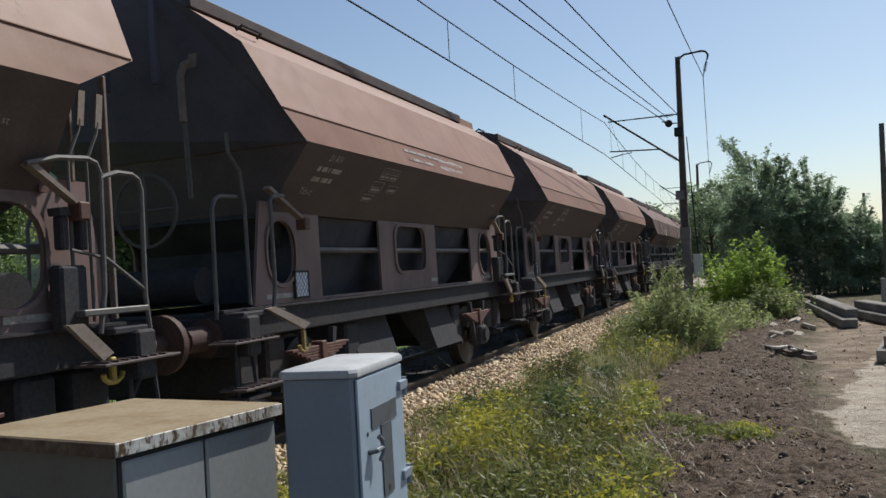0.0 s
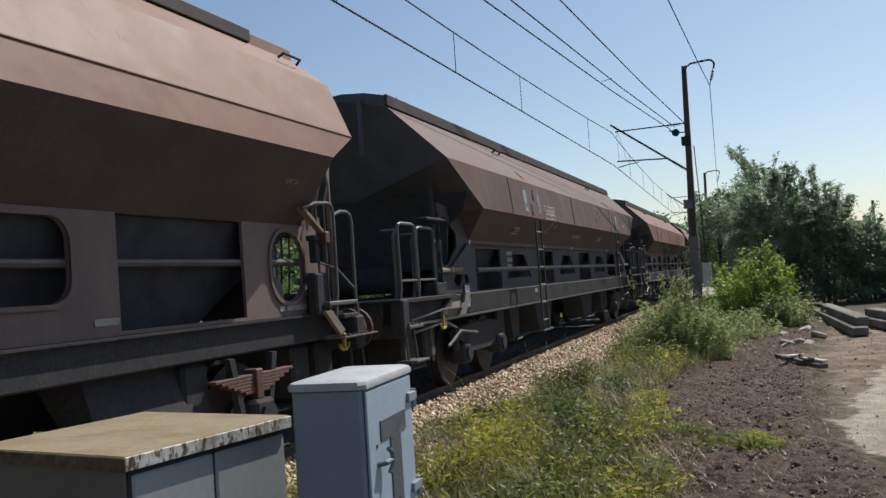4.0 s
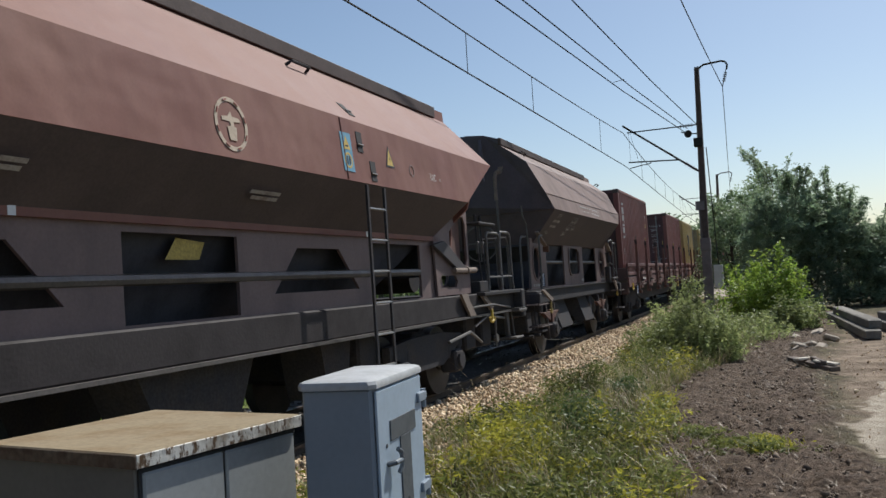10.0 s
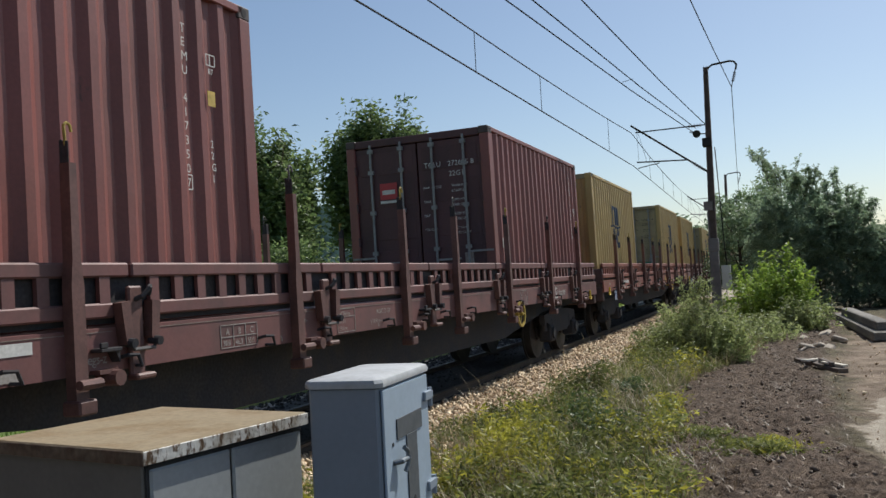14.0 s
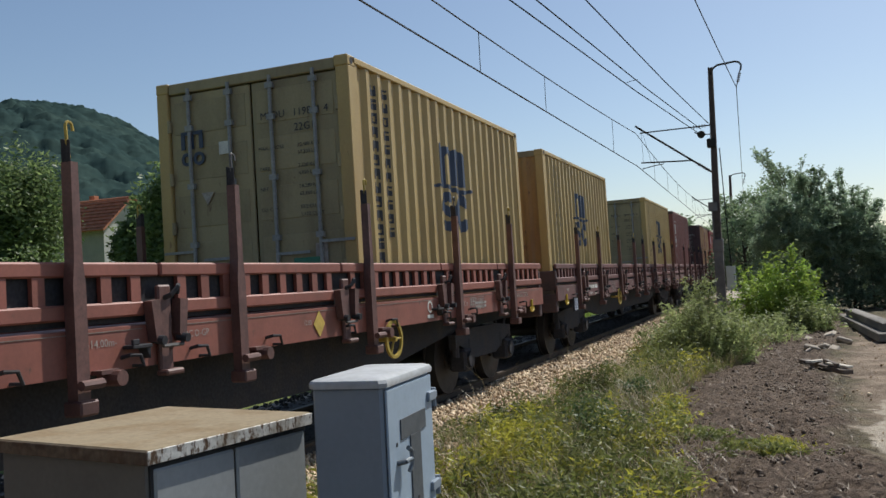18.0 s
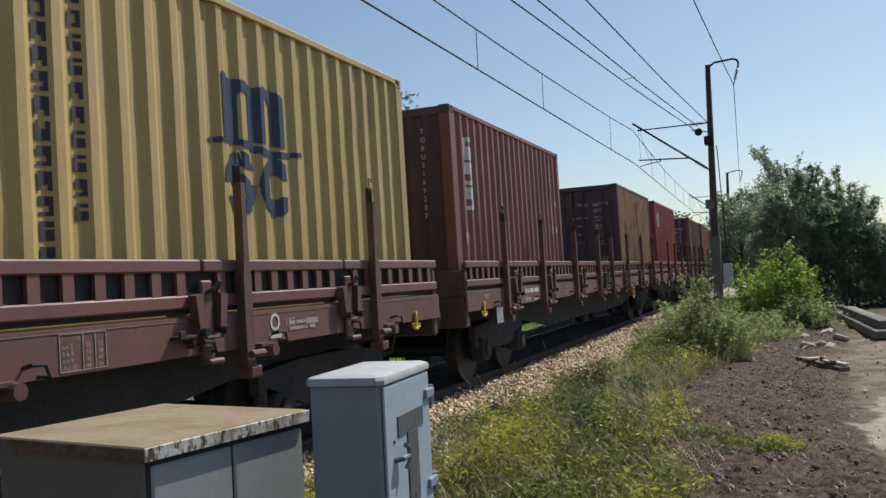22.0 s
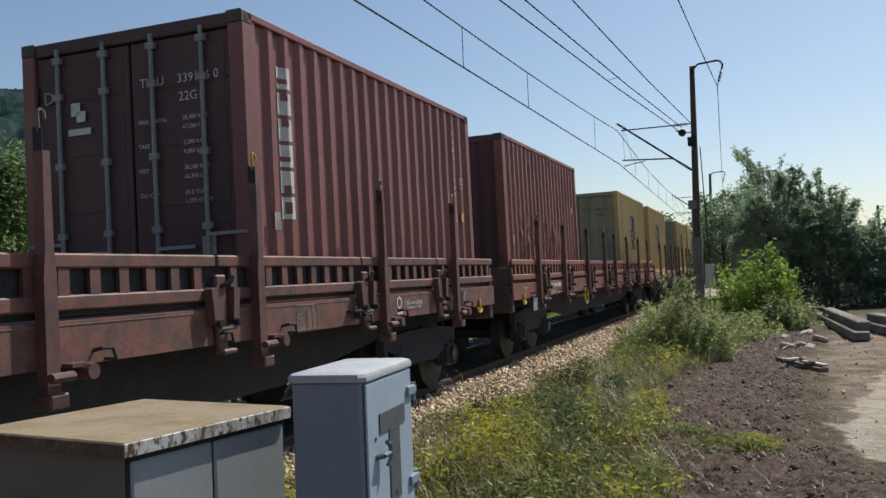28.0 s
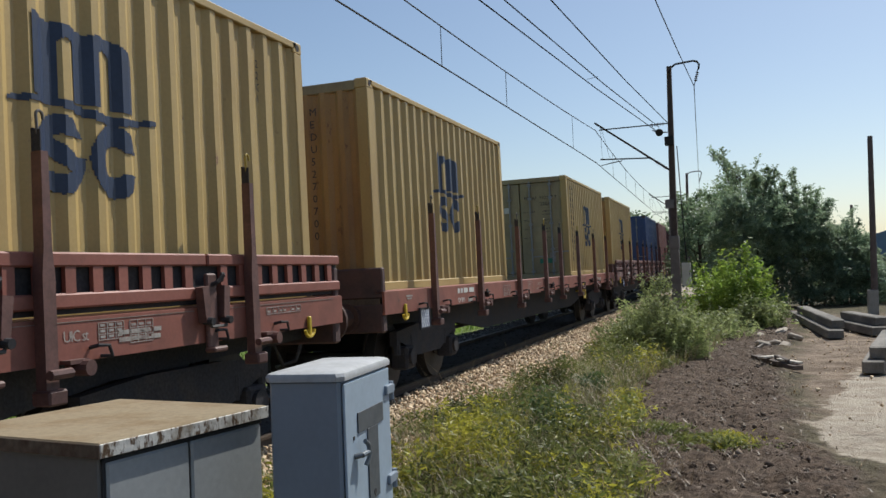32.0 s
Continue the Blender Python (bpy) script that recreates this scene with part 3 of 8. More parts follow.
def running_gear(v, axles, length, z_sill=0.98):
    """Wheelsets with axle boxes and leaf springs, buffers and couplers; bogies where two axles stand close."""
    bogies = [(axles[i] + axles[i + 1]) / 2 for i in range(0, len(axles), 2)] if len(axles) == 4 else []
    for y in axles:
        w = part("wheelset", WHEELSET, "wheel", v, "worn steel wheels on an axle", Matrix.Translation((0, y, 0.46)))
        for x in (-1.02, 1.02):
            g = Geo().box(x - 0.12, x + 0.12, y - 0.15, y + 0.15, 0.3, 0.6, 0.03)
            g.disc((x * 1.13, y, 0.46), (1, 0, 0), 0.11, 0.05, 12)
            part("axle_box", g, "under", v)
            if not bogies:
                g = Geo()
                for i in range(6):
                    h = 0.62 - 0.085 * i
                    g.box(x - 0.045, x + 0.045, y - h, y + h, 0.82 - 0.028 * i - 0.026, 0.82 - 0.028 * i, 0.004)
                g.box(x - 0.07, x + 0.07, y - 0.055, y + 0.055, 0.6, 0.86, 0.01)
                part("leaf_spring", g, "spring", v, "rust-red leaf spring")
                g = Geo()
                for e in (-0.17, 0.17):
                    g.prism([(y + e - 0.03, 0.28), (y + e + 0.03, 0.28), (y + e * 2 + 0.03, z_sill), (y + e * 2 - 0.05, z_sill)], x - 0.03, x + 0.03, "x")
                part("axle_guard", g, "under", v)
    for b in bogies:
        for x in (-1.02, 1.02):
            g = Geo().prism([(b - 1.2, 0.62), (b - 1.05, 0.66), (b - 0.45, 0.44), (b + 0.45, 0.44), (b + 1.05, 0.66), (b + 1.2, 0.62), (b + 1.2, 0.8), (b + 0.5, 0.86), (b - 0.5, 0.86), (b - 1.2, 0.8)], x - 0.05, x + 0.05, "x")
            for e in (-1, 1):
                for c in (-0.09, 0.09):
                    g.rod((x, b + e * 0.9 + c * 2.4, 0.5), (x, b + e * 0.9 + c * 2.4, 0.72), 0.06, 10)
            part("bogie_side_frame", g, "under", v)
        g = Geo().box(-0.95, 0.95, b - 0.2, b + 0.2, 0.5, 0.9, 0.03)
        part("bogie_bolster", g, "under", v)
    for y, turn in ((0.6, 0), (length - 0.6, 180)):
        for x in (-0.88, 0.88):
            part("buffer", BUFFER, "buffer", v, "greasy round steel buffer", pose(x, y, 1.05, 0, 0, turn))
        s = -1 if turn == 0 else 1
        g = Geo().pipe([(0, y, 1.0), (0, y + s * 0.25, 0.98), (0.03, y + s * 0.55, 0.93), (0, y + s * 0.62, 0.8)], 0.035, 8)
        g.disc((0, y + s * 0.5, 0.86), (1, 0, 0), 0.11, 0.05, 14, 0.06)
        part("screw_coupler", g, "under", v)
        for x in (-0.4, 0.4):
            part("brake_hose", Geo().pipe([(x, y, 0.95), (x, y + s * 0.2, 0.85), (x, y + s * 0.4, 0.6), (x * 0.6, y + s * 0.58, 0.55)], 0.022, 6), "rubber", v)


def tail_board(v, y, x, z, w=0.3, h=0.36):
    g = Geo().box(x, x + 0.012, y, y + w, z, z + h)
    bd = part("reflector_board", g, "reflector", v, "white reflector board with crossed blue lines")
    for i in range(-3, 6):
        for e in (-1, 1):
            y0, z0 = y + w * i / 4, z
            y1 = y0 + h * 0.9
            pts = [(y0, z0), (y1, z0 + h)]
            lo, hi = max(0, (y - y0) / (y1 - y0)), min(1, (y + w - y0) / (y1 - y0))
            if hi - lo < 0.1:
                continue
            (ya, za), (yb, zb) = [(y0 + (y1 - y0) * q, z0 + h * q) for q in (lo, hi)]
            if e < 0:
                za, zb = 2 * z + h - za, 2 * z + h - zb
            part("hatch_line", Geo().rod((x + 0.0125, ya, za), (x + 0.0125, yb, zb), 0.004, 4), "hatch", bd)
    part("board_frame", Geo().box(x - 0.01, x + 0.02, y - 0.02, y, z - 0.02, z + h + 0.02).box(x - 0.01, x + 0.02, y + w, y + w + 0.02, z - 0.02, z + h + 0.02).box(x - 0.01, x + 0.02, y, y + w, z + h, z + h + 0.02).box(x - 0.01, x + 0.02, y, y + w, z - 0.02, z), "under", v)


def hopper_short(body_mat):
    """Two-axle covered hopper, origin at rail level on its near buffer plane; 10.1 m long."""
    v = thing("hopper_wagon", "brown two-axle covered hopper wagon, dusty and grimy", "freight wagon", "hopper wagons of the train")
    c = 5.23
    half = [(0, 4.26), (0.34, 4.23), (0.62, 4.14), (0.64, 4.02), (1.10, 3.67), (1.41, 3.05), (1.49, 2.77)]
    near_reach = [4.28, 4.28, 4.28, 4.26, 4.15, 4.03, 3.75]  # half length at each line, towards each end
    far_reach = [4.28, 4.28, 4.28, 4.26, 4.18, 4.04, 3.43]
    ring = mirrored(half)
    ends = [[(x, c + q * r, z) for (x, z), r in zip(ring, reach + reach[::-1][:-1])] for q, reach in ((-1, near_reach), (1, far_reach))]
    g = Geo()
    loft(g, ends, False)
    part("hopper_body", g, body_mat, v, "sun-bleached brown sloping steel hopper sides", smooth=False)
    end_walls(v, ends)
    a, b = c - 3.73, c + 3.73
    # funnel below the widest line
    g = Geo()
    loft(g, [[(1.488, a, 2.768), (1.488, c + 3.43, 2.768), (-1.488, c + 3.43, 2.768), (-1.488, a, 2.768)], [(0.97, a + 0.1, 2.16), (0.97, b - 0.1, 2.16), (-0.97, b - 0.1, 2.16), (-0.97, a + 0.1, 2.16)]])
    part("funnel", g, "grime", v, "grimy brown funnel, darkened for the shade under the overhang")
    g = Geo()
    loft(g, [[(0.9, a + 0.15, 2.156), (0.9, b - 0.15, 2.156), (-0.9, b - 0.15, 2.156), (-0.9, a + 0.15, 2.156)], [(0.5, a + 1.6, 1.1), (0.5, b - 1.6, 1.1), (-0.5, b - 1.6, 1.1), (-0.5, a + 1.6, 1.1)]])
    part("lower_funnel", g, "shade_steel", v, "lower funnel darkened for the shade inside")
    for x in (-0.65, 0.65):
        part("roof_rail", Geo().box(x - 0.03, x + 0.03, c - 4.28, c + 3.4, 4.02, 4.15, 0.008), "roof_dark", v)
    for s in (-1, 1):
        part("seam", Geo().rod((s * 1.413, c - 4.02, 3.055), (s * 1.413, c + 4.02, 3.055), 0.008, 6), body_mat, v)
    for s in (-1, 1):
        part("end_bulkhead", Geo().box(-0.94, 0.94, c + s * 3.12 - 0.02, c + s * 3.12 + 0.02, 1.3, 2.3), "shade_steel", v)
        part("end_bulkhead", Geo().box(-0.94, 0.94, c + s * 3.6 - 0.02, c + s * 3.6 + 0.02, 2.12, 2.72), "shade_steel", v)
        for yy in (0.85, 1.35, 3.05):
            part("brake_gear", Geo().box(-0.92, 0.92, c + s * (4.9 - yy) - 0.17, c + s * (4.9 - yy) + 0.17, 0.48, 0.98, 0.03).rod((-0.98, c + s * (4.9 - yy), 0.4), (0.98, c + s * (4.9 - yy), 0.4), 0.035, 8), "under", v, "black brake gear")
        # roof handle and slack line at the corner
        part("roof_handle", Geo().pipe([(0.9, c + s * 3.9, 3.86), (0.96, c + s * 3.88, 3.9), (0.96, c + s * 3.55, 3.9), (0.9, c + s * 3.53, 3.86)], 0.014, 6), "under", v)
    # pierced side plates
    for x in (-0.96, 0.96):
        holes = [rounded_poly(c - 3.72, c - 3.2, 1.47, 2.08, 0.24), rounded_poly(c - 0.56, c + 0.47, 1.53, 2.11, 0.17), rounded_poly(c + 3.0, c + 3.6, 1.42, 2.09, 0.27)]
        holes += [[(c - 2.64, 1.31), (c - 1.06, 1.31), (c - 1.06, 2.19), (c - 2.64, 2.19)], [(c + 0.94, 1.31), (c + 2.56, 1.31), (c + 2.56, 2.19), (c + 0.94, 2.19)]]
        g = pierced_plate(Geo(), x, 0.03, [(c - 3.98, 1.28), (c + 4.18, 1.28), (c + 4.02, 2.26), (c - 3.80, 2.26)], holes)
        side = part("side_plate", g, "plate", v, "grimy brown side plate with rounded openings")
        for hole in holes[:3]:
            n = len(hole)
            s = 0.035 if x > 0 else -0.035
            cy, cz = sum(p[0] for p in hole) / n, sum(p[1] for p in hole) / n
            rim = [(x + s, y, z) for y, z in hole] + [(x + s, y + (y - cy) * 0.12, z + (z - cz) * 0.12) for y, z in hole] + [(x, y + (y - cy) * 0.12, z + (z - cz) * 0.12) for y, z in hole]
            part("window_rim", Geo().add(rim, [(i, (i + 1) % n, (i + 1) % n + n, i + n) for i in range(n)] + [(i + n, (i + 1) % n + n, (i + 1) % n + 2 * n, i + 2 * n) for i in range(n)]), "plate", side, "raised rim")
        part("operating_shaft", Geo().rod((x * 0.96, c - 2.9, 1.8), (x * 0.96, c + 3.9, 1.8), 0.035, 8), "shaft", v)
        g = Geo().box(x - 0.06 * (1 if x > 0 else -1) - 0.05, x + 0.05, 0.62, 9.48, 1.0, 1.27, 0.015)
        part("sill", g, "under", v, "dark riveted underframe sill")
        part("sill_lip", Geo().box(x - 0.05, x + 0.1, 0.62, 9.48, 1.255, 1.275), "under", v)
    # chutes, end platforms, rails, pipes
    for cy in (a + 2.5, b - 2.5):
        for s in (-1, 1):
            g = Geo().prism([(0.25 * s, 1.2), (0.75 * s, 1.2), (1.0 * s, 0.42), (0.8 * s, 0.38)], cy - 0.55, cy + 0.55)
            part("discharge_chute", g, "under", v)
    for y0, y1, e in ((0.62, c - 3.9, 1), (c + 3.9, 9.48, -1)):
        part("end_platform", Geo().box(-1.25, 1.25, min(y0, y1), max(y0, y1), 1.2, 1.25, 0.01), "under", v)
        part("headstock", Geo().box(-1.3, 1.3, 0.6 if e > 0 else 9.3, 0.8 if e > 0 else 9.5, 0.88, 1.22, 0.02), "under", v)
        ye = 0.66 if e > 0 else 9.44
        for x in (-1.22, 1.22):
            if e < 0:
                loops = ([(8.5, 2.3), (8.75, 2.36), (9.02, 2.38), (9.1, 2.36), (9.14, 2.29), (9.12, 1.5), (9.06, 1.22)], [(9.13, 2.26), (9.3, 2.31), (9.45, 2.31), (9.52, 2.28), (9.55, 2.2), (9.53, 1.45), (9.56, 1.22)])
                part("brace_rod", Geo().pipe([(x * 0.93, 8.9, 1.78), (x * 0.95, 9.2, 1.72), (x * 0.98, 9.52, 1.5)], 0.014, 6), "rail_paint", v)
                part("platform_edge", Geo().box(min(x, x * 0.93), max(x, x * 0.93), 8.9, 9.54, 1.34, 1.385, 0.008), "rail_paint", v)
            else:
                loops = ([(0.6, 1.2), (0.62, 2.14), (0.66, 2.22), (0.74, 2.26), (1.0, 2.27)], [(1.2, 1.24), (1.25, 1.45), (1.25, 2.22), (1.29, 2.27), (1.5, 2.29)])
            for pts in loops:
                part("corner_rail", Geo().pipe([(x * (0.82 if e > 0 and pts[0][0] < 1 else 0.98), yy, zz) for yy, zz in pts], 0.019, 7), "rail_paint", v)
            part("footstep", Geo().box(x - 0.12, x + 0.12, ye - 0.18, ye + 0.18, 0.52, 0.56, 0.01).rod((x, ye - 0.15, 0.55), (x * 0.98, ye - 0.12, 1.0), 0.018, 6).rod((x, ye + 0.15, 0.55), (x * 0.98, ye + 0.12, 1.0), 0.018, 6), "under", v)
        part("brake_reservoir", Geo().rod((-0.55, ye + e * 0.45, 1.5), (0.55, ye + e * 0.45, 1.5), 0.17, 14), "under", v, smooth=True)

    vp = part("vent_pipe", Geo().pipe([(0.5, 1.05, 2.3), (0.5, 1.0, 3.4), (0.5, 1.03, 3.5), (0.53, 1.1, 3.55)], 0.024, 8), "rail_paint", v, "dark upright pipe")
    part("pipe_sleeve", Geo().pipe([(0.5, 1.0, 3.0), (0.5, 0.99, 3.42), (0.52, 1.02, 3.52), (0.58, 1.05, 3.55)], 0.036, 8), "dusty", vp, "pale pipe sleeve")
    part("pipe_plate", Geo().prism([(0.54, 3.48), (0.62, 3.5), (0.66, 3.62), (0.56, 3.62)], 1.04, 1.06), "dusty", vp)
    part("end_post", Geo().box(0.975, 1.025, 9.42, 9.45, 1.3, 3.03, 0.005), "dusty", v, "dusty flat upright post")
    part("end_post", Geo().box(0.985, 1.025, 9.07, 9.1, 2.25, 2.78, 0.005), "dusty", v)
    part("brake_pipe", Geo().pipe([(1.0, 0.9, 2.83), (1.0, 0.92, 2.65), (1.02, 1.05, 2.5), (1.02, 1.1, 2.2), (1.02, 1.1, 1.3)], 0.018, 6), "rail_paint", v)
    part("end_wheel", Geo().disc((0.2, 0.78, 2.2), (0, 1, 0), 0.34, 0.03, 28, 0.315).rod((0.2, 0.78, 1.87), (0.2, 0.78, 2.53), 0.014, 6).rod((-0.13, 0.78, 2.2), (0.53, 0.78, 2.2), 0.014, 6), "rail_paint", v, "large dark hand wheel")
    for p0, p1 in (((8.53, 2.3), (8.95, 2.06)), ((1.26, 2.34), (1.9, 2.07))):
        bar = part("lever_bar", Geo().prism([p0, (p0[0] + 0.03, p0[1] + 0.03), (p1[0], p1[1] + 0.03), p1], 1.12, 1.19, "x"), "dusty", v, "sloping dusty bar")
        part("lever_box", Geo().box(1.1, 1.21, p1[0] - 0.03, p1[0] + 0.07, p1[1] - 0.09, p1[1] + 0.03, 0.01), "spring", bar)
    for y in (8.86, 9.03):
        vl = part("brake_valve", Geo().box(1.06, 1.14, y - 0.035, y + 0.035, 1.78, 2.0, 0.012).prism([(y - 0.05, 2.0), (y + 0.05, 2.0), (y + 0.02, 2.06), (y - 0.06, 2.05)], 1.05, 1.15, "x"), "under", v, "black brake valve")
        lever = part("brake_lever", Geo().pipe([(1.1, y + 0.09, 1.3), (1.1, y + 0.09, 2.38), (1.1, y + 0.2, 2.58), (1.1, y + 0.22, 2.66)], 0.013, 6), "rail_paint", vl, "upright bent lever")
        part("lever_grip", Geo().prism([(y + 0.19, 2.62), (y + 0.25, 2.62), (y + 0.28, 2.86), (y + 0.22, 2.86)], 1.092, 1.108, "x"), "dusty", vl)
    part("valve_case", Geo().box(1.02, 1.14, 8.8, 9.04, 1.25, 1.68, 0.02), "under", v)
    part("end_plate_mark", Geo().box(1.0, 1.02, 8.78, 8.86, 2.16, 2.26), "spring", v)
    for y0, y1, z in ((0.26, 1.0, 1.02), (0.42, 1.17, 0.63), (8.9, 9.72, 1.03)):
        tr = part("footboard", Geo().box(1.1, 1.36, max(y0, 0.3), min(y1, 9.68), z - 0.02, z, 0.005), "grime", v, "grimy slatted footboard")
        for k in range(7):
            yy = max(y0, 0.3) + 0.04 + 0.095 * k
            if yy + 0.03 < min(y1, 9.68):
                part("tread_bar", Geo().box(1.11, 1.35, yy, yy + 0.025, z, z + 0.014), "grime", tr)
    part("tow_hook", Geo().box(1.23, 1.265, 9.07, 9.12, 0.9, 1.06, 0.008).pipe([(1.247, 9.0, 0.955), (1.247, 9.015, 0.92), (1.247, 9.06, 0.895), (1.247, 9.13, 0.895), (1.247, 9.175, 0.92), (1.247, 9.19, 0.955)], 0.018, 6), "yellow_worn", v, "yellow painted tow hook")
    part("tow_bracket", Geo().prism([(8.68, 1.3), (8.82, 1.3), (9.08, 1.09), (8.98, 1.05)], 1.24, 1.28, "x"), "dusty", v, "dusty pale bracket")
    part("tow_hook", Geo().box(1.23, 1.265, 1.6, 1.645, 0.83, 1.03, 0.008).pipe([(1.247, 1.53, 0.885), (1.247, 1.545, 0.85), (1.247, 1.59, 0.825), (1.247, 1.655, 0.825), (1.247, 1.70, 0.85), (1.247, 1.715, 0.885)], 0.018, 6), "yellow_grime", v, "yellowed tow hook")
    part("tow_bracket", Geo().prism([(0.95, 1.26), (1.1, 1.27), (1.72, 1.08), (1.6, 1.03)], 1.24, 1.28, "x"), "dusty", v, "dusty pale bracket")
    tail_board(v, 1.99, 0.985, 1.33, 0.25, 0.24)
    running_gear(v, [2.35, 7.75], 10.1)
    return v


def hopper_long(body_mat, plate="grime"):
    """Four-axle covered hopper, origin at rail level on its near buffer plane; 22.3 m long."""
    v = thing("bogie_hopper_wagon", "long brown bogie hopper wagon with roof hatches, faded and grimy", "freight wagon", "hopper wagons of the train")
    c = 11.15
    a, b, r0, r1 = c - 9.05, c + 9.0, c - 7.55, c + 7.55
    half = [(0, 4.20), (0.35, 4.17), (0.64, 4.10), (0.655, 3.95), (1.41, 3.18), (1.475, 2.55)]
    reach = [9.05, 9.05, 9.05, 9.03, 8.85, 7.55]
    ring, far = mirrored(half), reach + reach[::-1][:-1]
    g = Geo()
    ends = [[(x, c - r, z) for (x, z), r in zip(ring, far)], [(x, c + r, z) for (x, z), r in zip(ring, far)]]
    loft(g, ends, False)
    part("hopper_body", g, body_mat, v, "faded brown hopper sides under a dark roof edge")
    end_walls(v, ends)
    for y in (c - 0.88, c - 5.9, c + 4.1):
        part("weld_seam", Geo().rod((1.413, y, 3.17), (1.477, y, 2.56), 0.008, 5), body_mat, v)
    for y in (r0 + 0.3, r1 - 0.3):
        part("end_bulkhead", Geo().box(-1.0, 1.0, y - 0.02, y + 0.02, 1.6, 2.5), "shade_steel", v)
    g = Geo()
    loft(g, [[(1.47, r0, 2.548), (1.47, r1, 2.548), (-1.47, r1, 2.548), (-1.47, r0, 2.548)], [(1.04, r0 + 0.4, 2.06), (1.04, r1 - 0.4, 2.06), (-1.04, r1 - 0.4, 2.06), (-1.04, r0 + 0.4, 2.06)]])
    part("funnel", g, "grime", v, "grimy brown funnel, darkened for the shade under the overhang")
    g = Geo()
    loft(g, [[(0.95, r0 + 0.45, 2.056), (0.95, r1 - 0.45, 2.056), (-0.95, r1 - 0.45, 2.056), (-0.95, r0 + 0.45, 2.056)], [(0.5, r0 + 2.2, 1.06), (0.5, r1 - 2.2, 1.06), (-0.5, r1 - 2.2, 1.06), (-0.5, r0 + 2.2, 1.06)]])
    part("lower_funnel", g, "shade_steel", v, "lower funnel darkened for the shade inside")
    for x in (-0.665, 0.665):
        part("roof_rail", Geo().box(x - 0.025, x + 0.025, a, b - 0.4, 3.95, 4.11, 0.008), "roof_dark", v, "dark roof edge")
        s = 1 if x > 0 else -1
        for y in (c - 4.4, c + 4.4):
            part("roof_handle", Geo().pipe([(s * 0.80, y - 0.2, 3.8), (s * 0.86, y - 0.18, 3.84), (s * 0.86, y + 0.18, 3.84), (s * 0.80, y + 0.2, 3.8)], 0.018, 6), "under", v)
    for x in (-1.03, 1.03):
        s = 1 if x > 0 else -1
        traps = [[(y - 0.85, 1.5), (y + 0.85, 1.5), (y + 0.42, 1.92), (y - 0.42, 1.92)] for y in (c - 4.2, c, c + 4.2)]
        wins = [[(y - 0.7, 1.34), (y + 0.7, 1.34), (y + 0.7, 2.0), (y - 0.7, 2.0)] for y in (c - 6.1, c - 2.1, c + 2.1, c + 6.1)]
        g = pierced_plate(Geo(), x, 0.03, [(r0 - 0.1, 1.31), (r1 + 0.1, 1.31), (r1 - 0.35, 2.1), (r0 + 0.35, 2.1)], traps + wins)
        part("side_plate", g, plate, v, "grimy brown side plate with slanted openings")
        part("side_ledge", Geo().box(x - 0.02 * s, x + 0.06 * s, r0 + 0.2, r1 - 0.2, 2.06, 2.12), body_mat, v)
        part("operating_shaft", Geo().rod((x * 1.0, r0 + 0.8, 1.66), (x * 1.0, r1 - 0.8, 1.66), 0.045, 8), "shaft", v)
        part("sill", Geo().box(min(x + 0.02 * s, x + 0.15 * s), max(x + 0.02 * s, x + 0.15 * s), 0.62, 21.68, 1.02, 1.32, 0.015), "sill_dark", v, "dark brown underframe sill")
        part("sill_lip", Geo().box(x + s * 0.2, x - s * 0.05, 0.62, 21.68, 0.99, 1.02), "shaft", v)
        for y in (c - 4.43, c + 4.6):
            lad = Geo()
            for e in (-0.2, 0.2):
                lad.box(1.52 * s - 0.012, 1.52 * s + 0.012, y + e - 0.02, y + e + 0.02, 0.55, 2.52)
            part("ladder", lad, "under", v, "steel side ladder")
            for i in range(6):
                part("rung", Geo().rod((1.52 * s, y - 0.2, 0.71 + 0.316 * i), (1.52 * s, y + 0.2, 0.71 + 0.316 * i), 0.014, 6), "steel", v)
            for i in range(3):
                z = (2.69, 2.97, 3.34)[i]
                xs = 1.475 - (z - 2.55) * 0.103 if z < 3.18 else 1.41 - (z - 3.18) * 0.98
                tilt = 5.9 if z < 3.18 else 44.4
                yy = y + ((-0.11, 0.12, -0.08)[i] if y < c else (0.1, -0.13, -0.03)[i])
                hole = part("ladder_recess", Geo().box(-0.004, 0.006, -0.06, 0.06, -0.105, 0.105), "hole", v, "dark foothold opening", Matrix.Translation((xs * s, yy, z)) @ pose(0, 0, 0, 0, -tilt * s, 0))
                part("foot_bar", Geo().rod((0.012 * s, -0.06, -0.03), (0.012 * s, 0.06, -0.03), 0.01, 6), "steel", hole)
    for cy, w in ((c - 4.55, 0.35), (c - 2.3, 0.8), (c + 2.3, 0.8), (c + 4.55, 0.35)):
        for q in (-1, 1):
            g = Geo().prism([(cy - w, 1.08), (cy + w, 1.08), (cy + w * 0.6, 0.46), (cy + w * 0.5, 0.40), (cy - w * 0.5, 0.40), (cy - w * 0.6, 0.46)], min(q * 0.5, q * 0.98), max(q * 0.5, q * 0.98), "x")
            chute = part("discharge_chute", g, "under", v, "sooty tapered discharge chute")
            part("chute_lip", Geo().box(min(q * 0.9, q * 1.06), max(q * 0.9, q * 1.06), cy - w * 0.52, cy + w * 0.52, 0.385, 0.42, 0.006), "rail_paint", chute)
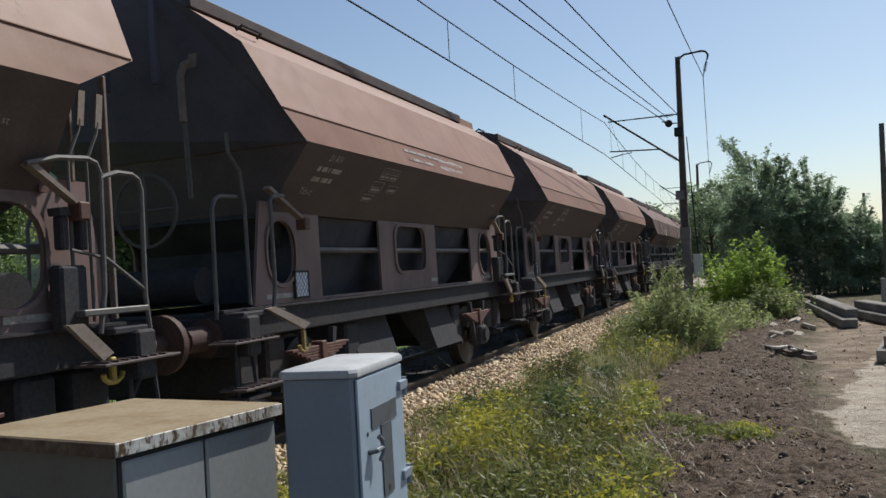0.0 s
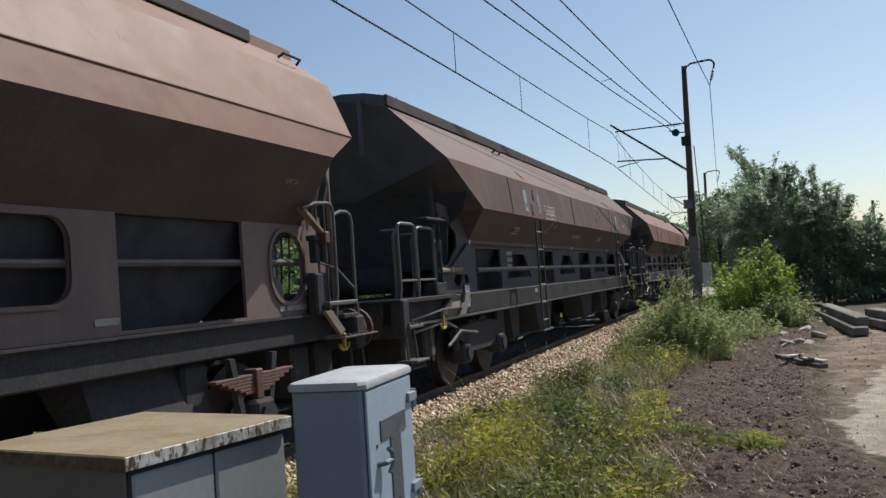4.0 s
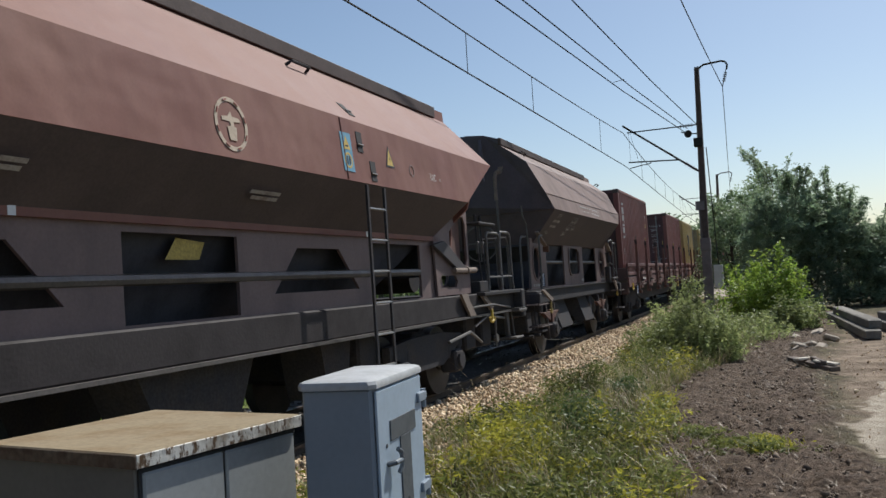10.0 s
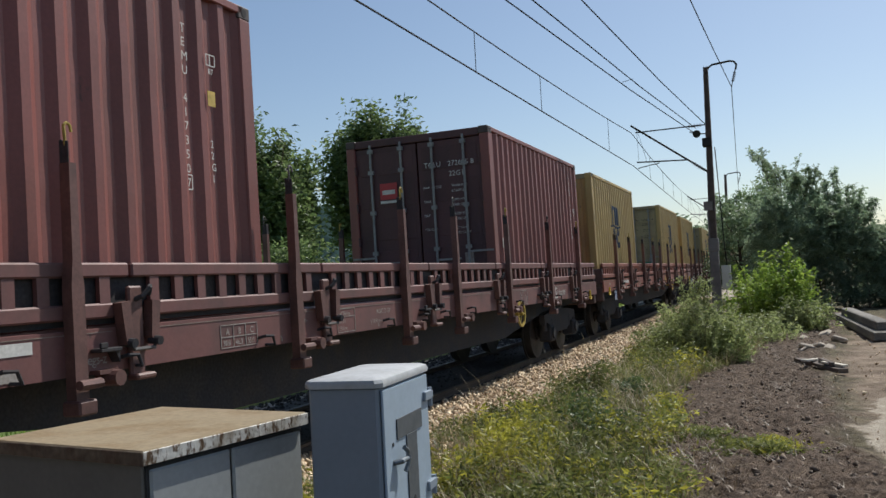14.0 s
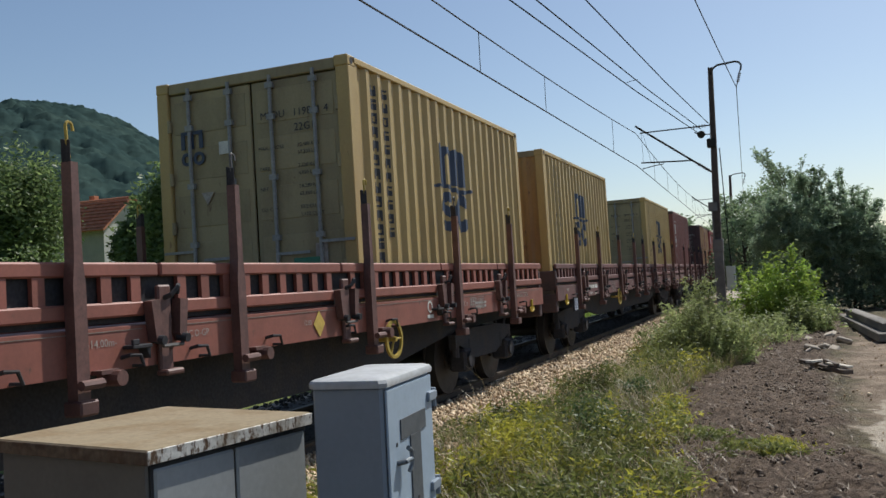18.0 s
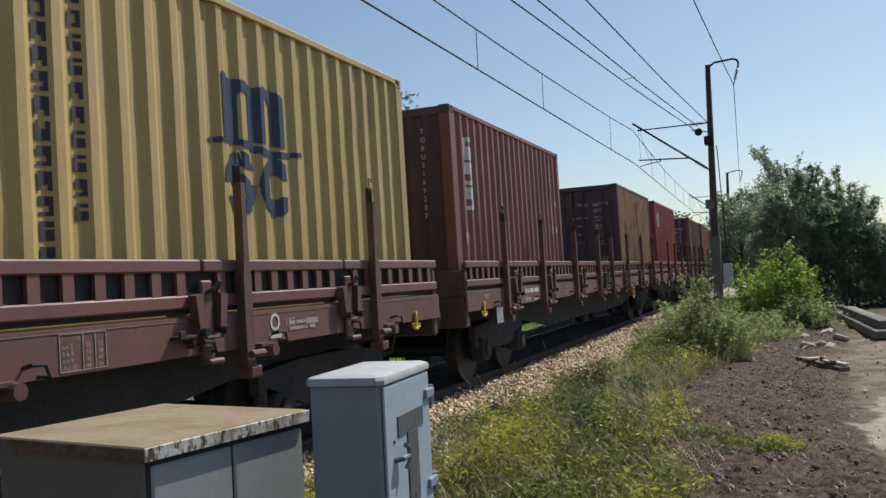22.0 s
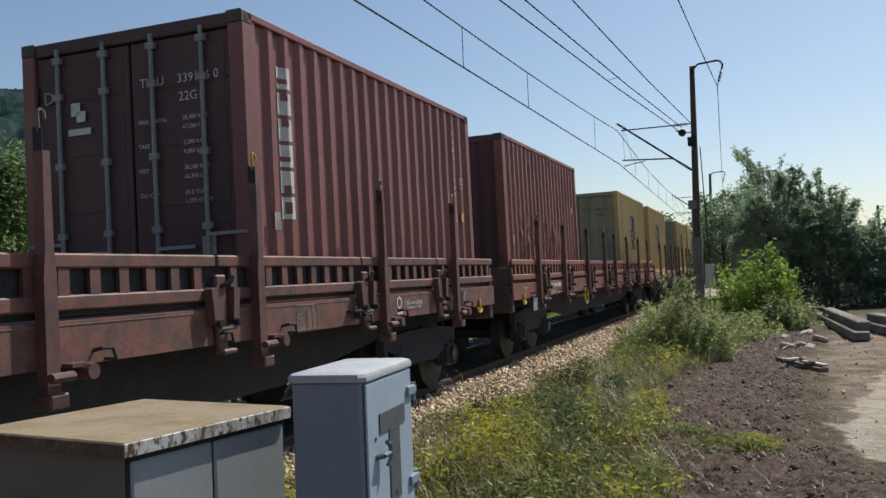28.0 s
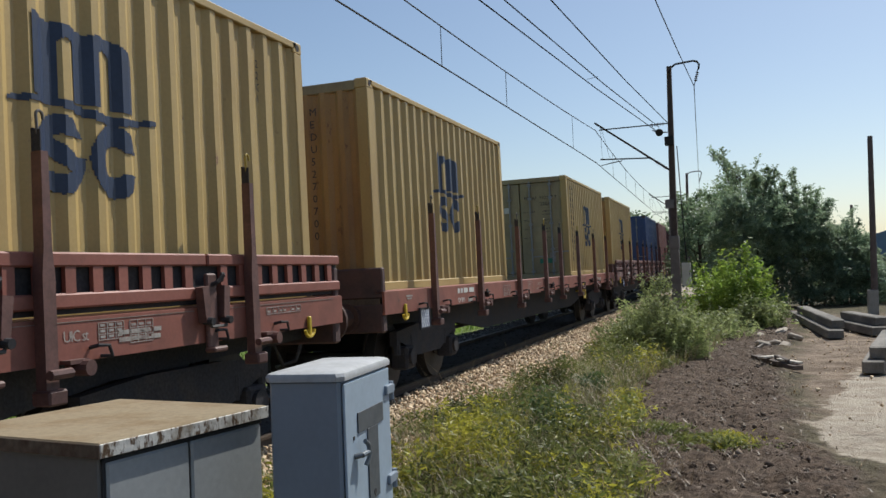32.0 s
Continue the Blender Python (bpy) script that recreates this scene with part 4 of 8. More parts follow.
    for e, ye in ((1, 0.62), (-1, 21.68)):
        def at(d):
            """The place d metres in from this end's headstock."""
            return ye + e * d

        def bx(g, x0, x1, d0, d1, z0, z1, ch=0.008):
            return g.box(min(x0, x1), max(x0, x1), min(at(d0), at(d1)), max(at(d0), at(d1)), z0, z1, ch)

        part("end_platform", bx(Geo(), -1.3, 1.3, 0, 2.0, 1.28, 1.335), "under", v)
        part("headstock", bx(Geo(), -1.32, 1.32, 0, 0.2, 0.88, 1.33, 0.02), "under", v)
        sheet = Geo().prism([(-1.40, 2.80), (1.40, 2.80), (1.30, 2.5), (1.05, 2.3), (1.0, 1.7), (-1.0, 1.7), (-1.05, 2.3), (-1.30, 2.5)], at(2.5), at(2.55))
        # Near sheet gets the dark underframe colour to hold its shade.
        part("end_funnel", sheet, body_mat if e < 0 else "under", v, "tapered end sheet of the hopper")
        for x in (-1.2, 1.2):
            s = 1 if x > 0 else -1
            hexa = [(at(q), z) for q, z in ((2.75, 2.02), (2.74, 2.2), (2.34, 2.43), (2.16, 2.43), (2.08, 2.34), (2.08, 1.80), (2.13, 1.74), (2.32, 1.74))]
            low = [(at(q), z) for q, z in ((3.18, 1.44), (2.6, 1.44), (2.52, 1.52), (2.6, 1.6), (3.12, 1.6), (3.2, 1.54))]
            cheek = pierced_plate(Geo(), 1.075 * s, 0.03, [(at(q), z) for q, z in ((3.3, 1.335), (2.0, 1.335), (2.0, 2.62), (2.95, 2.54), (3.35, 2.1))], [hexa, low])
            ck = part("end_cheek", cheek, plate, v, "dark end plate with a six-sided opening")
            if e < 0 and s > 0:
                part("recess_sheet", bx(Geo(), 0.97, 1.0, 2.1, 2.85, 1.68, 2.5), body_mat, ck, "dusty red-brown sheet behind the opening")
            part("cheek_brace", Geo().prism([(at(3.5), 2.0), (at(3.1), 2.06), (at(2.25), 1.68), (at(2.45), 1.62)], 1.095 * s, 1.15 * s, "x"), plate, ck)
            part("shaft_end", Geo().rod((1.13 * s, at(2.75), 1.665), (1.13 * s, at(1.88), 1.665), 0.04, 10).disc((1.13 * s, at(2.25), 1.665), (0, 1, 0), 0.055, 0.05, 12), "dusty", v, "pale shaft end")
            for d0, d1, top in ((1.48, 0.86, 2.22), (0.82, 0.27, 2.25)):
                part("platform_rail", Geo().pipe([(x, at(d0 + 0.03), 1.33), (x, at(d0), 1.42), (x, at(d0), top - 0.06), (x, at(d0 - 0.03), top - 0.01), (x, at(d0 - 0.09), top), (x, at(d1 + 0.1), top), (x, at(d1 + 0.03), top - 0.02), (x, at(d1), top - 0.1), (x, at(d1), 1.45), (x, at(d1 - 0.05), 1.33)], 0.021, 8), "rail_paint", v, "bent pipe guard rail")
                part("inner_rail", Geo().pipe([(x * 0.96, at(d1 - 0.06), 1.33), (x * 0.96, at(d1 - 0.02), 1.45), (x * 0.96, at(d1 - 0.02), top - 0.16), (x * 0.96, at(d1 + 0.05), top - 0.08), (x * 0.8, at(d1 + 0.07), top - 0.08)], 0.019, 7), "rail_paint", v)
                part("mid_rail", Geo().rod((x, at(d0), 1.55), (x, at(d1), 1.55), 0.016, 6), "rail_paint", v)
            part("valve_table", bx(Geo(), 1.06 * s, 1.26 * s, 1.93, 1.16, 2.32, 2.365, 0.015), "under", v, "steel lever shelf")
            for d0 in (1.82, 1.6):
                lv = part("valve_lever", Geo().rod((1.16 * s, at(d0), 2.36), (1.16 * s, at(d0), 2.47), 0.025, 8).pipe([(1.16 * s, at(d0), 2.33), (1.17 * s, at(d0), 2.1), (1.2 * s, at(d0 - 0.02), 1.98), (1.17 * s, at(d0 - 0.03), 1.85), (1.19 * s, at(d0 - 0.05), 1.5)], 0.014, 6), "under", v, "upright valve lever")
                part("lever_link", bx(Geo(), 1.15 * s, 1.19 * s, d0 + 0.02, d0 - 0.05, 1.9, 2.08), "rail_paint", lv)
            part("valve_box", bx(Geo(), 1.02 * s, 1.2 * s, 1.9, 1.5, 1.335, 1.5, 0.012), "under", v)
            part("corner_post", bx(Geo(), 1.0 * s, 1.06 * s, 2.0, 1.9, 1.335, 2.95), "under", v)
            st = Geo().box(x - 0.16, x + 0.16, at(0.3) - 0.22, at(0.3) + 0.22, 0.98, 1.02, 0.006)
            for i in range(4):
                st.box(x - 0.15, x + 0.15, at(0.3) - 0.2 + i * 0.11, at(0.3) - 0.16 + i * 0.11, 1.02, 1.04)
            st.box(x * 0.93 - 0.03, x * 0.93 + 0.03, at(0.45) - 0.06, at(0.45) + 0.06, 0.6, 1.3, 0.01)
            part("footstep", st, "rail_paint", v, "steel footstep")
            part("footstep", Geo().box(x - 0.14, x + 0.14, at(0.5) - 0.2, at(0.5) + 0.2, 0.56, 0.59, 0.006).rod((x, at(0.36), 0.58), (x * 0.97, at(0.36), 1.05), 0.016, 6).rod((x, at(0.64), 0.58), (x * 0.97, at(0.64), 1.05), 0.016, 6), "rail_paint", v)
            part("foot_rail", Geo().pipe([(1.2 * s, at(2.5), 1.12), (1.26 * s, at(2.2), 1.14), (1.26 * s, at(1.5), 1.14), (1.2 * s, at(0.5), 1.06)], 0.016, 6), "rail_paint", v)
            part("brake_linkage", Geo().pipe([(1.18 * s, at(2.2), 0.86), (1.2 * s, at(1.7), 0.98), (1.2 * s, at(1.2), 0.94), (1.15 * s, at(0.7), 0.9)], 0.02, 6).pipe([(1.16 * s, at(3.2), 0.72), (1.18 * s, at(2.4), 0.8), (1.16 * s, at(1.9), 0.62)], 0.022, 6).rod((1.17 * s, at(1.25), 0.5), (1.17 * s, at(1.2), 1.0), 0.02, 6).disc((1.17 * s, at(1.22), 0.62), (1, 0, 0), 0.06, 0.05, 10), "rail_paint", v, "grimy brake rods and links")
            part("diagonal_brace", Geo().prism([(at(2.81), 1.335), (at(2.56), 1.335), (at(2.48), 1.2), (at(2.42), 1.17), (at(2.24), 1.02), (at(2.5), 1.02)], 1.2 * s, 1.24 * s, "x"), "dusty", v, "dusty pale bracket")
            tb = part("tow_bracket", Geo().prism([(at(2.0), 1.28), (at(1.86), 1.28), (at(1.5), 1.11), (at(1.62), 1.07)], 1.22 * s, 1.26 * s, "x"), "dusty", v, "dusty pale bracket")
            part("tow_hook", Geo().box(1.235 * s - 0.018, 1.235 * s + 0.018, at(1.55) - 0.03, at(1.55) + 0.03, 0.92, 1.14, 0.008).pipe([(1.235 * s, at(1.55) - 0.1, 0.96), (1.235 * s, at(1.55) - 0.08, 0.91), (1.235 * s, at(1.55), 0.885), (1.235 * s, at(1.55) + 0.08, 0.91), (1.235 * s, at(1.55) + 0.1, 0.96)], 0.02, 6), "yellow_worn", tb, "yellow painted tow hook")
        for yy in (1.0, 1.75, 5.2):
            part("brake_gear", Geo().box(-0.95, 0.95, at(yy) - 0.22, at(yy) + 0.22, 0.5, 0.98, 0.03), "under", v, "black brake gear")
        part("air_tank", Geo().rod((-0.8, at(2.2), 1.6), (0.3, at(2.2), 1.6), 0.2, 16), "under", v, smooth=True)
    tail_board(v, r0 - 0.35, 1.19, 1.12, 0.24, 0.32)
    running_gear(v, [3.4, 5.2, 17.1, 18.9], 22.3)
    return v


def flat_wagon(wheel_y):
    """Bogie flat wagon with low drop sides and stakes, origin at rail level on its near buffer plane; 20.3 m long."""
    v = thing("flat_wagon", "red-brown bogie flat wagon with slatted drop sides and stakes", "freight wagon", "flat wagons of the train")
    a, b = 0.62, 19.66
    part("deck", Geo().box(-1.3, 1.3, a, b, 1.18, 1.26), "floor", v, "worn plank deck")
    stakes = [2.29, 4.46, 6.98, 9.3, 10.93, 13.16, 15.63, 17.9]
    posts = [2.82, 5.0, 7.52, 10.1, 12.66, 15.18, 17.34]
    for s in (-1, 1):
        x = 1.36 * s
        sill = Geo().prism([(x, 1.065), (x, 1.335), (x - 0.12 * s, 1.35), (x - 0.12 * s, 1.32), (x - 0.03 * s, 1.305), (x - 0.03 * s, 1.095), (x - 0.1 * s, 1.095), (x - 0.1 * s, 1.065)], a, b)
        part("sill", sill, "wagon", v, "red-brown steel sill with stencilled marks")
        spans = list(zip([a] + posts, posts + [b]))
        for i, (y0, y1) in enumerate(spans):
            p, q = y0 + 0.012, y1 - 0.012
            gap0, gap1 = (0.02 if i == 0 else 0.16), (0.02 if i == len(spans) - 1 else 0.16)
            panel = part("side_panel", Geo().box(min(x, x - 0.05 * s), max(x, x - 0.05 * s), y0 + gap0, y1 - gap1, 1.395, 1.49, 0.012).box(min(x, x - 0.05 * s), max(x, x - 0.05 * s), p, q, 1.65, 1.742, 0.012), "wagon", v, "hinged slatted side panel")
            part("weld_bead", Geo().rod((x + 0.001 * s, y0 + 0.2, 1.312), (x + 0.001 * s, y1 - 0.2, 1.312), 0.004, 4), "dusty", panel)
            # Back sheet in a dark colour that stands for the recess's shade.
            part("panel_sheet", Geo().box(min(x - 0.052 * s, x - 0.058 * s), max(x - 0.052 * s, x - 0.058 * s), y0, y1, 1.36, 1.70), "under", panel, "back sheet darkened for the shade behind the slats")
            p, q = p + 0.1, q - 0.1
            n = max(3, round((q - p) / 0.25))
            for j in range(n):
                yy = p + 0.12 + (q - p - 0.24) * j / (n - 1)
                part("slat", Geo().box(min(x - 0.008 * s, x - 0.04 * s), max(x - 0.008 * s, x - 0.04 * s), yy - 0.045, yy + 0.045, 1.485, 1.655), "wagon", panel)
        for i, y in enumerate(stakes):
            st = part("stake", Geo().prism([(y - 0.05, 0.93), (y + 0.05, 0.93), (y + 0.05, 1.6), (y + 0.033, 1.76), (y + 0.028, 2.33), (y - 0.028, 2.33), (y - 0.033, 1.76), (y - 0.05, 1.6)], x, x + 0.075 * s, "x"), "stake", v, "tall upright stake")
            part("stake_head", Geo().box(min(x, x + 0.02 * s), max(x, x + 0.02 * s), y - 0.027, y + 0.027, 2.33, 2.47, 0.004).box(min(x + 0.02 * s, x + 0.07 * s), max(x + 0.02 * s, x + 0.07 * s), y - 0.027, y - 0.017, 2.33, 2.46, 0.003), "under", st, "dark slotted head")
            crook = [(x + 0.045 * s, y + 0.026 * math.cos(t), 2.545 + 0.026 * math.sin(t)) for t in [math.pi * k / 6 for k in range(7)]]
            part("stake_hook", Geo().pipe([(x + 0.045 * s, y - 0.005, 2.36), (x + 0.045 * s, y - 0.02, 2.44)] + crook[::-1] + [(x + 0.045 * s, y + 0.03, 2.52)], 0.0095, 6), "yellow_worn" if i % 2 else "rail_paint", st, "bent hook in the stake's head")
            part("stake_foot", Geo().box(min(x - 0.02 * s, x + 0.12 * s), max(x - 0.02 * s, x + 0.12 * s), y - 0.075, y + 0.075, 0.84, 0.93, 0.012).rod((x + 0.12 * s, y - 0.07, 1.02), (x + 0.12 * s, y + 0.1, 1.02), 0.03, 8), "stake", st)
        for y in posts if s > 0 else []:
            wings = Geo().box(min(x, x + 0.04 * s), max(x, x + 0.04 * s), y - 0.075, y + 0.055, 1.02, 1.59, 0.012)
            for e in (-1, 1):
                wings.prism([(y + e * 0.185, 1.485), (y + e * 0.105, 1.495), (y + e * 0.085, 1.26), (y + e * 0.115, 1.21), (y + e * 0.15, 1.22)], x + 0.004 * s, x + 0.075 * s, "x")
            lat = part("panel_latch", wings, "stake", v, "hinge post with two drop latches")
            for e in (-1, 1):
                part("latch_pin", Geo().rod((x + 0.03 * s, y + e * 0.12, 1.235), (x + 0.115 * s, y + e * 0.12, 1.225), 0.03, 10), "under", lat, "black pin head")
            part("latch_bail", Geo().pipe([(x + 0.05 * s, y - 0.1, 1.24), (x + 0.07 * s, y - 0.08, 1.185), (x + 0.08 * s, y + 0.1, 1.185), (x + 0.06 * s, y + 0.13, 1.235)], 0.013, 6), "rail_paint", lat)
            part("latch_foot", Geo().box(min(x, x + 0.1 * s), max(x, x + 0.1 * s), y - 0.09, y + 0.09, 0.99, 1.03, 0.012), "stake", lat)
            part("latch_handle", Geo().pipe([(x + 0.03 * s, y - 0.02, 1.5), (x + 0.09 * s, y - 0.01, 1.52), (x + 0.11 * s, y + 0.04, 1.57), (x + 0.08 * s, y + 0.08, 1.585), (x + 0.05 * s, y + 0.1, 1.53)], 0.017, 6), "under", lat, "bent loop handle")
        for y in [q + d for q in stakes for d in (0.45, -0.5)] if s > 0 else []:
            part("lashing_ring", Geo().pipe([(x - 0.005 * s, y - 0.05, 1.14), (x + 0.07 * s, y - 0.05, 1.155), (x + 0.09 * s, y + 0.02, 1.15), (x + 0.08 * s, y + 0.06, 1.08), (x - 0.005 * s, y + 0.05, 1.08)], 0.013, 6), "under", v)
        for y in stakes if s > 0 else []:
            part("lashing_winch", Geo().rod((x - 0.03 * s, y + 0.26, 1.03), (x + 0.13 * s, y + 0.26, 1.03), 0.05, 10).box(min(x - 0.02 * s, x + 0.08 * s), max(x - 0.02 * s, x + 0.08 * s), y + 0.14, y + 0.3, 1.06, 1.085), "stake", v)
        for y in [q - 0.3 for q in posts[1::2]] if s > 0 else []:
            part("step_bracket", Geo().box(x, x + 0.09, y - 0.09, y + 0.09, 1.19, 1.215, 0.005).prism([(y + 0.05, 1.19), (y + 0.09, 1.19), (y + 0.09, 1.12)], x, x + 0.07, "x").box(x + 0.07, x + 0.09, y - 0.09, y - 0.03, 1.215, 1.25, 0.004), "under", v, "small dark step bracket")
        part("sole_bar", Geo().prism([(a, 0.92), (a + 3.0, 0.85), (a + 5.5, 0.55), (b - 5.5, 0.55), (b - 3.0, 0.85), (b, 0.92), (b, 1.18), (a, 1.18)], s * 0.9, s * 0.95, "x"), "under", v)
        for y in (a + 0.6, b - 0.75) if s > 0 else []:
            part("tow_hook", Geo().box(x + 0.005, x + 0.035, y - 0.024, y + 0.024, 1.0, 1.17, 0.008).pipe([(x + 0.02, y - 0.085, 1.045), (x + 0.02, y - 0.075, 1.01), (x + 0.02, y - 0.03, 0.985), (x + 0.02, y + 0.03, 0.985), (x + 0.02, y + 0.075, 1.01), (x + 0.02, y + 0.085, 1.045)], 0.017, 6), "yellow", v, "yellow painted tow hook")
    for y in (a, b - 0.12):
        # End board and headstock carry their shade as darker paint.
        part("end_board", Geo().box(-1.34, 1.34, y, y + 0.1, 1.26, 1.62, 0.015), "wagon_end", v, "low steel end board, its paint darkened for shade")
        part("headstock", Geo().box(-1.33, 1.33, y - 0.01, y + 0.13, 0.86, 1.2, 0.02), "wagon_end", v)
    for s in (1,):
        y = wheel_y
        wh = part("handbrake_wheel", Geo().disc((1.42 * s, y, 0.95), (1, 0, 0), 0.2, 0.025, 24, 0.165), "yellow_worn", v, "yellow handbrake wheel")
        sp = Geo()
        for k in range(3):
            t = 2 * math.pi * k / 3
            sp.rod((1.42 * s, y, 0.95), (1.42 * s, y + 0.175 * math.cos(t), 0.95 + 0.175 * math.sin(t)), 0.012, 6)
        part("spokes", sp.rod((1.2 * s, y, 0.95), (1.45 * s, y, 0.95), 0.025, 8), "yellow_worn", wh)
    part("brake_cylinder", Geo().rod((0.1, 7.4, 0.72), (0.1, 8.3, 0.72), 0.2, 14), "under", v, smooth=True)
    part("brake_rigging", Geo().rod((0.5, 4.5, 0.6), (0.5, 15.8, 0.6), 0.03, 6).rod((-0.5, 4.5, 0.6), (-0.5, 15.8, 0.6), 0.03, 6), "under", v)
    tail_board(v, a + 1.03, 1.40, 0.845, 0.32, 0.23)
    running_gear(v, [1.95, 3.75, 16.55, 18.35], 20.3)
    return v


CL, CW, CH = 6.058, 2.438, 2.591


def dent(y, z, battered=False):
    """How far the side sheet is pushed in or out at a place."""
    d = 0.004 * noise.noise((y * 1.3, z * 1.6, 4)) + 0.003 * noise.noise((y * 4, z * 5, 8))
    if battered and 0.6 < y < 5.0:
        d -= 0.05 * max(0, noise.noise((y * 1.1, z * 1.5, 12))) * min(1, (5.0 - y)) * max(0, 1.5 - z)
        d += 0.03 * noise.noise((y * 5, z * 6, 3)) * max(0, 1.3 - abs(z - 0.9) * 1.2) * min(1, (5.0 - y))
    return d


def container_parts(paint, battered=False, doors_near=True):
    """The meshes of a 20-foot container, origin at its floor in the middle of its near end."""
    w = CW / 2
    out = []

    def wave(n, pitch, depth, flat=0.40):
        """Outline of the corrugation: (along, in) pairs."""
        pts = []
        for i in range(n):
            o = i * pitch
            pts += [(o, 0), (o + pitch * 0.25, 0), (o + pitch * 0.50, -depth), (o + pitch * 0.76, -depth)]
        return pts + [(n * pitch, 0)]

    def sheet(pts, put, z0, z1):
        v = [put(p, z) for z in (z0, z1) for p in pts]
        n = len(pts)
        return v, [(i, i + 1, i + 1 + n, i + n) for i in range(n - 1)]

    for s in (-1, 1):
        g = Geo()
        n = 20
        pitch = (CL - 0.32) / n
        pts = wave(n, pitch, 0.042)
        levels = [0.15 + (CH - 0.22) * k / 16 for k in range(17)]
        vv = [(s * (w - 0.012 + p[1] + (dent(p[0], z, battered) if 0.3 < z < CH - 0.2 else 0)), 0.16 + p[0], z) for z in levels for p in pts]
        m = len(pts)
        g.add(vv, [(i + m * k, i + 1 + m * k, i + 1 + m * (k + 1), i + m * (k + 1)) for k in range(16) for i in range(m - 1)])
        out.append(("side_wall", g, "corrugated steel side"))
        out.append(("top_rail", Geo().box(s * w - 0.03 * (1 + s), s * w + 0.03 * (1 - s), 0.1, CL - 0.1, CH - 0.075, CH - 0.005, 0.008), ""))
        out.append(("bottom_rail", Geo().box(s * w - 0.03 * (1 + s), s * w + 0.03 * (1 - s), 0.1, CL - 0.1, 0.01, 0.16, 0.01), ""))
        for y in (0, CL):
            e = 1 if y == 0 else -1
            out.append(("corner_post", Geo().box(s * w - 0.075 * (1 + s), s * w + 0.075 * (1 - s), min(y + e * 0.005, y + e * 0.165), max(y + e * 0.005, y + e * 0.165), 0.11, CH - 0.11, 0.012), ""))
            for z in (0, CH - 0.118):
                c = Geo()
                c.box(s * w - 0.081 * (1 + s), s * w + 0.081 * (1 - s), min(y, y + e * 0.178), max(y, y + e * 0.178), z, z + 0.118, 0.012)
                out.append(("corner_casting", c, "cast corner fitting"))
                out.append(("casting_hole", Geo().disc((s * (w + 0.001), y + e * 0.089, z + 0.059), (1, 0, 0), 0.035, 0.004, 12), "HOLE"))
    g = Geo()
    v, f = sheet(wave(24, (CL - 0.2) / 24, 0.02), lambda p, z: (z, 0.1 + p[0], CH - 0.012 + p[1]), -w + 0.05, w - 0.05)
    out.append(("roof", g.add(v, f), "corrugated steel roof"))
    out.append(("base", Geo().box(-w + 0.05, w - 0.05, 0.05, CL - 0.05, 0.06, 0.15), ""))
    for y, e, door in ((0, 1, doors_near), (CL, -1, not doors_near)):
        out.append(("end_header", Geo().box(-w + 0.16, w - 0.16, min(y + e * 0.02, y + e * 0.12), max(y + e * 0.02, y + e * 0.12), CH - 0.13, CH - 0.01, 0.01), ""))
        out.append(("end_sill", Geo().box(-w + 0.16, w - 0.16, min(y + e * 0.02, y + e * 0.12), max(y + e * 0.02, y + e * 0.12), 0.01, 0.15, 0.01), ""))
        if door:
            for s in (-1, 1):
                x0, x1 = (0.012, w - 0.15) if s > 0 else (-w + 0.15, -0.012)
                d = Geo().box(x0, x1, min(y + e * 0.05, y + e * 0.09), max(y + e * 0.05, y + e * 0.09), 0.16, CH - 0.14, 0.01)
                out.append(("door", d, "steel door leaf"))
                for zz in (0.42, 0.95, 1.48, 2.0):
                    out.append(("door_panel", Geo().box(x0 + 0.06, x1 - 0.06, min(y + e * 0.044, y + e * 0.052), max(y + e * 0.044, y + e * 0.052), zz, zz + 0.36, 0.003), "DOOR"))
                for k, fx in enumerate((0.24, 0.74)):
                    xx = x0 + (x1 - x0) * (fx if s > 0 else 1 - fx)
                    r = Geo().rod((xx, y + e * 0.01, 0.1), (xx, y + e * 0.01, CH - 0.09), 0.021, 8)
                    for zz in (0.2, 0.75, 1.4, 2.05, CH - 0.2):
                        r.box(xx - 0.045, xx + 0.045, min(y + e * 0.03, y - e * 0.012), max(y + e * 0.03, y - e * 0.012), zz - 0.03, zz + 0.03)
                    out.append(("lock_bar", r, "ROD"))
                    out.append(("bar_handle", Geo().box(min(xx, xx + s * 0.4), max(xx, xx + s * 0.4), min(y - e * 0.012, y), max(y - e * 0.012, y), 0.56 + 0.1 * k, 0.59 + 0.1 * k), "ROD"))
                for zz in (0.4, 0.95, 1.5, 2.1):
                    xh = w - 0.155 if s > 0 else -w + 0.155
                    out.append(("hinge", Geo().rod((xh, y + e * 0.02, zz - 0.07), (xh, y + e * 0.02, zz + 0.07), 0.025, 8), ""))
        else:
            n = 9
            pitch = (CW - 0.3) / n
            out.append(("end_wall", Geo().add(*sheet(wave(n, pitch, 0.042), lambda p, z: (-w + 0.15 + p[0], y + e * (0.02 - p[1]), z), 0.14, CH - 0.12)), "corrugated steel end"))
    return [(n, g.mesh(n), l) for n, g, l in out]


CONTAINER = {}


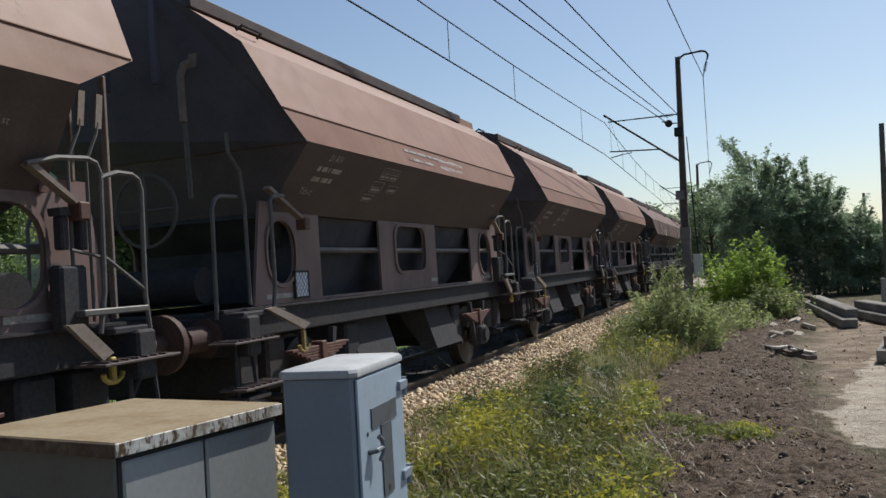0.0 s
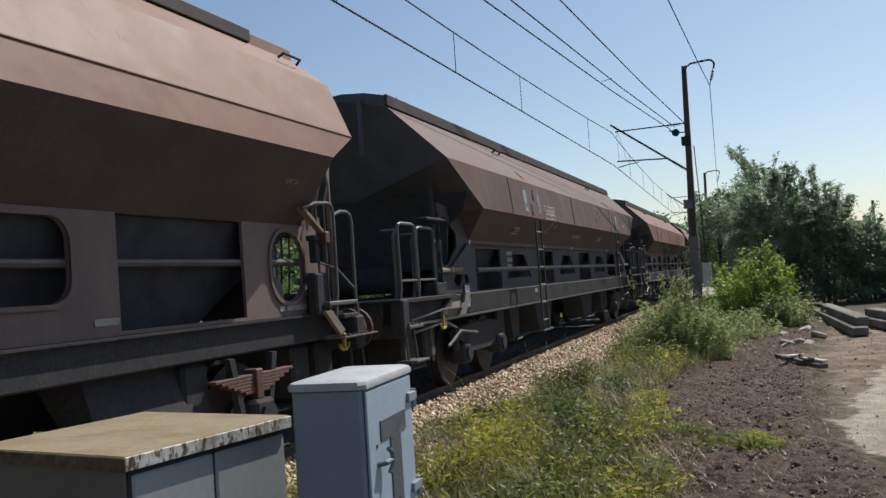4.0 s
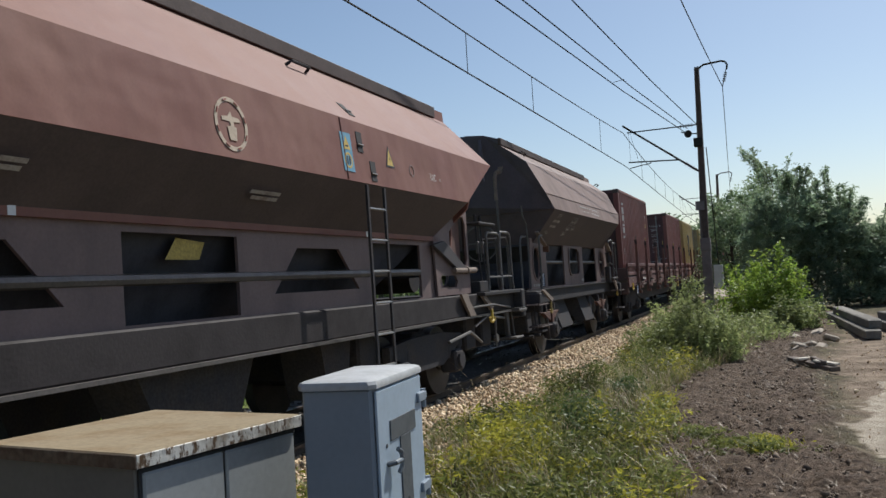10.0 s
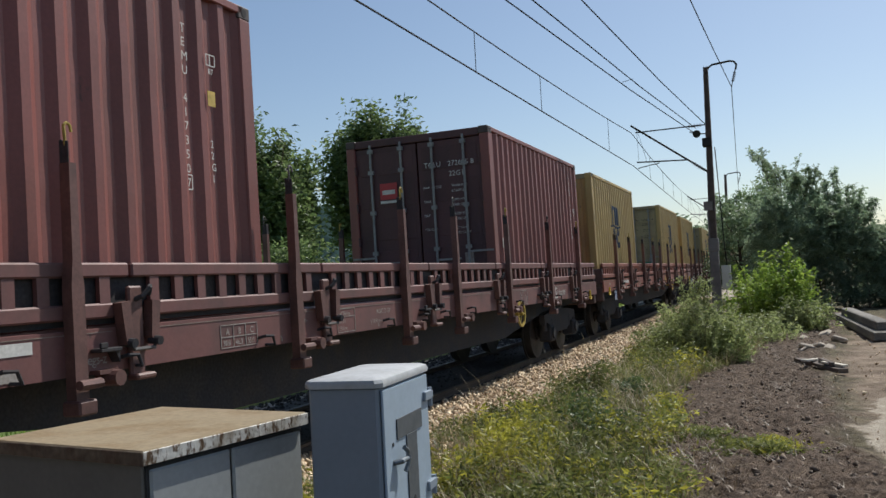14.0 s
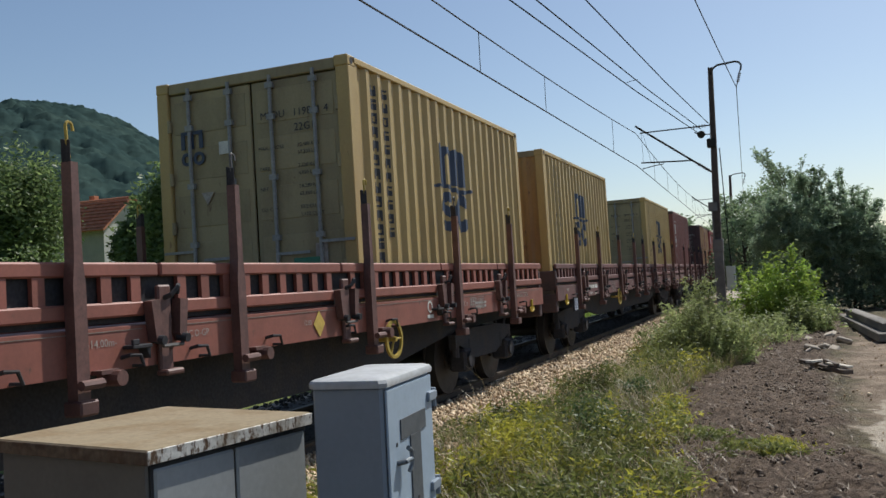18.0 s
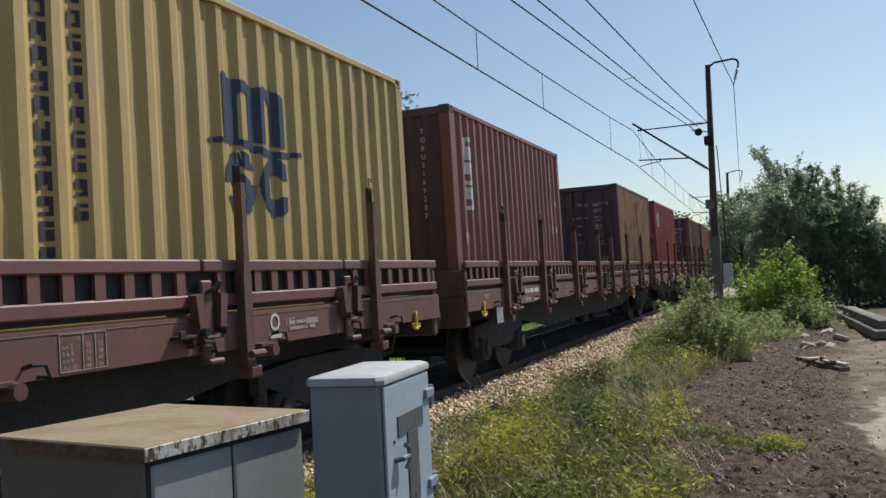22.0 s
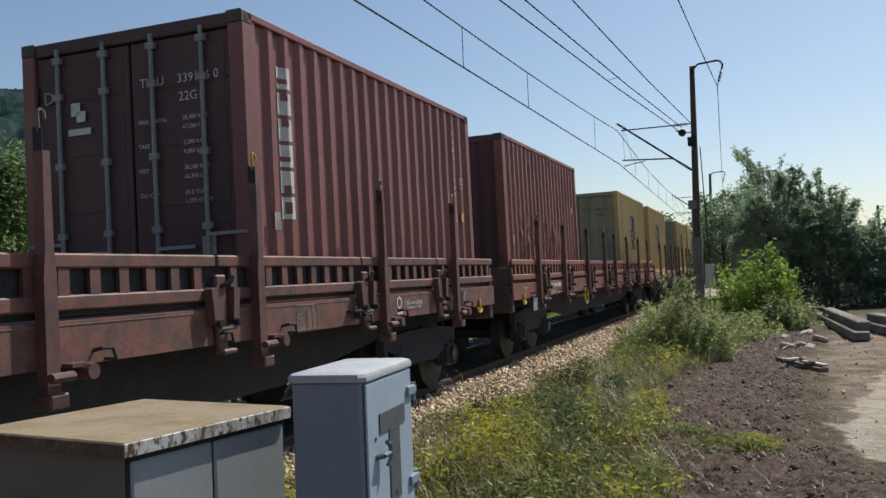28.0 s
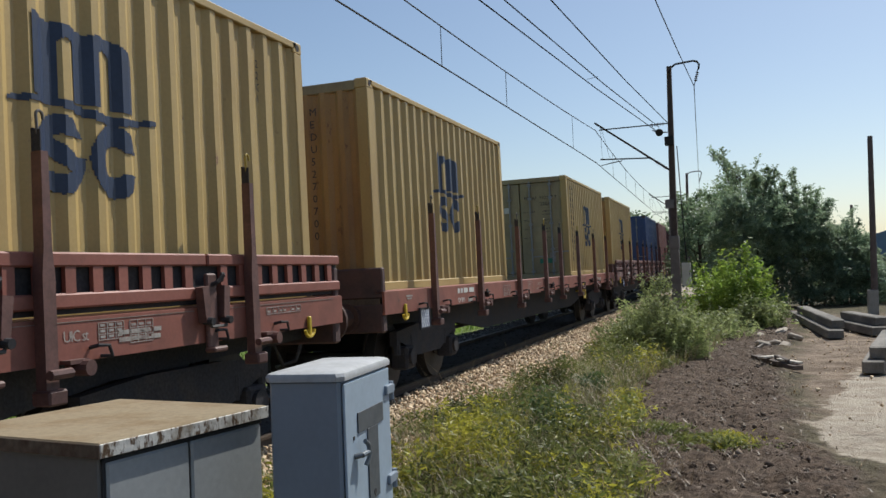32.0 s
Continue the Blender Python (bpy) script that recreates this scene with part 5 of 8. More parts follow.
def container(paint, label, doors_near, battered=False):
    key = (paint, doors_near, battered)
    v = thing("shipping_container", label, "container", "containers on the train")
    if key not in CONTAINER:
        CONTAINER[key] = container_parts(paint, battered, doors_near)
    for name, me, lab in CONTAINER[key]:
        mat = "hole" if lab == "HOLE" else (("casting" if paint == "tan" else "lock_rod") if lab == "ROD" else paint)
        # Brown ends take a darker paint that holds their shade.
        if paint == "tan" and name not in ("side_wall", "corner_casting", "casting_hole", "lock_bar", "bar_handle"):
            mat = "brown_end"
        if name == "corner_casting":
            mat = paint if paint == "ochre" else "casting"
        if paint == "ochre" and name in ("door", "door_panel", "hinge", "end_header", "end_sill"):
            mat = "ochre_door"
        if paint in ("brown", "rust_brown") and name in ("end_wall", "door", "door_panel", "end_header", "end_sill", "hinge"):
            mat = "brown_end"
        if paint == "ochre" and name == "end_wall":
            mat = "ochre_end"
        ob = part(name, me, mat, last if lab == "DOOR" else v, "" if lab in ("HOLE", "ROD", "DOOR") else lab)
        if name == "door":
            last = ob
    return v


# ---- the consist: s of each vehicle's near buffer plane at the start ----
for i, s0 in enumerate((-17.8, -7.7, 2.4, 12.5, 22.6)):
    if i == 0:
        hop = hopper_short("hopper")
        MOVERS.append((hop, s0))
    else:
        MOVERS.append((copy_thing(hop, Matrix()), s0))
HOP_LAST = copy_thing(hop, Matrix())
MOVERS.append((HOP_LAST, 77.3))
for o in HOP_LAST.children:
    if o.name.split(".")[0] in ("hopper_body", "seam"):
        o.data = o.data.copy()
        o.data.materials[0] = M["hopper_grey"]
tagged(HOP_LAST, "grey-brown two-axle covered hopper wagon, pale with dust")
LONG1 = hopper_long("hopper_dark", "grime_dark")
LONG2 = copy_thing(LONG1, Matrix())
tagged(LONG2, "long faded red-brown bogie hopper wagon with warning signs and ladders")
for o in LONG2.children:
    kind = o.name.split(".")[0]
    if kind in ("hopper_body", "side_ledge", "weld_seam", "side_plate", "end_cheek") or (kind == "end_funnel" and o.data.materials[0] == M["hopper_dark"]):
        o.data = o.data.copy()
        o.data.materials[0] = M["plate_dark" if kind in ("side_plate", "end_cheek") else "hopper_red"]
MOVERS += [(LONG1, 32.52), (LONG2, 54.88)]



def repaint(v, old, mat):
    """Gives one vehicle a paint of its own, on shared meshes."""
    for o in v.children_recursive:
        if o.data.materials and o.data.materials[0] == M[old]:
            o.material_slots[0].link = "OBJECT"
            o.material_slots[0].material = M[mat]
    tagged(v, "weathered orange-red bogie flat wagon with slatted drop sides and stakes")


FIRST = [88.09, 108.38, 128.72, 148.96, 169.18, 189.56, 209.88, 230.15, 250.45, 270.75]  # s of the near container on each wagon
FLATS = [s - 0.72 for s in FIRST]
FLAT_THINGS, FLAT_BASE = [], {}
for i, s0 in enumerate(FLATS):
    wheel_y = 13.6 if i in (0, 1, 3, 6, 7, 9) else 6.5
    if wheel_y not in FLAT_BASE:
        fw = FLAT_BASE[wheel_y] = flat_wagon(wheel_y)
    else:
        fw = copy_thing(FLAT_BASE[wheel_y], Matrix())
    if i in (1, 4, 5, 6, 8):
        repaint(fw, "wagon", "wagon_red" if i != 4 else "wagon_rust")
    FLAT_THINGS.append(fw)
    MOVERS.append((fw, s0))
# one wagon runs with its side panels taken off
for o in [o for o in FLAT_THINGS[6].children_recursive if o.name.split(".")[0] in ("side_panel", "panel_sheet", "slat", "panel_latch", "latch_pin", "latch_bail", "latch_foot", "latch_handle", "weld_bead")]:
    bpy.data.objects.remove(o)
tagged(FLAT_THINGS[6], "orange-red bogie flat wagon with stakes, its side panels removed")
BROWN, OCHRE = "brown corrugated steel shipping container, scuffed", "ochre yellow corrugated steel shipping container, rust-stained"
CARGO = [  # wagon, slot, paint, label, doors towards the near end
    (0, 0, "brown", BROWN, False), (0, 1, "brown", "brown corrugated shipping container with a red door mark", True),
    (1, 0, "ochre", OCHRE, False), (1, 1, "ochre", OCHRE, True), (2, 0, "ochre", OCHRE, False), (2, 1, "ochre", OCHRE, True),
    (3, 0, "brown", BROWN, False), (3, 1, "tan", "faded tan-brown corrugated shipping container", True), (4, 0, "red", "red corrugated steel shipping container", False), (4, 1, "brown", "brown corrugated shipping container with white door writing", True),
    (5, 0, "rust_brown", "red-brown corrugated shipping container, badly dented and rusty", False), (5, 1, "ochre", OCHRE, True), (6, 0, "ochre", OCHRE, False), (6, 1, "ochre", OCHRE, True),
    (7, 0, "ochre", OCHRE, False), (7, 1, "blue", "blue corrugated steel shipping container", True), (8, 0, "brown", BROWN, False), (8, 1, "rust_brown", BROWN, True), (9, 0, "ochre", OCHRE, False), (9, 1, "brown", BROWN, True),
]
CONTS = []
for wag, slot, paint, label, near in CARGO:
    c = container(paint, label, near, (wag, slot) == (5, 0))
    CONTS.append(c)
    MOVERS.append((c, FIRST[wag] + ((0.15 if wag == 5 else 0), (12.5, 12.63, 12.60, 12.70, 12.68, 12.64, 12.42, 12.5, 12.5, 12.5)[wag])[slot]))
    c["lift"] = {(0, 0): 1.325, (1, 0): 1.31, (1, 1): 1.335, (5, 0): 1.31, (3, 1): 1.27}.get((wag, slot), 1.29)


# ---- writing, marks and signs on the train ----
def lettering(parent, text, m, size, mat, label="", name="lettering", space=1.0):
    """Flat letters, standing in the plane that m's x and y axes span."""
    cu = bpy.data.curves.new("letters", "FONT")
    cu.body, cu.size, cu.align_x, cu.align_y, cu.space_character = text, size, "LEFT", "BOTTOM_BASELINE", space
    cu.resolution_u = 2
    tmp = bpy.data.objects.new("letters", cu)
    me = bpy.data.meshes.new_from_object(tmp)
    bpy.data.objects.remove(tmp), bpy.data.curves.remove(cu)
    me.materials.clear()
    return part(name, me, mat, parent, label, m)


def on_side(x, y, z, lean=0.0):
    """A frame on a right-hand side: letters run along +y; lean tips the top inwards."""
    return Matrix(((0, 0, 1, x), (1, 0, 0, y), (0, 1, 0, z), (0, 0, 0, 1))) @ pose(0, 0, 0, -lean, 0, 0)


def on_near_end(x, y, z):
    """A frame on the end that faces the camera: letters run along +x."""
    return Matrix(((1, 0, 0, x), (0, 0, -1, y), (0, 1, 0, z), (0, 0, 0, 1)))


def bars(parent, m, rows, h, mat, label="", name="stencil_bar", gap=0.6):
    """Rows of plain bars in place of writing that cannot be read: each row lists (start, length)."""
    for i, row in enumerate(rows):
        for a, l in row:
            z = -i * h * (1 + gap)
            part(name, Geo().box(a, a + l, z, z + h, -0.001, 0.001), mat, parent, label, m)


def frame_lines(g, w, h, xs=(), zs=(), t=0.012):
    for z in (0, h, *zs):
        g.box(0, w, z - t / 2, z + t / 2, -0.001, 0.001)
    for x in (0, w, *xs):
        g.box(x - t / 2, x + t / 2, 0, h, -0.0014, 0.0014)
    return g


PITCH = (CL - 0.32) / 20


def skin_x(y):
    """How far out the corrugated side lies at y along a container."""
    f = ((y - 0.16) % PITCH) / PITCH
    d = 0 if f < 0.25 else ((f - 0.25) / 0.25 if f < 0.5 else (1 if f < 0.76 else (1 - f) / 0.24))
    return CW / 2 - 0.012 - 0.042 * d


def draped(parent, name, label, mat, inside, y0, y1, z0, z1, step=0.02):
    """A painted shape that follows the corrugation: cells of a grid whose centre lies inside the shape."""
    cuts = sorted({round(y0 + step * i, 4) for i in range(int((y1 - y0) / step) + 2)} | {round(0.16 + PITCH * (i + k), 4) for i in range(20) for k in (0, 0.25, 0.5, 0.76) if y0 < 0.16 + PITCH * (i + k) < y1})
    g = Geo()
    nz = int((z1 - z0) / step)
    g.weld = True
    for a, b in zip(cuts, cuts[1:]):
        for k in range(nz):
            za, zb = z0 + k * step, z0 + (k + 1) * step
            if inside((a + b) / 2, (za + zb) / 2):
                g.add([(skin_x(a) + 0.007, a, za), (skin_x(b) + 0.007, b, za), (skin_x(b) + 0.007, b, zb), (skin_x(a) + 0.007, a, zb)], [(0, 1, 2, 3)])
    return part(name, g, mat, parent, label) if g.f else None


def blue_emblem(c, y, z, sy=1.0, sz=1.0):
    """Big navy emblem: an arch of three pillars, a wave, two broken rings, each a painted piece."""
    def arch(py, pz):
        u, v = (py - y) / sy, (pz - z) / sz
        if 0.62 < v <= 1.0:
            return min(abs(u - cx) for cx in (0.13, 0.46, 0.79)) < 0.105
        if 1.0 < v < 1.18 - 0.25 * u and 0.025 < u < 0.235:
            return True
        return 1.0 < v and any(((u - cx) / 0.265) ** 2 + ((v - 1.0) / 0.15) ** 2 < 1 < ((u - cx) / 0.062) ** 2 + ((v - 1.0) / 0.05) ** 2 for cx in (0.295, 0.625))

    def wave_line(py, pz):
        u, v = (py - y) / sy, (pz - z) / sz
        return abs(v - 0.575 - 0.025 * math.sin((u + 0.1) * 6)) < 0.022 + 0.012 * math.sin(u * 3) and -0.14 < u < 1.1

    def ring(cx, kind):
        def inside(py, pz):
            u, v = ((py - y) / sy - cx) / 0.22, ((pz - z) / sz - 0.25) / 0.27
            d = math.hypot(u, v)
            if kind:
                return 0.42 < d < 1 and not (u > 0.3 and abs(v) < 0.3)
            return (d < 1 and abs(v + u * 0.55) < 0.28) or (0.5 < d < 1 and not (u > 0.2 and 0 < v < 0.45) and not (u < -0.2 and -0.45 < v < 0))
        return inside

    for fn in (arch, wave_line, ring(0.24, 0), ring(0.70, 1)):
        draped(c, "emblem", "navy painted emblem", "navy", fn, y - 0.15 * sy, y + 1.15 * sy, z - 0.05, z + 1.25 * sz, 0.0125)


def stroke_column(c, y, z_top, n, w, h, mat, label, gap=0.35, seed=0):
    """A column of plain upright blocks, as of vertical lettering that is only a mark; each block a piece."""
    r = random.Random(seed)
    for i in range(n):
        z1 = z_top - i * h * (1 + gap)
        z0, zm, t, k = z1 - h, z1 - h / 2, w * 0.3, r.randrange(5)
        slot = ((y + t, y + w - t, z0, zm - t / 2), (y + t, y + w, zm + t / 2, z1 - t), (y + t, y + w - t, zm + t / 2, z1), (y + t, y + w - t, z0 + t, z1 - t), (y, y + w - t, z0 + t, zm))[k]
        draped(c, "painted_mark", label, mat, lambda py, pz: y <= py <= y + w and z0 <= pz <= z1 and not (slot[0] < py < slot[1] and slot[2] < pz < slot[3]), y - 0.02, y + w + 0.02, z0 - 0.02, z1 + 0.02, 0.012)


def vertical_text(c, text, y, z_top, size, mat):
    for i, ch in enumerate(text):
        if ch != " ":
            lettering(c, ch, on_side(skin_x(y) + 0.008, y - size * 0.3, z_top - (i + 1) * size * 1.08), size, mat, name="stencilled_letter")


def end_column(c, text, x, z_top, size, mat):
    """Letters one below another on the blank near end."""
    for i, ch in enumerate(text):
        if ch != " ":
            lettering(c, ch, on_near_end(x, 0.0, z_top - (i + 1) * size * 1.15), size, mat, name="stencilled_letter")


def door_writing(c, code, number, mat, rows=True):
    """Writing on the door end: code and number over lines of weights."""
    lettering(c, code, on_near_end(0.12, 0.028, 2.03), 0.115, mat)
    lettering(c, number, on_near_end(0.52, 0.028, 2.03), 0.115, mat)
    lettering(c, "22G1", on_near_end(0.53, 0.028, 1.87), 0.115, mat)
    if rows:
        for z, a, b in ((1.70, "MAX. GROSS", "30,480 KGS"), (1.62, "", "67,200 LBS"), (1.48, "TARE", "2,200 KGS"), (1.40, "", "4,850 LBS"), (1.26, "NET", "28,280 KGS"), (1.18, "", "62,350 LBS"), (1.04, "CU. CAP.", "33.2 CU.M"), (0.96, "", "1,172 CU.FT")):
            if a:
                lettering(c, a, on_near_end(0.08, 0.028, z), 0.055, mat)
            lettering(c, b, on_near_end(0.56, 0.028, z), 0.055, mat)
    part("data_plate", Geo().box(0.72, 0.86, 0.024, 0.029, 0.42, 0.66), "faded_white", c, "pale data plate")


def red_door_mark(c):
    part("door_mark", Geo().box(-0.66, -0.36, 0.024, 0.029, 1.60, 1.86), "red_mark", c, "red square mark with a pale bar")
    part("mark_bar", Geo().box(-0.62, -0.40, 0.0215, 0.0235, 1.68, 1.75), "white_paint", c)
    part("mark_bar", Geo().box(-0.66, -0.36, 0.024, 0.029, 1.54, 1.58), "white_paint", c)


EMB_AT = (2.45, 0.86, 1.12, 0.96)
for (wag, slot, paint, label, near), c in zip(CARGO, CONTS):
    i = wag * 2 + slot
    if wag > 7:
        continue
    if paint == "ochre":
        blue_emblem(c, *EMB_AT)
        if near:
            part("door_emblem", Geo().box(-0.92, -0.87, 0.022, 0.028, 1.82, 2.0).box(-0.80, -0.75, 0.022, 0.028, 1.82, 2.0).box(-0.68, -0.63, 0.022, 0.028, 1.82, 2.0).box(-0.92, -0.63, 0.022, 0.028, 1.98, 2.02).disc((-0.85, 0.025, 1.71), (0, 1, 0), 0.075, 0.006, 16, 0.038).disc((-0.69, 0.025, 1.71), (0, 1, 0), 0.075, 0.006, 16, 0.038), "navy", c, "navy door emblem")
            door_writing(c, "MSDU" if wag == 1 else "MEDU", "119801 4" if wag == 1 else "503119 9", "black_paint")
            part("label_plate", Geo().box(0.45, 0.8, 0.022, 0.028, 0.40, 0.52), "green_mark", c, "green label")
            part("tri_sign", Geo().prism([(-0.68, 1.32), (-0.52, 1.32), (-0.60, 1.18)], 0.022, 0.028), "faded_white", c, "pale triangle sticker")
            part("sticker", Geo().box(-0.42, -0.28, 0.022, 0.028, 1.72, 1.86), "white_paint", c)
        else:
            end_column(c, "MEDU5270700", 0.45, 2.35, 0.13, "black_paint")
        if near:
            stroke_column(c, 0.60, 2.38, 13, 0.105, 0.12, "black_paint", "bold dark upright marks", 0.28, seed=7)
            stroke_column(c, 0.90, 2.38, 11, 0.085, 0.11, "black_paint", "bold dark upright marks", 0.42, seed=8)
        elif wag == 2:
            stroke_column(c, 0.78, 2.38, 13, 0.105, 0.12, "black_paint", "bold dark upright marks", 0.28, seed=7)
            stroke_column(c, 1.06, 2.38, 11, 0.085, 0.11, "black_paint", "bold dark upright marks", 0.42, seed=8)
        elif wag < 6:
            stroke_column(c, 0.62, 2.36, 15, 0.055, 0.085, "black_paint", "small dark upright marks", 0.3, seed=7)
        vertical_text(c, "22G1", 5.25, 2.3, 0.10, "black_paint")
    elif paint in ("brown", "rust_brown"):
        if i not in (9, 10):
            if not near:
                stroke_column(c, 0.62, 2.22, 3, 0.20, 0.33, "white_paint", "white upright mark", 0.08, seed=3)
                end_column(c, "TEMU4173507" if wag == 0 else "TGBU3169237", 0.78, 2.33, 0.1, "white_paint")
            else:
                vertical_text(c, "2272", 5.4, 2.3, 0.09, "faded_white")
        if i == 9:
            stroke_column(c, 0.62, 2.22, 6, 0.17, 0.21, "white_paint", "white upright mark", 0.15, seed=5)
            door_writing(c, "TLLU", "339106 0", "white_paint")
            part("door_emblem", Geo().box(-0.66, -0.56, 0.022, 0.028, 1.86, 1.98).box(-0.60, -0.50, 0.022, 0.028, 1.80, 1.9).box(-0.70, -0.44, 0.022, 0.028, 1.68, 1.74), "white_paint", c, "white door emblem")
            lettering(c, "D", on_near_end(-0.98, 0.022, 2.0), 0.17, "faded_white")
        if i == 1:
            red_door_mark(c), door_writing(c, "TCLU", "272695 8", "white_paint")
        if i == 10:
            vertical_text(c, "22G1", 5.5, 2.25, 0.09, "white_paint")
            end_column(c, "CAXU6402", 0.55, 2.1, 0.12, "faded_white")
        first = wag == 0 and slot == 0
        code, digit, cy, pz = ("TEMU 417350", "7", 5.19, 0.66) if first else (("TCLU 242557", "9", 5.2, 0.0) if wag == 5 else ("TGBU 316923", "7", 5.33, 0.0))
        vertical_text(c, code, cy, 2.30, 0.1, "white_paint")
        if first or wag == 5:
            vertical_text(c, "22G1", cy + 0.31, 1.43 if first else 2.2, 0.085, "white_paint")
        part("check_box", frame_lines(Geo(), 0.075, 0.11, t=0.009), "white_paint", c, "", on_side(skin_x(cy) + 0.008, cy - 0.045, 0.985))
        lettering(c, digit, on_side(skin_x(cy) + 0.008, cy - 0.03, 1.005), 0.095, "white_paint")
        part("check_box", frame_lines(Geo(), 0.11, 0.085, (0.045,), t=0.008), "white_paint", c, "", on_side(CW / 2 - 0.003, cy + 0.22, 1.53 + pz * 0.68))
        lettering(c, "87", on_side(CW / 2 - 0.003, cy + 0.24, 1.46 + pz * 0.68), 0.065, "white_paint")
        if wag != 5:
            part("capacity_plate", Geo().box(CW / 2 - 0.006, CW / 2 - 0.002, cy + 0.22, cy + 0.315, 0.995 + pz, 1.115 + pz), "sign_yellow", c, "small yellow height plate")
        part("side_plate_mark", Geo().box(CW / 2 - 0.008, CW / 2 - 0.004, 0.42, 0.52, 0.70, 0.86), "faded_white", c, "pale sticker")
    elif paint == "tan":
        red_door_mark(c), door_writing(c, "TCLU", "263707 0", "white_paint")
    elif paint == "red":
        draped(c, "emblem", "white bar emblem", "white_paint", lambda py, pz: (0.55 < py < 0.75 and 1.7 < pz < 2.2 and not (0.63 < py < 0.68 and pz < 2.1)) or (0.95 < py < 1.08 and 1.7 < pz < 2.2), 0.5, 1.2, 1.6, 2.3)
        end_column(c, "CAIU961568", 0.5, 2.2, 0.11, "faded_white")

# flat wagons: stencils on the sill
for i, fw in enumerate(FLAT_THINGS[:8]):
    X = 1.3635
    m = on_side(X, 5.45, 1.22)
    # the running number becomes plain bars
    bars(fw, on_side(X, 3.28, 1.225), [[(0.09, 0.09), (0.23, 0.09), (0.38, 0.19), (0.64, 0.25)]], 0.07, "white_paint", "white stencilled number bars")
    lettering(fw, "RIV BIH", on_side(X, 3.37, 1.09), 0.1, "white_paint", space=0.95)
    bars(fw, on_side(X, 3.85, 1.085), [[(0, 0.22)]], 0.055, "faded_white")
    lettering(fw, "Regs-z", on_side(X, 4.53, 1.12), 0.09, "faded_white", space=0.9)
    uy = 15.8 if i % 2 else 16.25
    lettering(fw, "UIC st" if i % 2 else "UIC", on_side(X, uy, 1.19), 0.1, "faded_white", space=0.82)
    if i % 2:
        for gy, gw, gz, gh, cols in ((16.11, 0.24, 1.18, 0.11, (0.08, 0.16)), (16.41, 0.24, 1.14, 0.15, (0.08, 0.16)), (18.18, 0.6, 1.23, 0.055, (0.1, 0.2, 0.27, 0.42, 0.52))):
            gr = part("stencil_grid", frame_lines(Geo(), gw, gh, cols, (gh / 3, gh * 2 / 3) if gh > 0.06 else (), 0.005), "faded_white", fw, "small white stencilled grid", on_side(X, gy, gz))
            for k in range(3 if gh > 0.06 else 1):
                for cx in (0, *cols):
                    part("stencil_bar", Geo().box(cx + 0.015, cx + 0.06, gh / 3 * k + 0.012, gh / 3 * k + 0.028, -0.001, 0.001), "faded_white", gr)
    else:
        bars(fw, on_side(X, 16.58, 1.19), [[(0, 0.2)]], 0.05, "faded_white")
        at = part("axle_table", frame_lines(Geo(), 0.37, 0.22, (0.18, 0.28), (), 0.006), "faded_white", fw, "white stencilled load table", on_side(X, 13.82, 1.085))
        lettering(at, "m", Matrix.Translation((0.13, 0.178, 0.002)), 0.042, "faded_white"), lettering(at, "t", Matrix.Translation((0.27, 0.178, 0.002)), 0.042, "faded_white")
        for k, (r0, r1, r2) in enumerate((("a-a 2", "32", "33"), ("b-b 5", "35", "38"), ("c-c 9", "36", "44"), ("d-d 15", "44", "55"))):
            for dx, tx in ((0.02, r0), (0.2, r1), (0.3, r2)):
                lettering(at, tx, Matrix.Translation((dx, 0.132 - 0.041 * k, 0.002)), 0.04, "faded_white")
    tab = part("load_table", frame_lines(Geo(), 0.48, 0.17, (0.16, 0.32), (0.08,), 0.006), "faded_white", fw, "white stencilled load table", on_side(X, 5.93, 1.10))
    for k, ch in enumerate("ABC"):
        lettering(tab, ch, Matrix.Translation((0.06 + 0.16 * k, 0.095, 0.002)), 0.07, "faded_white")
        lettering(tab, ("38.0", "46.0", "55.0")[k], Matrix.Translation((0.02 + 0.16 * k, 0.015, 0.002)), 0.06, "faded_white", space=0.9)
    tare = part("tare_panel", frame_lines(Geo(), 0.36, 0.22, (), (0.145,), 0.006), "faded_white", fw, "white stencilled weight panel", on_side(X, 7.75, 1.085))
    for z, tx in ((0.155, "24 760 kg"), (0.085, "21.0 t"), (0.015, "39.0 m")):
        lettering(tare, tx, Matrix.Translation((0.03, z, 0.002)), 0.058, "faded_white")
    lettering(fw, "(-19.90 m-)", on_side(X, 8.45, 1.13), 0.06, "faded_white")
    lettering(fw, "a", on_side(X, 8.62, 1.09), 0.07, "faded_white")
    lettering(fw, "b", on_side(X, 6.75, 1.09), 0.07, "faded_white")
    lettering(fw, "12.65", on_side(X, 11.92 if i % 2 else 9.36, 1.2), 0.06, "faded_white")
    lettering(fw, "-14.00m-", on_side(X, 9.41 if i % 2 else 6.95, 1.22), 0.07, "faded_white")
    lettering(fw, "KOC.O-GP", on_side(X, 10.26 if i % 2 else 8.6, 1.22), 0.07, "faded_white")
    if i == 1:
        part("warning_diamond", Geo().prism([(0, -0.115), (0.1, 0), (0, 0.115), (-0.1, 0)], 0.001, 0.004, "z"), "sign_yellow", fw, "yellow diamond sign", on_side(X, 12.18, 1.2))
    bars(fw, on_side(X, 16.3, 1.2), [[(0, 0.1), (0.12, 0.2), (0.36, 0.08)], [(0, 0.3), (0.33, 0.1)]], 0.03, "faded_white")
    bars(fw, on_side(X, 1.3, 1.25), [[(0, 0.22)], [(0.03, 0.15)]], 0.02, "faded_white")
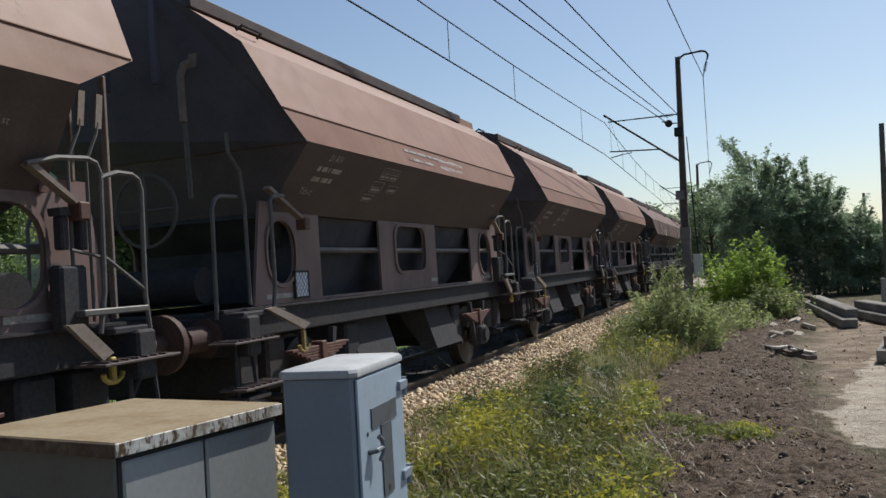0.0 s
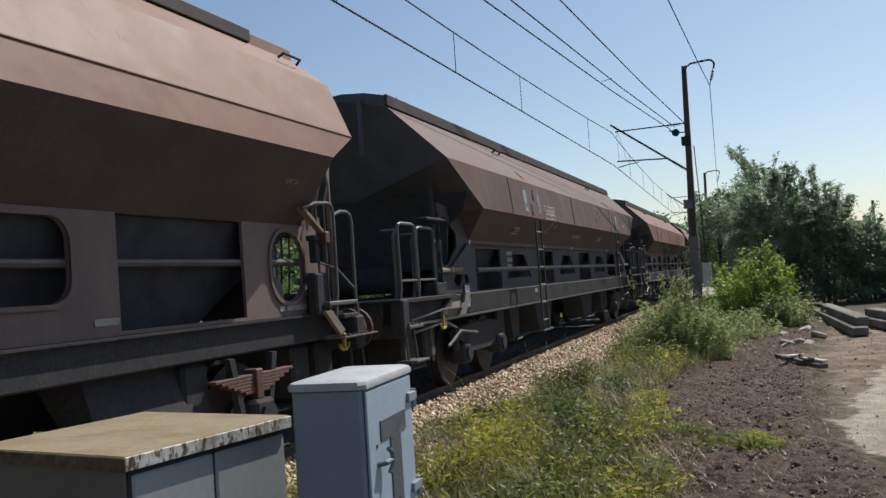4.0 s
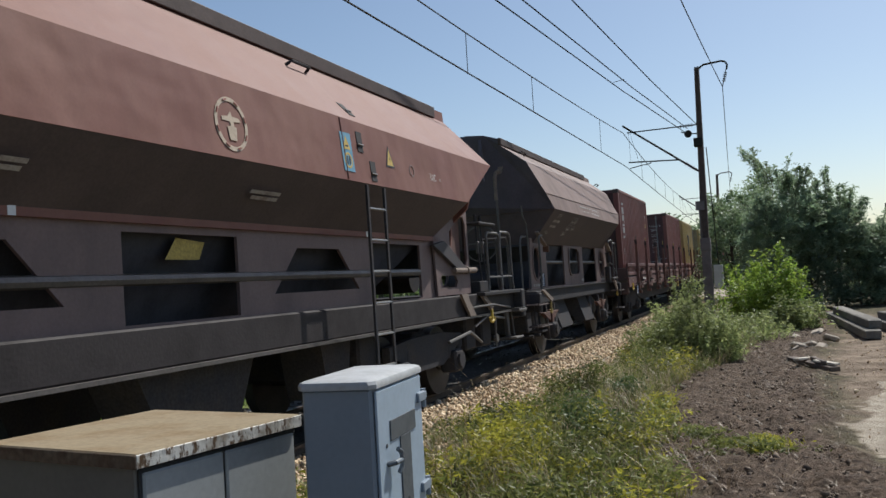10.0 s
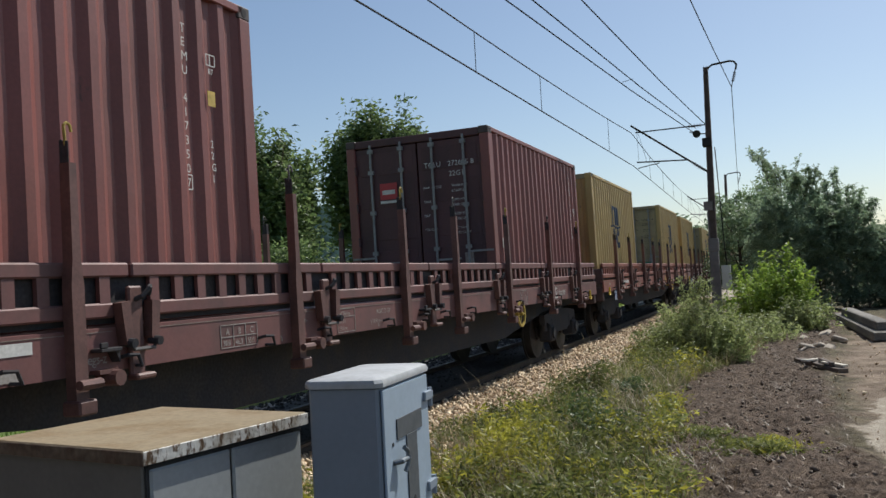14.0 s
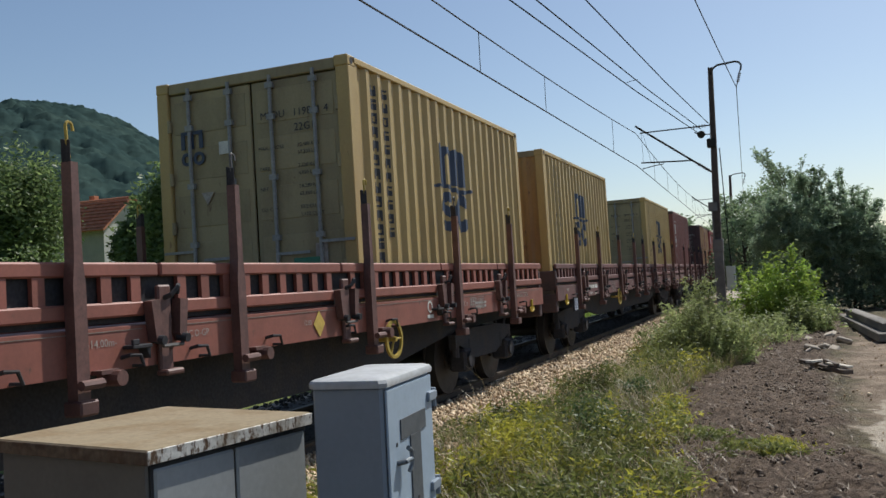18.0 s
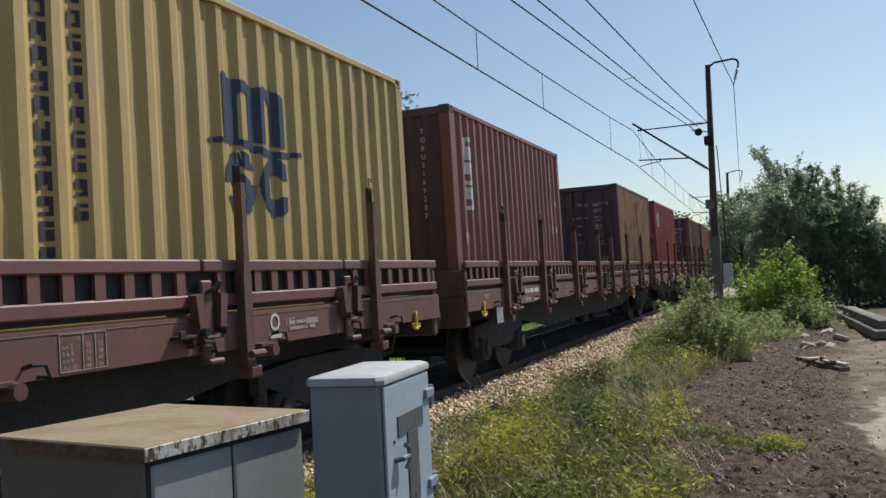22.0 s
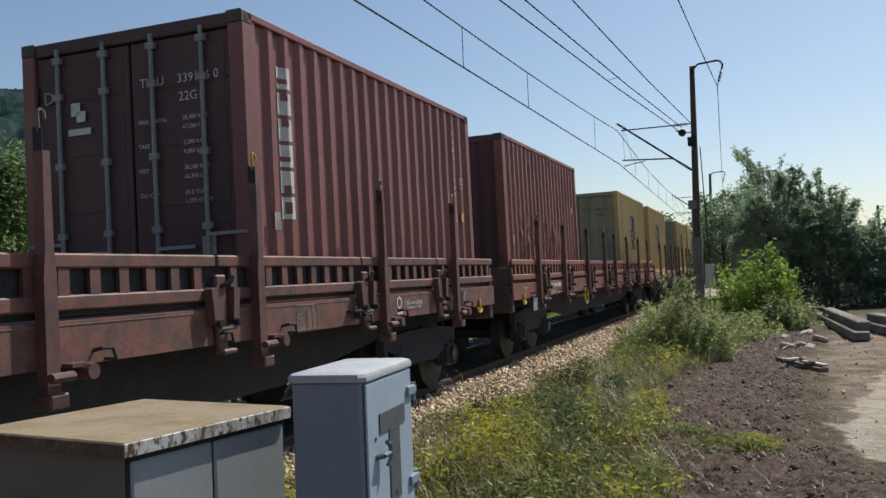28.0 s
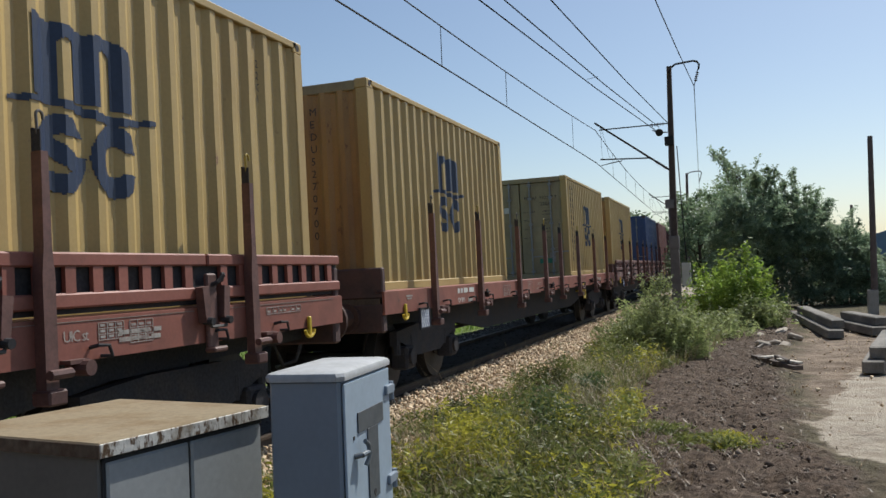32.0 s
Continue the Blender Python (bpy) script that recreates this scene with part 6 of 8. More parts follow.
    ring = part("round_emblem", Geo().disc((0, 0, 0), (0, 0, 1), 0.07, 0.002, 24, 0.048), "white_paint", fw, "white ring emblem", on_side(X, 14.75 if i % 2 else 16.09, 1.235))
    part("emblem_bar", Geo().box(-0.09, 0.09, -0.13, -0.09, -0.001, 0.001), "white_paint", ring)

# one rusty wagon carries a sprayed scrawl and a hanging plate
FW = FLAT_THINGS[4]
scrawl = part("scrawl", Geo().pipe([(1.366, 17.72, 1.3), (1.366, 17.8, 1.2), (1.366, 17.78, 1.08)], 0.012, 5), "faded_white", FW, "white sprayed scrawl")
part("scrawl_stroke", Geo().pipe([(1.366, 17.9, 1.3), (1.366, 17.8, 1.2)], 0.012, 5), "faded_white", scrawl)
part("scrawl_stroke", Geo().pipe([(1.366, 18.03 + 0.07 * math.cos(k * 0.9), 1.2 + 0.09 * math.sin(k * 0.9)) for k in range(8)], 0.012, 5), "faded_white", scrawl)
part("scrawl_stroke", Geo().pipe([(1.366, 18.2, 1.31), (1.366, 18.22, 1.1), (1.366, 18.26, 1.2), (1.366, 18.36, 1.3)], 0.012, 5), "faded_white", scrawl)
part("scrawl_stroke", Geo().pipe([(1.366, 18.26, 1.2), (1.366, 18.38, 1.1)], 0.012, 5), "faded_white", scrawl)
part("hanging_plate", Geo().prism([(7.9, 1.07), (8.3, 1.07), (8.27, 0.9), (7.95, 0.86)], 1.345, 1.355, "x"), "dusty", FW, "worn pale plate hung under the sill")

# short hoppers
for v, s0 in MOVERS:
    nm = v.name.split(".")[0]
    if nm == "hopper_wagon":
        lean = 40.4  # the funnel's side leans inwards below
        def fun(y, d):
            """A frame on the overhanging funnel side, d metres below its widest line."""
            return on_side(1.49 - 0.649 * d, y, 2.77 - 0.76 * d, 0) @ pose(0, 0, 0, 40.4, 0, 0) @ Matrix.Translation((0, 0, 0.004))
        wh = "faded_white"
        if v == HOP_LAST or s0 == 2.4:
            lettering(v, "UTOVAR VRSITI RAVNOMJERNO", on_side(1.441, 5.25, 2.94, 15.9) @ Matrix.Translation((0, 0, 0.003)), 0.068, "white_paint")
            lettering(v, "PO CIJELOJ DUZINI VAGONA", on_side(1.467, 5.25, 2.845, 15.9) @ Matrix.Translation((0, 0, 0.003)), 0.068, "white_paint")
            bars(v, on_side(1.441, 4.02, 2.95, 15.9) @ Matrix.Translation((0, 0, 0.003)), [[(0, 0.14), (0.18, 0.22), (0.44, 0.3), (0.8, 0.16), (1.0, 0.2)], [(0.1, 0.05), (0.2, 0.36), (0.62, 0.3)]], 0.035, "faded_white", gap=1.9)
        lettering(v, "21 RIV", fun(2.08, 0.15), 0.11, wh)
        bars(v, fun(1.98, 0.28), [[(0, 0.06), (0.1, 0.1), (0.23, 0.03), (0.3, 0.2)], [(0, 0.16), (0.2, 0.13), (0.36, 0.06)]], 0.055, wh, gap=1.2)
        lettering(v, "Tds-z", fun(1.9, 0.56), 0.11, wh)
        tb = part("load_table", frame_lines(Geo(), 0.48, 0.15, (0.12, 0.24, 0.36), (0.075,), 0.006), wh, v, "white stencilled load table", fun(3.44, 0.24))
        for k in range(4):
            lettering(tb, "ABCD"[k], Matrix.Translation((0.035 + 0.12 * k, 0.085, 0.002)), 0.06, wh)
            part("stencil_bar", Geo().box(0.02 + 0.12 * k, 0.1 + 0.12 * k, 0.02, 0.05, 0.001, 0.003), wh, tb)
        for py, pd, pw, ph in ((3.38, 0.42, 0.3, 0.14), (3.32, 0.55, 0.28, 0.09), (3.85, 0.40, 0.26, 0.1)):
            pn = part("weight_panel", frame_lines(Geo(), pw, ph, (), (ph / 2,) if ph > 0.12 else (), 0.006), wh, v, "white stencilled weight panel", fun(py, pd))
            part("stencil_bar", Geo().box(0.03, pw - 0.04, 0.02, 0.05, 0.001, 0.003), wh, pn)
        bars(v, on_side(0.982, 5.9, 1.36), [[(0, 0.25)]], 0.05, wh)
        bars(v, on_side(0.982, 1.45, 1.33), [[(0, 0.1), (0.14, 0.35)]], 0.045, wh)
        bars(v, on_side(0.982, 8.35, 1.33), [[(0, 0.08), (0.12, 0.45)]], 0.05, wh)
        lettering(v, "UIC st", fun(8.1, 0.35), 0.08, wh)

# long hoppers
for v in (LONG1, LONG2):
    c = 11.15
    def wall(y, z):
        return on_side(1.475 - 0.103 * (z - 2.55), y, z, 5.9) @ Matrix.Translation((0, 0, 0.004))

    def plate_sign(y, faded=False):
        sg = part("warning_sign", Geo().box(0, 0.22, 0, 0.39, -0.001, 0.001), "faded_blue" if faded else "sign_blue", v, "blue plate worn almost blank" if faded else "light blue plate with two yellow warning marks", wall(y, 2.64))
        tone = "faded_white" if faded else "sign_yellow"
        part("warning_triangle", Geo().prism([(0.035, 0.22), (0.185, 0.22), (0.11, 0.36)], 0.0012, 0.003, "z"), tone, sg, "warning triangle")
        part("triangle_mark", Geo().box(0.08, 0.14, 0.245, 0.262, 0.0032, 0.004), "black_paint", sg)
        part("warning_disc", Geo().disc((0.11, 0.11, 0.002), (0, 0, 1), 0.08, 0.002, 20, 0.06), tone, sg, "round mark")
        part("disc_bar", Geo().box(0.075, 0.098, 0.07, 0.15, 0.0032, 0.004).box(0.122, 0.145, 0.07, 0.15, 0.0032, 0.004), "black_paint" if not faded else "faded_white", sg)

    def bolt_sign(y):
        tr = part("warning_triangle", Geo().prism([(0, 0), (0.22, 0), (0.11, 0.24)], -0.001, 0.001, "z"), "black_paint", v, "yellow triangle with a black bolt", wall(y, 2.78))
        part("triangle_face", Geo().prism([(0.03, 0.018), (0.19, 0.018), (0.11, 0.2)], 0.0012, 0.002, "z"), "sign_yellow", tr)
        part("bolt_mark", Geo().prism([(0.10, 0.03), (0.125, 0.10), (0.11, 0.10), (0.12, 0.155), (0.10, 0.085), (0.115, 0.085)], 0.0022, 0.003, "z"), "black_paint", tr)

    if v == LONG1:
        plate_sign(c - 5.05), plate_sign(c - 4.1, True), plate_sign(c + 4.1, True), plate_sign(c + 4.97)
    else:
        plate_sign(c - 5.03), bolt_sign(c - 3.9), plate_sign(c + 4.05), bolt_sign(c + 5.05)
    EMB = "cream" if v == LONG2 else "faded_red"
    em = part("round_emblem", Geo().disc((0, 0, 0), (0, 0, 1), 0.215, 0.002, 32, 0.18), EMB, v, "round ring emblem", wall(c + 2.22, 2.82))
    for k in range(8):
        a = k * math.pi / 4 + 0.3
        part("ring_dash", Geo().rod((0.197 * math.cos(a - 0.13), 0.197 * math.sin(a - 0.13), 0.0012), (0.197 * math.cos(a + 0.13), 0.197 * math.sin(a + 0.13), 0.0012), 0.009, 4), "faded_red" if v == LONG2 else "hopper_dark", em)
    part("emblem_bar", Geo().prism([(-0.12, 0.02), (-0.02, 0.02), (0.0, -0.09), (0.03, -0.09), (0.03, 0.02), (0.13, 0.03), (0.1, 0.06), (0.02, 0.06), (0.0, 0.1), (-0.04, 0.06), (-0.12, 0.05)], -0.001, 0.001, "z"), EMB, em)
    part("emblem_bar", Geo().prism([(-0.06, -0.02), (0.06, -0.02), (0.045, -0.13), (-0.045, -0.13)], 0.0012, 0.002, "z"), EMB, em)
    part("emblem_ring", Geo().disc((0, 0, 0), (0, 0, 1), 0.07, 0.002, 20, 0.055), "faded_red" if v == LONG1 else "hopper_grey", v, "faint worn ring mark", wall(c + 5.75, 2.8))
    lettering(v, "UIC", wall(c + 6.3, 2.74), 0.115, "white_paint"), lettering(v, "st", wall(c + 6.58, 2.74), 0.09, "faded_white")
    tbl = part("load_table", frame_lines(Geo(), 0.84, 0.25, (0.2, 0.36, 0.52, 0.68), (0.085, 0.165), 0.01), "white_paint" if v == LONG1 else "faded_white", v, "white stencilled load table", wall(7.58, 2.575) if v == LONG1 else on_side(1.30, c - 3.9, 2.28) @ pose(0, 0, 0, 42, 0, 0))
    if v == LONG1:
        for k, (ch, tx) in enumerate((("A", "35.2t"), ("B", "43.7t"), ("C", "51.7t"), ("D", "61.7t"))):
            lettering(tbl, ch, Matrix.Translation((0.245 + 0.16 * k, 0.18, 0.002)), 0.075, "white_paint")
            lettering(tbl, tx, Matrix.Translation((0.205 + 0.16 * k, 0.1, 0.002)), 0.07, "white_paint", space=0.85)
        lettering(tbl, "00.0t", Matrix.Translation((0.46, 0.015, 0.002)), 0.085, "white_paint", space=0.9)
        for y, d, w, h, tx in ((8.13, 0.10, 0.24, 0.08, "28 300 kg"), (8.13, 0.19, 0.24, 0.08, "24.5 t"), (8.02, 0.29, 0.26, 0.09, "46.2 t"), (8.55, 0.15, 0.3, 0.08, "85.6 m")):
            mt = on_side(1.47 - 0.43 * (d / 0.649), y, 2.548 - 0.488 * (d / 0.649)) @ pose(0, 0, 0, 41.4, 0, 0) @ Matrix.Translation((0, 0, 0.004))
            bx = part("weight_panel", frame_lines(Geo(), w, h, t=0.006), "faded_white", v, "white stencilled weight panel", mt)
            lettering(bx, tx, Matrix.Translation((0.02, 0.015, 0.002)), 0.065, "faded_white", space=0.9)
    for y, row in ((c - 5.4, [[(0, 0.12), (0.16, 0.2)], [(0.1, 0.08), (0.22, 0.14)], [(0, 0.2), (0.24, 0.1)]]), (c - 0.55, [[(0, 0.06), (0.1, 0.16), (0.3, 0.2), (0.54, 0.1), (0.68, 0.2)], [(0.02, 0.05), (0.1, 0.24), (0.38, 0.14), (0.56, 0.3)]]), (c + 2.6, [[(0, 0.45)], [(0.05, 0.4)]])):
        bars(v, on_side(1.33, y, 2.33) @ pose(0, 0, 0, 42, 0, 0), row, 0.035, "faded_white")
    bars(v, on_side(1.046, c - 5.0, 1.9), [[(0, 0.35)], [(0, 0.35)], [(0.02, 0.3)]], 0.07, "faded_white")
    bars(v, on_side(1.046, c + 2.9, 1.62), [[(0, 0.2)]], 0.06, "faded_white")
    bars(v, on_side(1.182, c - 3.7, 1.2), [[(0, 0.18)]], 0.07, "faded_white")
    bars(v, on_side(1.182, c - 8.6, 1.15), [[(0, 0.1), (0.14, 0.5)]], 0.07, "faded_white")
    if v == LONG2:
        part("yellow_plate", Geo().prism([(0, 0), (0.42, 0), (0.5, 0.14), (0.14, 0.17)], -0.001, 0.001, "z"), "yellow_worn", v, "worn yellow plate behind the opening", on_side(0.97, c + 1.95, 1.81))
    for y in (c - 7.2, c - 2.4, c + 0.4, c + 5.2):
        part("reflector", Geo().box(0, 0.06, 0, 0.06, -0.002, 0.002), "reflector", v, "", on_side(1.092, y, 2.06))


# ---- the place ----
def fbm(x, y, k=0.0, o=3):
    return noise.fractal((x, y, k), 1, 2, o)


def soil_edges(y):
    """The strip of bare soil beside the bank: its left and right edge."""
    left = float(np.interp(y, [4, 6.5, 7.6, 8.35, 10.9, 12.5, 15.1, 18.1, 23.9, 25.5], [-0.9, -0.95, -1.17, -1.4, -1.52, -1.8, -1.56, -0.9, -0.9, 0.6])) + 0.22 * noise.noise((y * 0.9, 0, 4))
    right = float(np.interp(y, [5, 8.7, 10.2, 13.5, 16.5, 21.7, 30], [1.1, 0.78, 0.52, 0.62, 0.5, 1.1, 1.6])) + 0.16 * noise.noise((y * 0.6, 5, 1))
    return left, right


def ground_z(x, y):
    """Height of the ground: level by the track, a rise towards the hill."""
    lat = x - track_x(max(min(y, 300), -300))
    z = 0.0
    if lat < -3.0:
        z -= 0.25 * min(1, (-3.0 - lat) / 3)
        if lat < -18:
            z += min(14.0, (-18 - lat) * 0.07 * min(1, (-18 - lat) / 25))
    if x > 3 and y > 45:
        z -= min(1.5, (x - 3) * 0.1)
    return z


def axis(lo, hi, near0, near1, step, grow=1.25):
    pts = list(np.arange(near0, near1 + 1e-6, step))
    d = step
    while pts[-1] < hi:
        d *= grow
        pts.append(pts[-1] + d)
    d = step
    while pts[0] > lo:
        d *= grow
        pts.insert(0, pts[0] - d)
    return pts


def build_ground():
    xs, ys = axis(-2500, 2500, -4, 2.5, 0.055, 1.2), axis(-2500, 3000, 5, 20, 0.065, 1.12)
    v, f, zone = [], [], []
    for y in ys:
        left, right = soil_edges(y)
        for x in xs:
            z = ground_z(x, y)
            lat = x - track_x(max(min(y, 300), -300))
            soil = dust = slab = 0.0
            if -5 < y < 60 and -4.5 < x < 14:
                wob = 0.25 * fbm(x * 1.5, y * 1.5)
                soil = min(1, max(0, (x - left + wob) / 0.25)) * min(1, max(0, (right - x + wob) / 0.35))
                dust = min(1, max(0, (x - right + 0.1 + wob) / 0.4)) * min(1, max(0, (31 - y) / 4)) * min(1, max(0, (7.5 - x) / 1.5))
                edge = float(np.interp(y, [7.6, 8.7, 10.2, 11.5, 13.5, 16], [1.6, 0.80, 0.55, 0.78, 1.18, 1.7])) + 0.22 * fbm(x * 2, y * 2, 7)
                slab = 1.0 if edge < x < 4.5 and 7.7 < y < 15.8 else 0.0
                z += 0.05 * fbm(x * 0.7, y * 0.7) + 0.02 * noise.noise((x * 3, y * 3, 3))
                z += soil * (0.02 + 0.07 * abs(noise.noise((x * 3, y * 3, 1))) + 0.05 * noise.noise((x * 6, y * 6, 1)) + 0.035 * noise.noise((x * 13, y * 13, 2)))
                z -= dust * 0.02
            v.append((x, y, z))
            zone.append((soil, dust, slab, 1.0 if lat < -2 else 0.0))
    n = len(xs)
    for j in range(len(ys) - 1):
        for i in range(n - 1):
            a = j * n + i
            f.append((a, a + 1, a + 1 + n, a + n))
    me = bpy.data.meshes.new("ground")
    me.from_pydata(v, [], f)
    me.shade_smooth()
    att = me.color_attributes.new("zone", "FLOAT_COLOR", "POINT")
    att.data.foreach_set("color", np.array(zone, dtype=np.float32).ravel())
    me.materials.append(M["ground"])
    return tagged(new("ground", me), "rough ground of dark soil, weeds and dusty concrete", "ground", kind="structure")


build_ground()

# ballast bank and track
v, f = [], []
prof = [(-3.3, -0.4), (-2.0, 0.08), (-1.4, 0.12), (-0.5, 0.09), (0, 0.08), (0.5, 0.09), (1.3, 0.13), (1.75, 0.13), (2.2, 0.07), (3.05, -0.06)]
ysb = axis(-300, 420, 2, 40, 0.4, 1.15)
for y in ysb:
    for l, z in prof:
        v.append((track_x(y) + l, y, z + 0.025 * noise.noise((l * 3, y * 2, 0))))
for j in range(len(ysb) - 1):
    for i in range(len(prof) - 1):
        a = j * len(prof) + i
        f.append((a, a + 1, a + 1 + len(prof), a + len(prof)))
me = bpy.data.meshes.new("ballast")
me.from_pydata(v, [], f)
me.materials.append(M["ballast"])
BALLAST = tagged(new("ballast_bank", me), "pale crushed-stone ballast bank under the track", "ballast", kind="structure")
rng = np.random.default_rng(5)


def bulk_mesh(name, verts, faces_per, k, mat):
    """A mesh of many alike pieces: verts (n, m, 3), and the faces of one piece, all of k corners."""
    n, m = verts.shape[:2]
    fc = np.asarray(faces_per, dtype=np.int64)
    idx = (np.arange(n)[:, None, None] * m + fc[None]).reshape(-1).astype(np.int32)
    me = bpy.data.meshes.new(name)
    me.vertices.add(n * m)
    me.vertices.foreach_set("co", verts.reshape(-1).astype(np.float32))
    me.loops.add(len(idx))
    me.loops.foreach_set("vertex_index", idx)
    me.polygons.add(len(idx) // k)
    me.polygons.foreach_set("loop_start", np.arange(0, len(idx), k, dtype=np.int32))
    me.update(calc_edges=True)
    if mat:
        me.materials.append(M[mat])
    return me


def stones_mesh(name, centres, size, mat, flat=0.75):
    """Angular stones: twisted, uneven octahedra."""
    n = len(centres)
    base = np.array([(1, 0, 0), (0, 1, 0), (-1, 0, 0), (0, -1, 0), (0.15, 0.1, 1), (-0.1, 0.1, -1)], float)
    fac = [(0, 1, 4), (1, 2, 4), (2, 3, 4), (3, 0, 4), (1, 0, 5), (2, 1, 5), (3, 2, 5), (0, 3, 5)]
    p = base[None] * rng.uniform(0.6, 1.25, (n, 6, 1)) + rng.normal(0, 0.16, (n, 6, 3))
    p *= (np.asarray(size) * rng.uniform(0.55, 1.35, n))[:, None, None]
    p[..., 2] *= flat
    q, _ = np.linalg.qr(rng.normal(size=(n, 3, 3)))
    p = np.einsum("nij,nmj->nmi", q, p) + np.asarray(centres)[:, None]
    return bulk_mesh(name, p, fac, 3, mat)


n = 26000
sy = 5.5 + 44 * rng.random(n) ** 1.7
sl = rng.uniform(0.86, 3.05, n)
sz = np.interp(sl, [p[0] for p in prof], [p[1] for p in prof])
cen = np.stack([TRACK_X - BEND * sy**2 / 2 + sl, sy, sz + rng.uniform(-0.01, 0.035, n)], 1)
tagged(part("ballast_stone", stones_mesh("ballast_stone", cen, 0.036, "stone"), None), "pale angular crushed ballast stones", "ballast", kind="stuff")
# Dark stones and strip laid where the train's shade falls.
m = 9000
iy, il = 3 + 40 * rng.random(m) ** 1.4, rng.uniform(-2.0, 0.82, m)
cen = np.stack([TRACK_X - BEND * iy**2 / 2 + il, iy, np.interp(il, [p[0] for p in prof], [p[1] for p in prof]) + 0.015], 1)
tagged(part("track_bed_stone", stones_mesh("track_bed_stone", cen, 0.036, "shade_stone"), None), "ballast stones between the rails, darkened for the train's shade", "ballast", kind="stuff")
bed = [(l, z + 0.03) for l, z in [(-1.5, 0.10), (-0.5, 0.09), (0, 0.08), (0.5, 0.09), (0.84, 0.10)]]
v = [(track_x(y) + l, y, z) for y in ysb for l, z in bed]
f = [(a, a + 1, a + 1 + len(bed), a + len(bed)) for k in range(len(ysb) - 1) for a in range(k * len(bed), k * len(bed) + len(bed) - 1)]
me = bpy.data.meshes.new("track_bed")
me.from_pydata(v, [], f)
me.materials.append(M["shade_bed"])
tagged(new("track_bed", me), "bed between the rails, darkened for the train's shade", "ballast", kind="structure")

TRACK = tagged(new("track"), "worn railway track on a stone bank", "railway track", kind="structure")
for s in (-1, 1):
    rp = [(-0.07, 0), (0.07, 0), (0.07, 0.015), (0.012, 0.035), (0.012, 0.11), (0.036, 0.125), (0.036, 0.155), (-0.036, 0.155), (-0.036, 0.125), (-0.012, 0.11), (-0.012, 0.035), (-0.07, 0.015)]
    g = Geo()
    loft(g, [[tuple(track_pose(y) @ Vector((s * 0.7535 + x, 0, z - 0.155))) for x, z in rp] for y in axis(-260, 360, -10, 60, 5, 1.2)])
    part("rail", g, "rail", TRACK, "worn steel running rail")
SLEEPER = Geo().prism([(-0.13, -0.12), (0.13, -0.12), (0.11, 0.04), (-0.11, 0.04)], -1.25, 1.25, "x").mesh("sleeper")
for i in range(70):
    part("sleeper", SLEEPER, "sleeper", TRACK, "", track_pose(0.5 + 0.62 * i, -0.18))


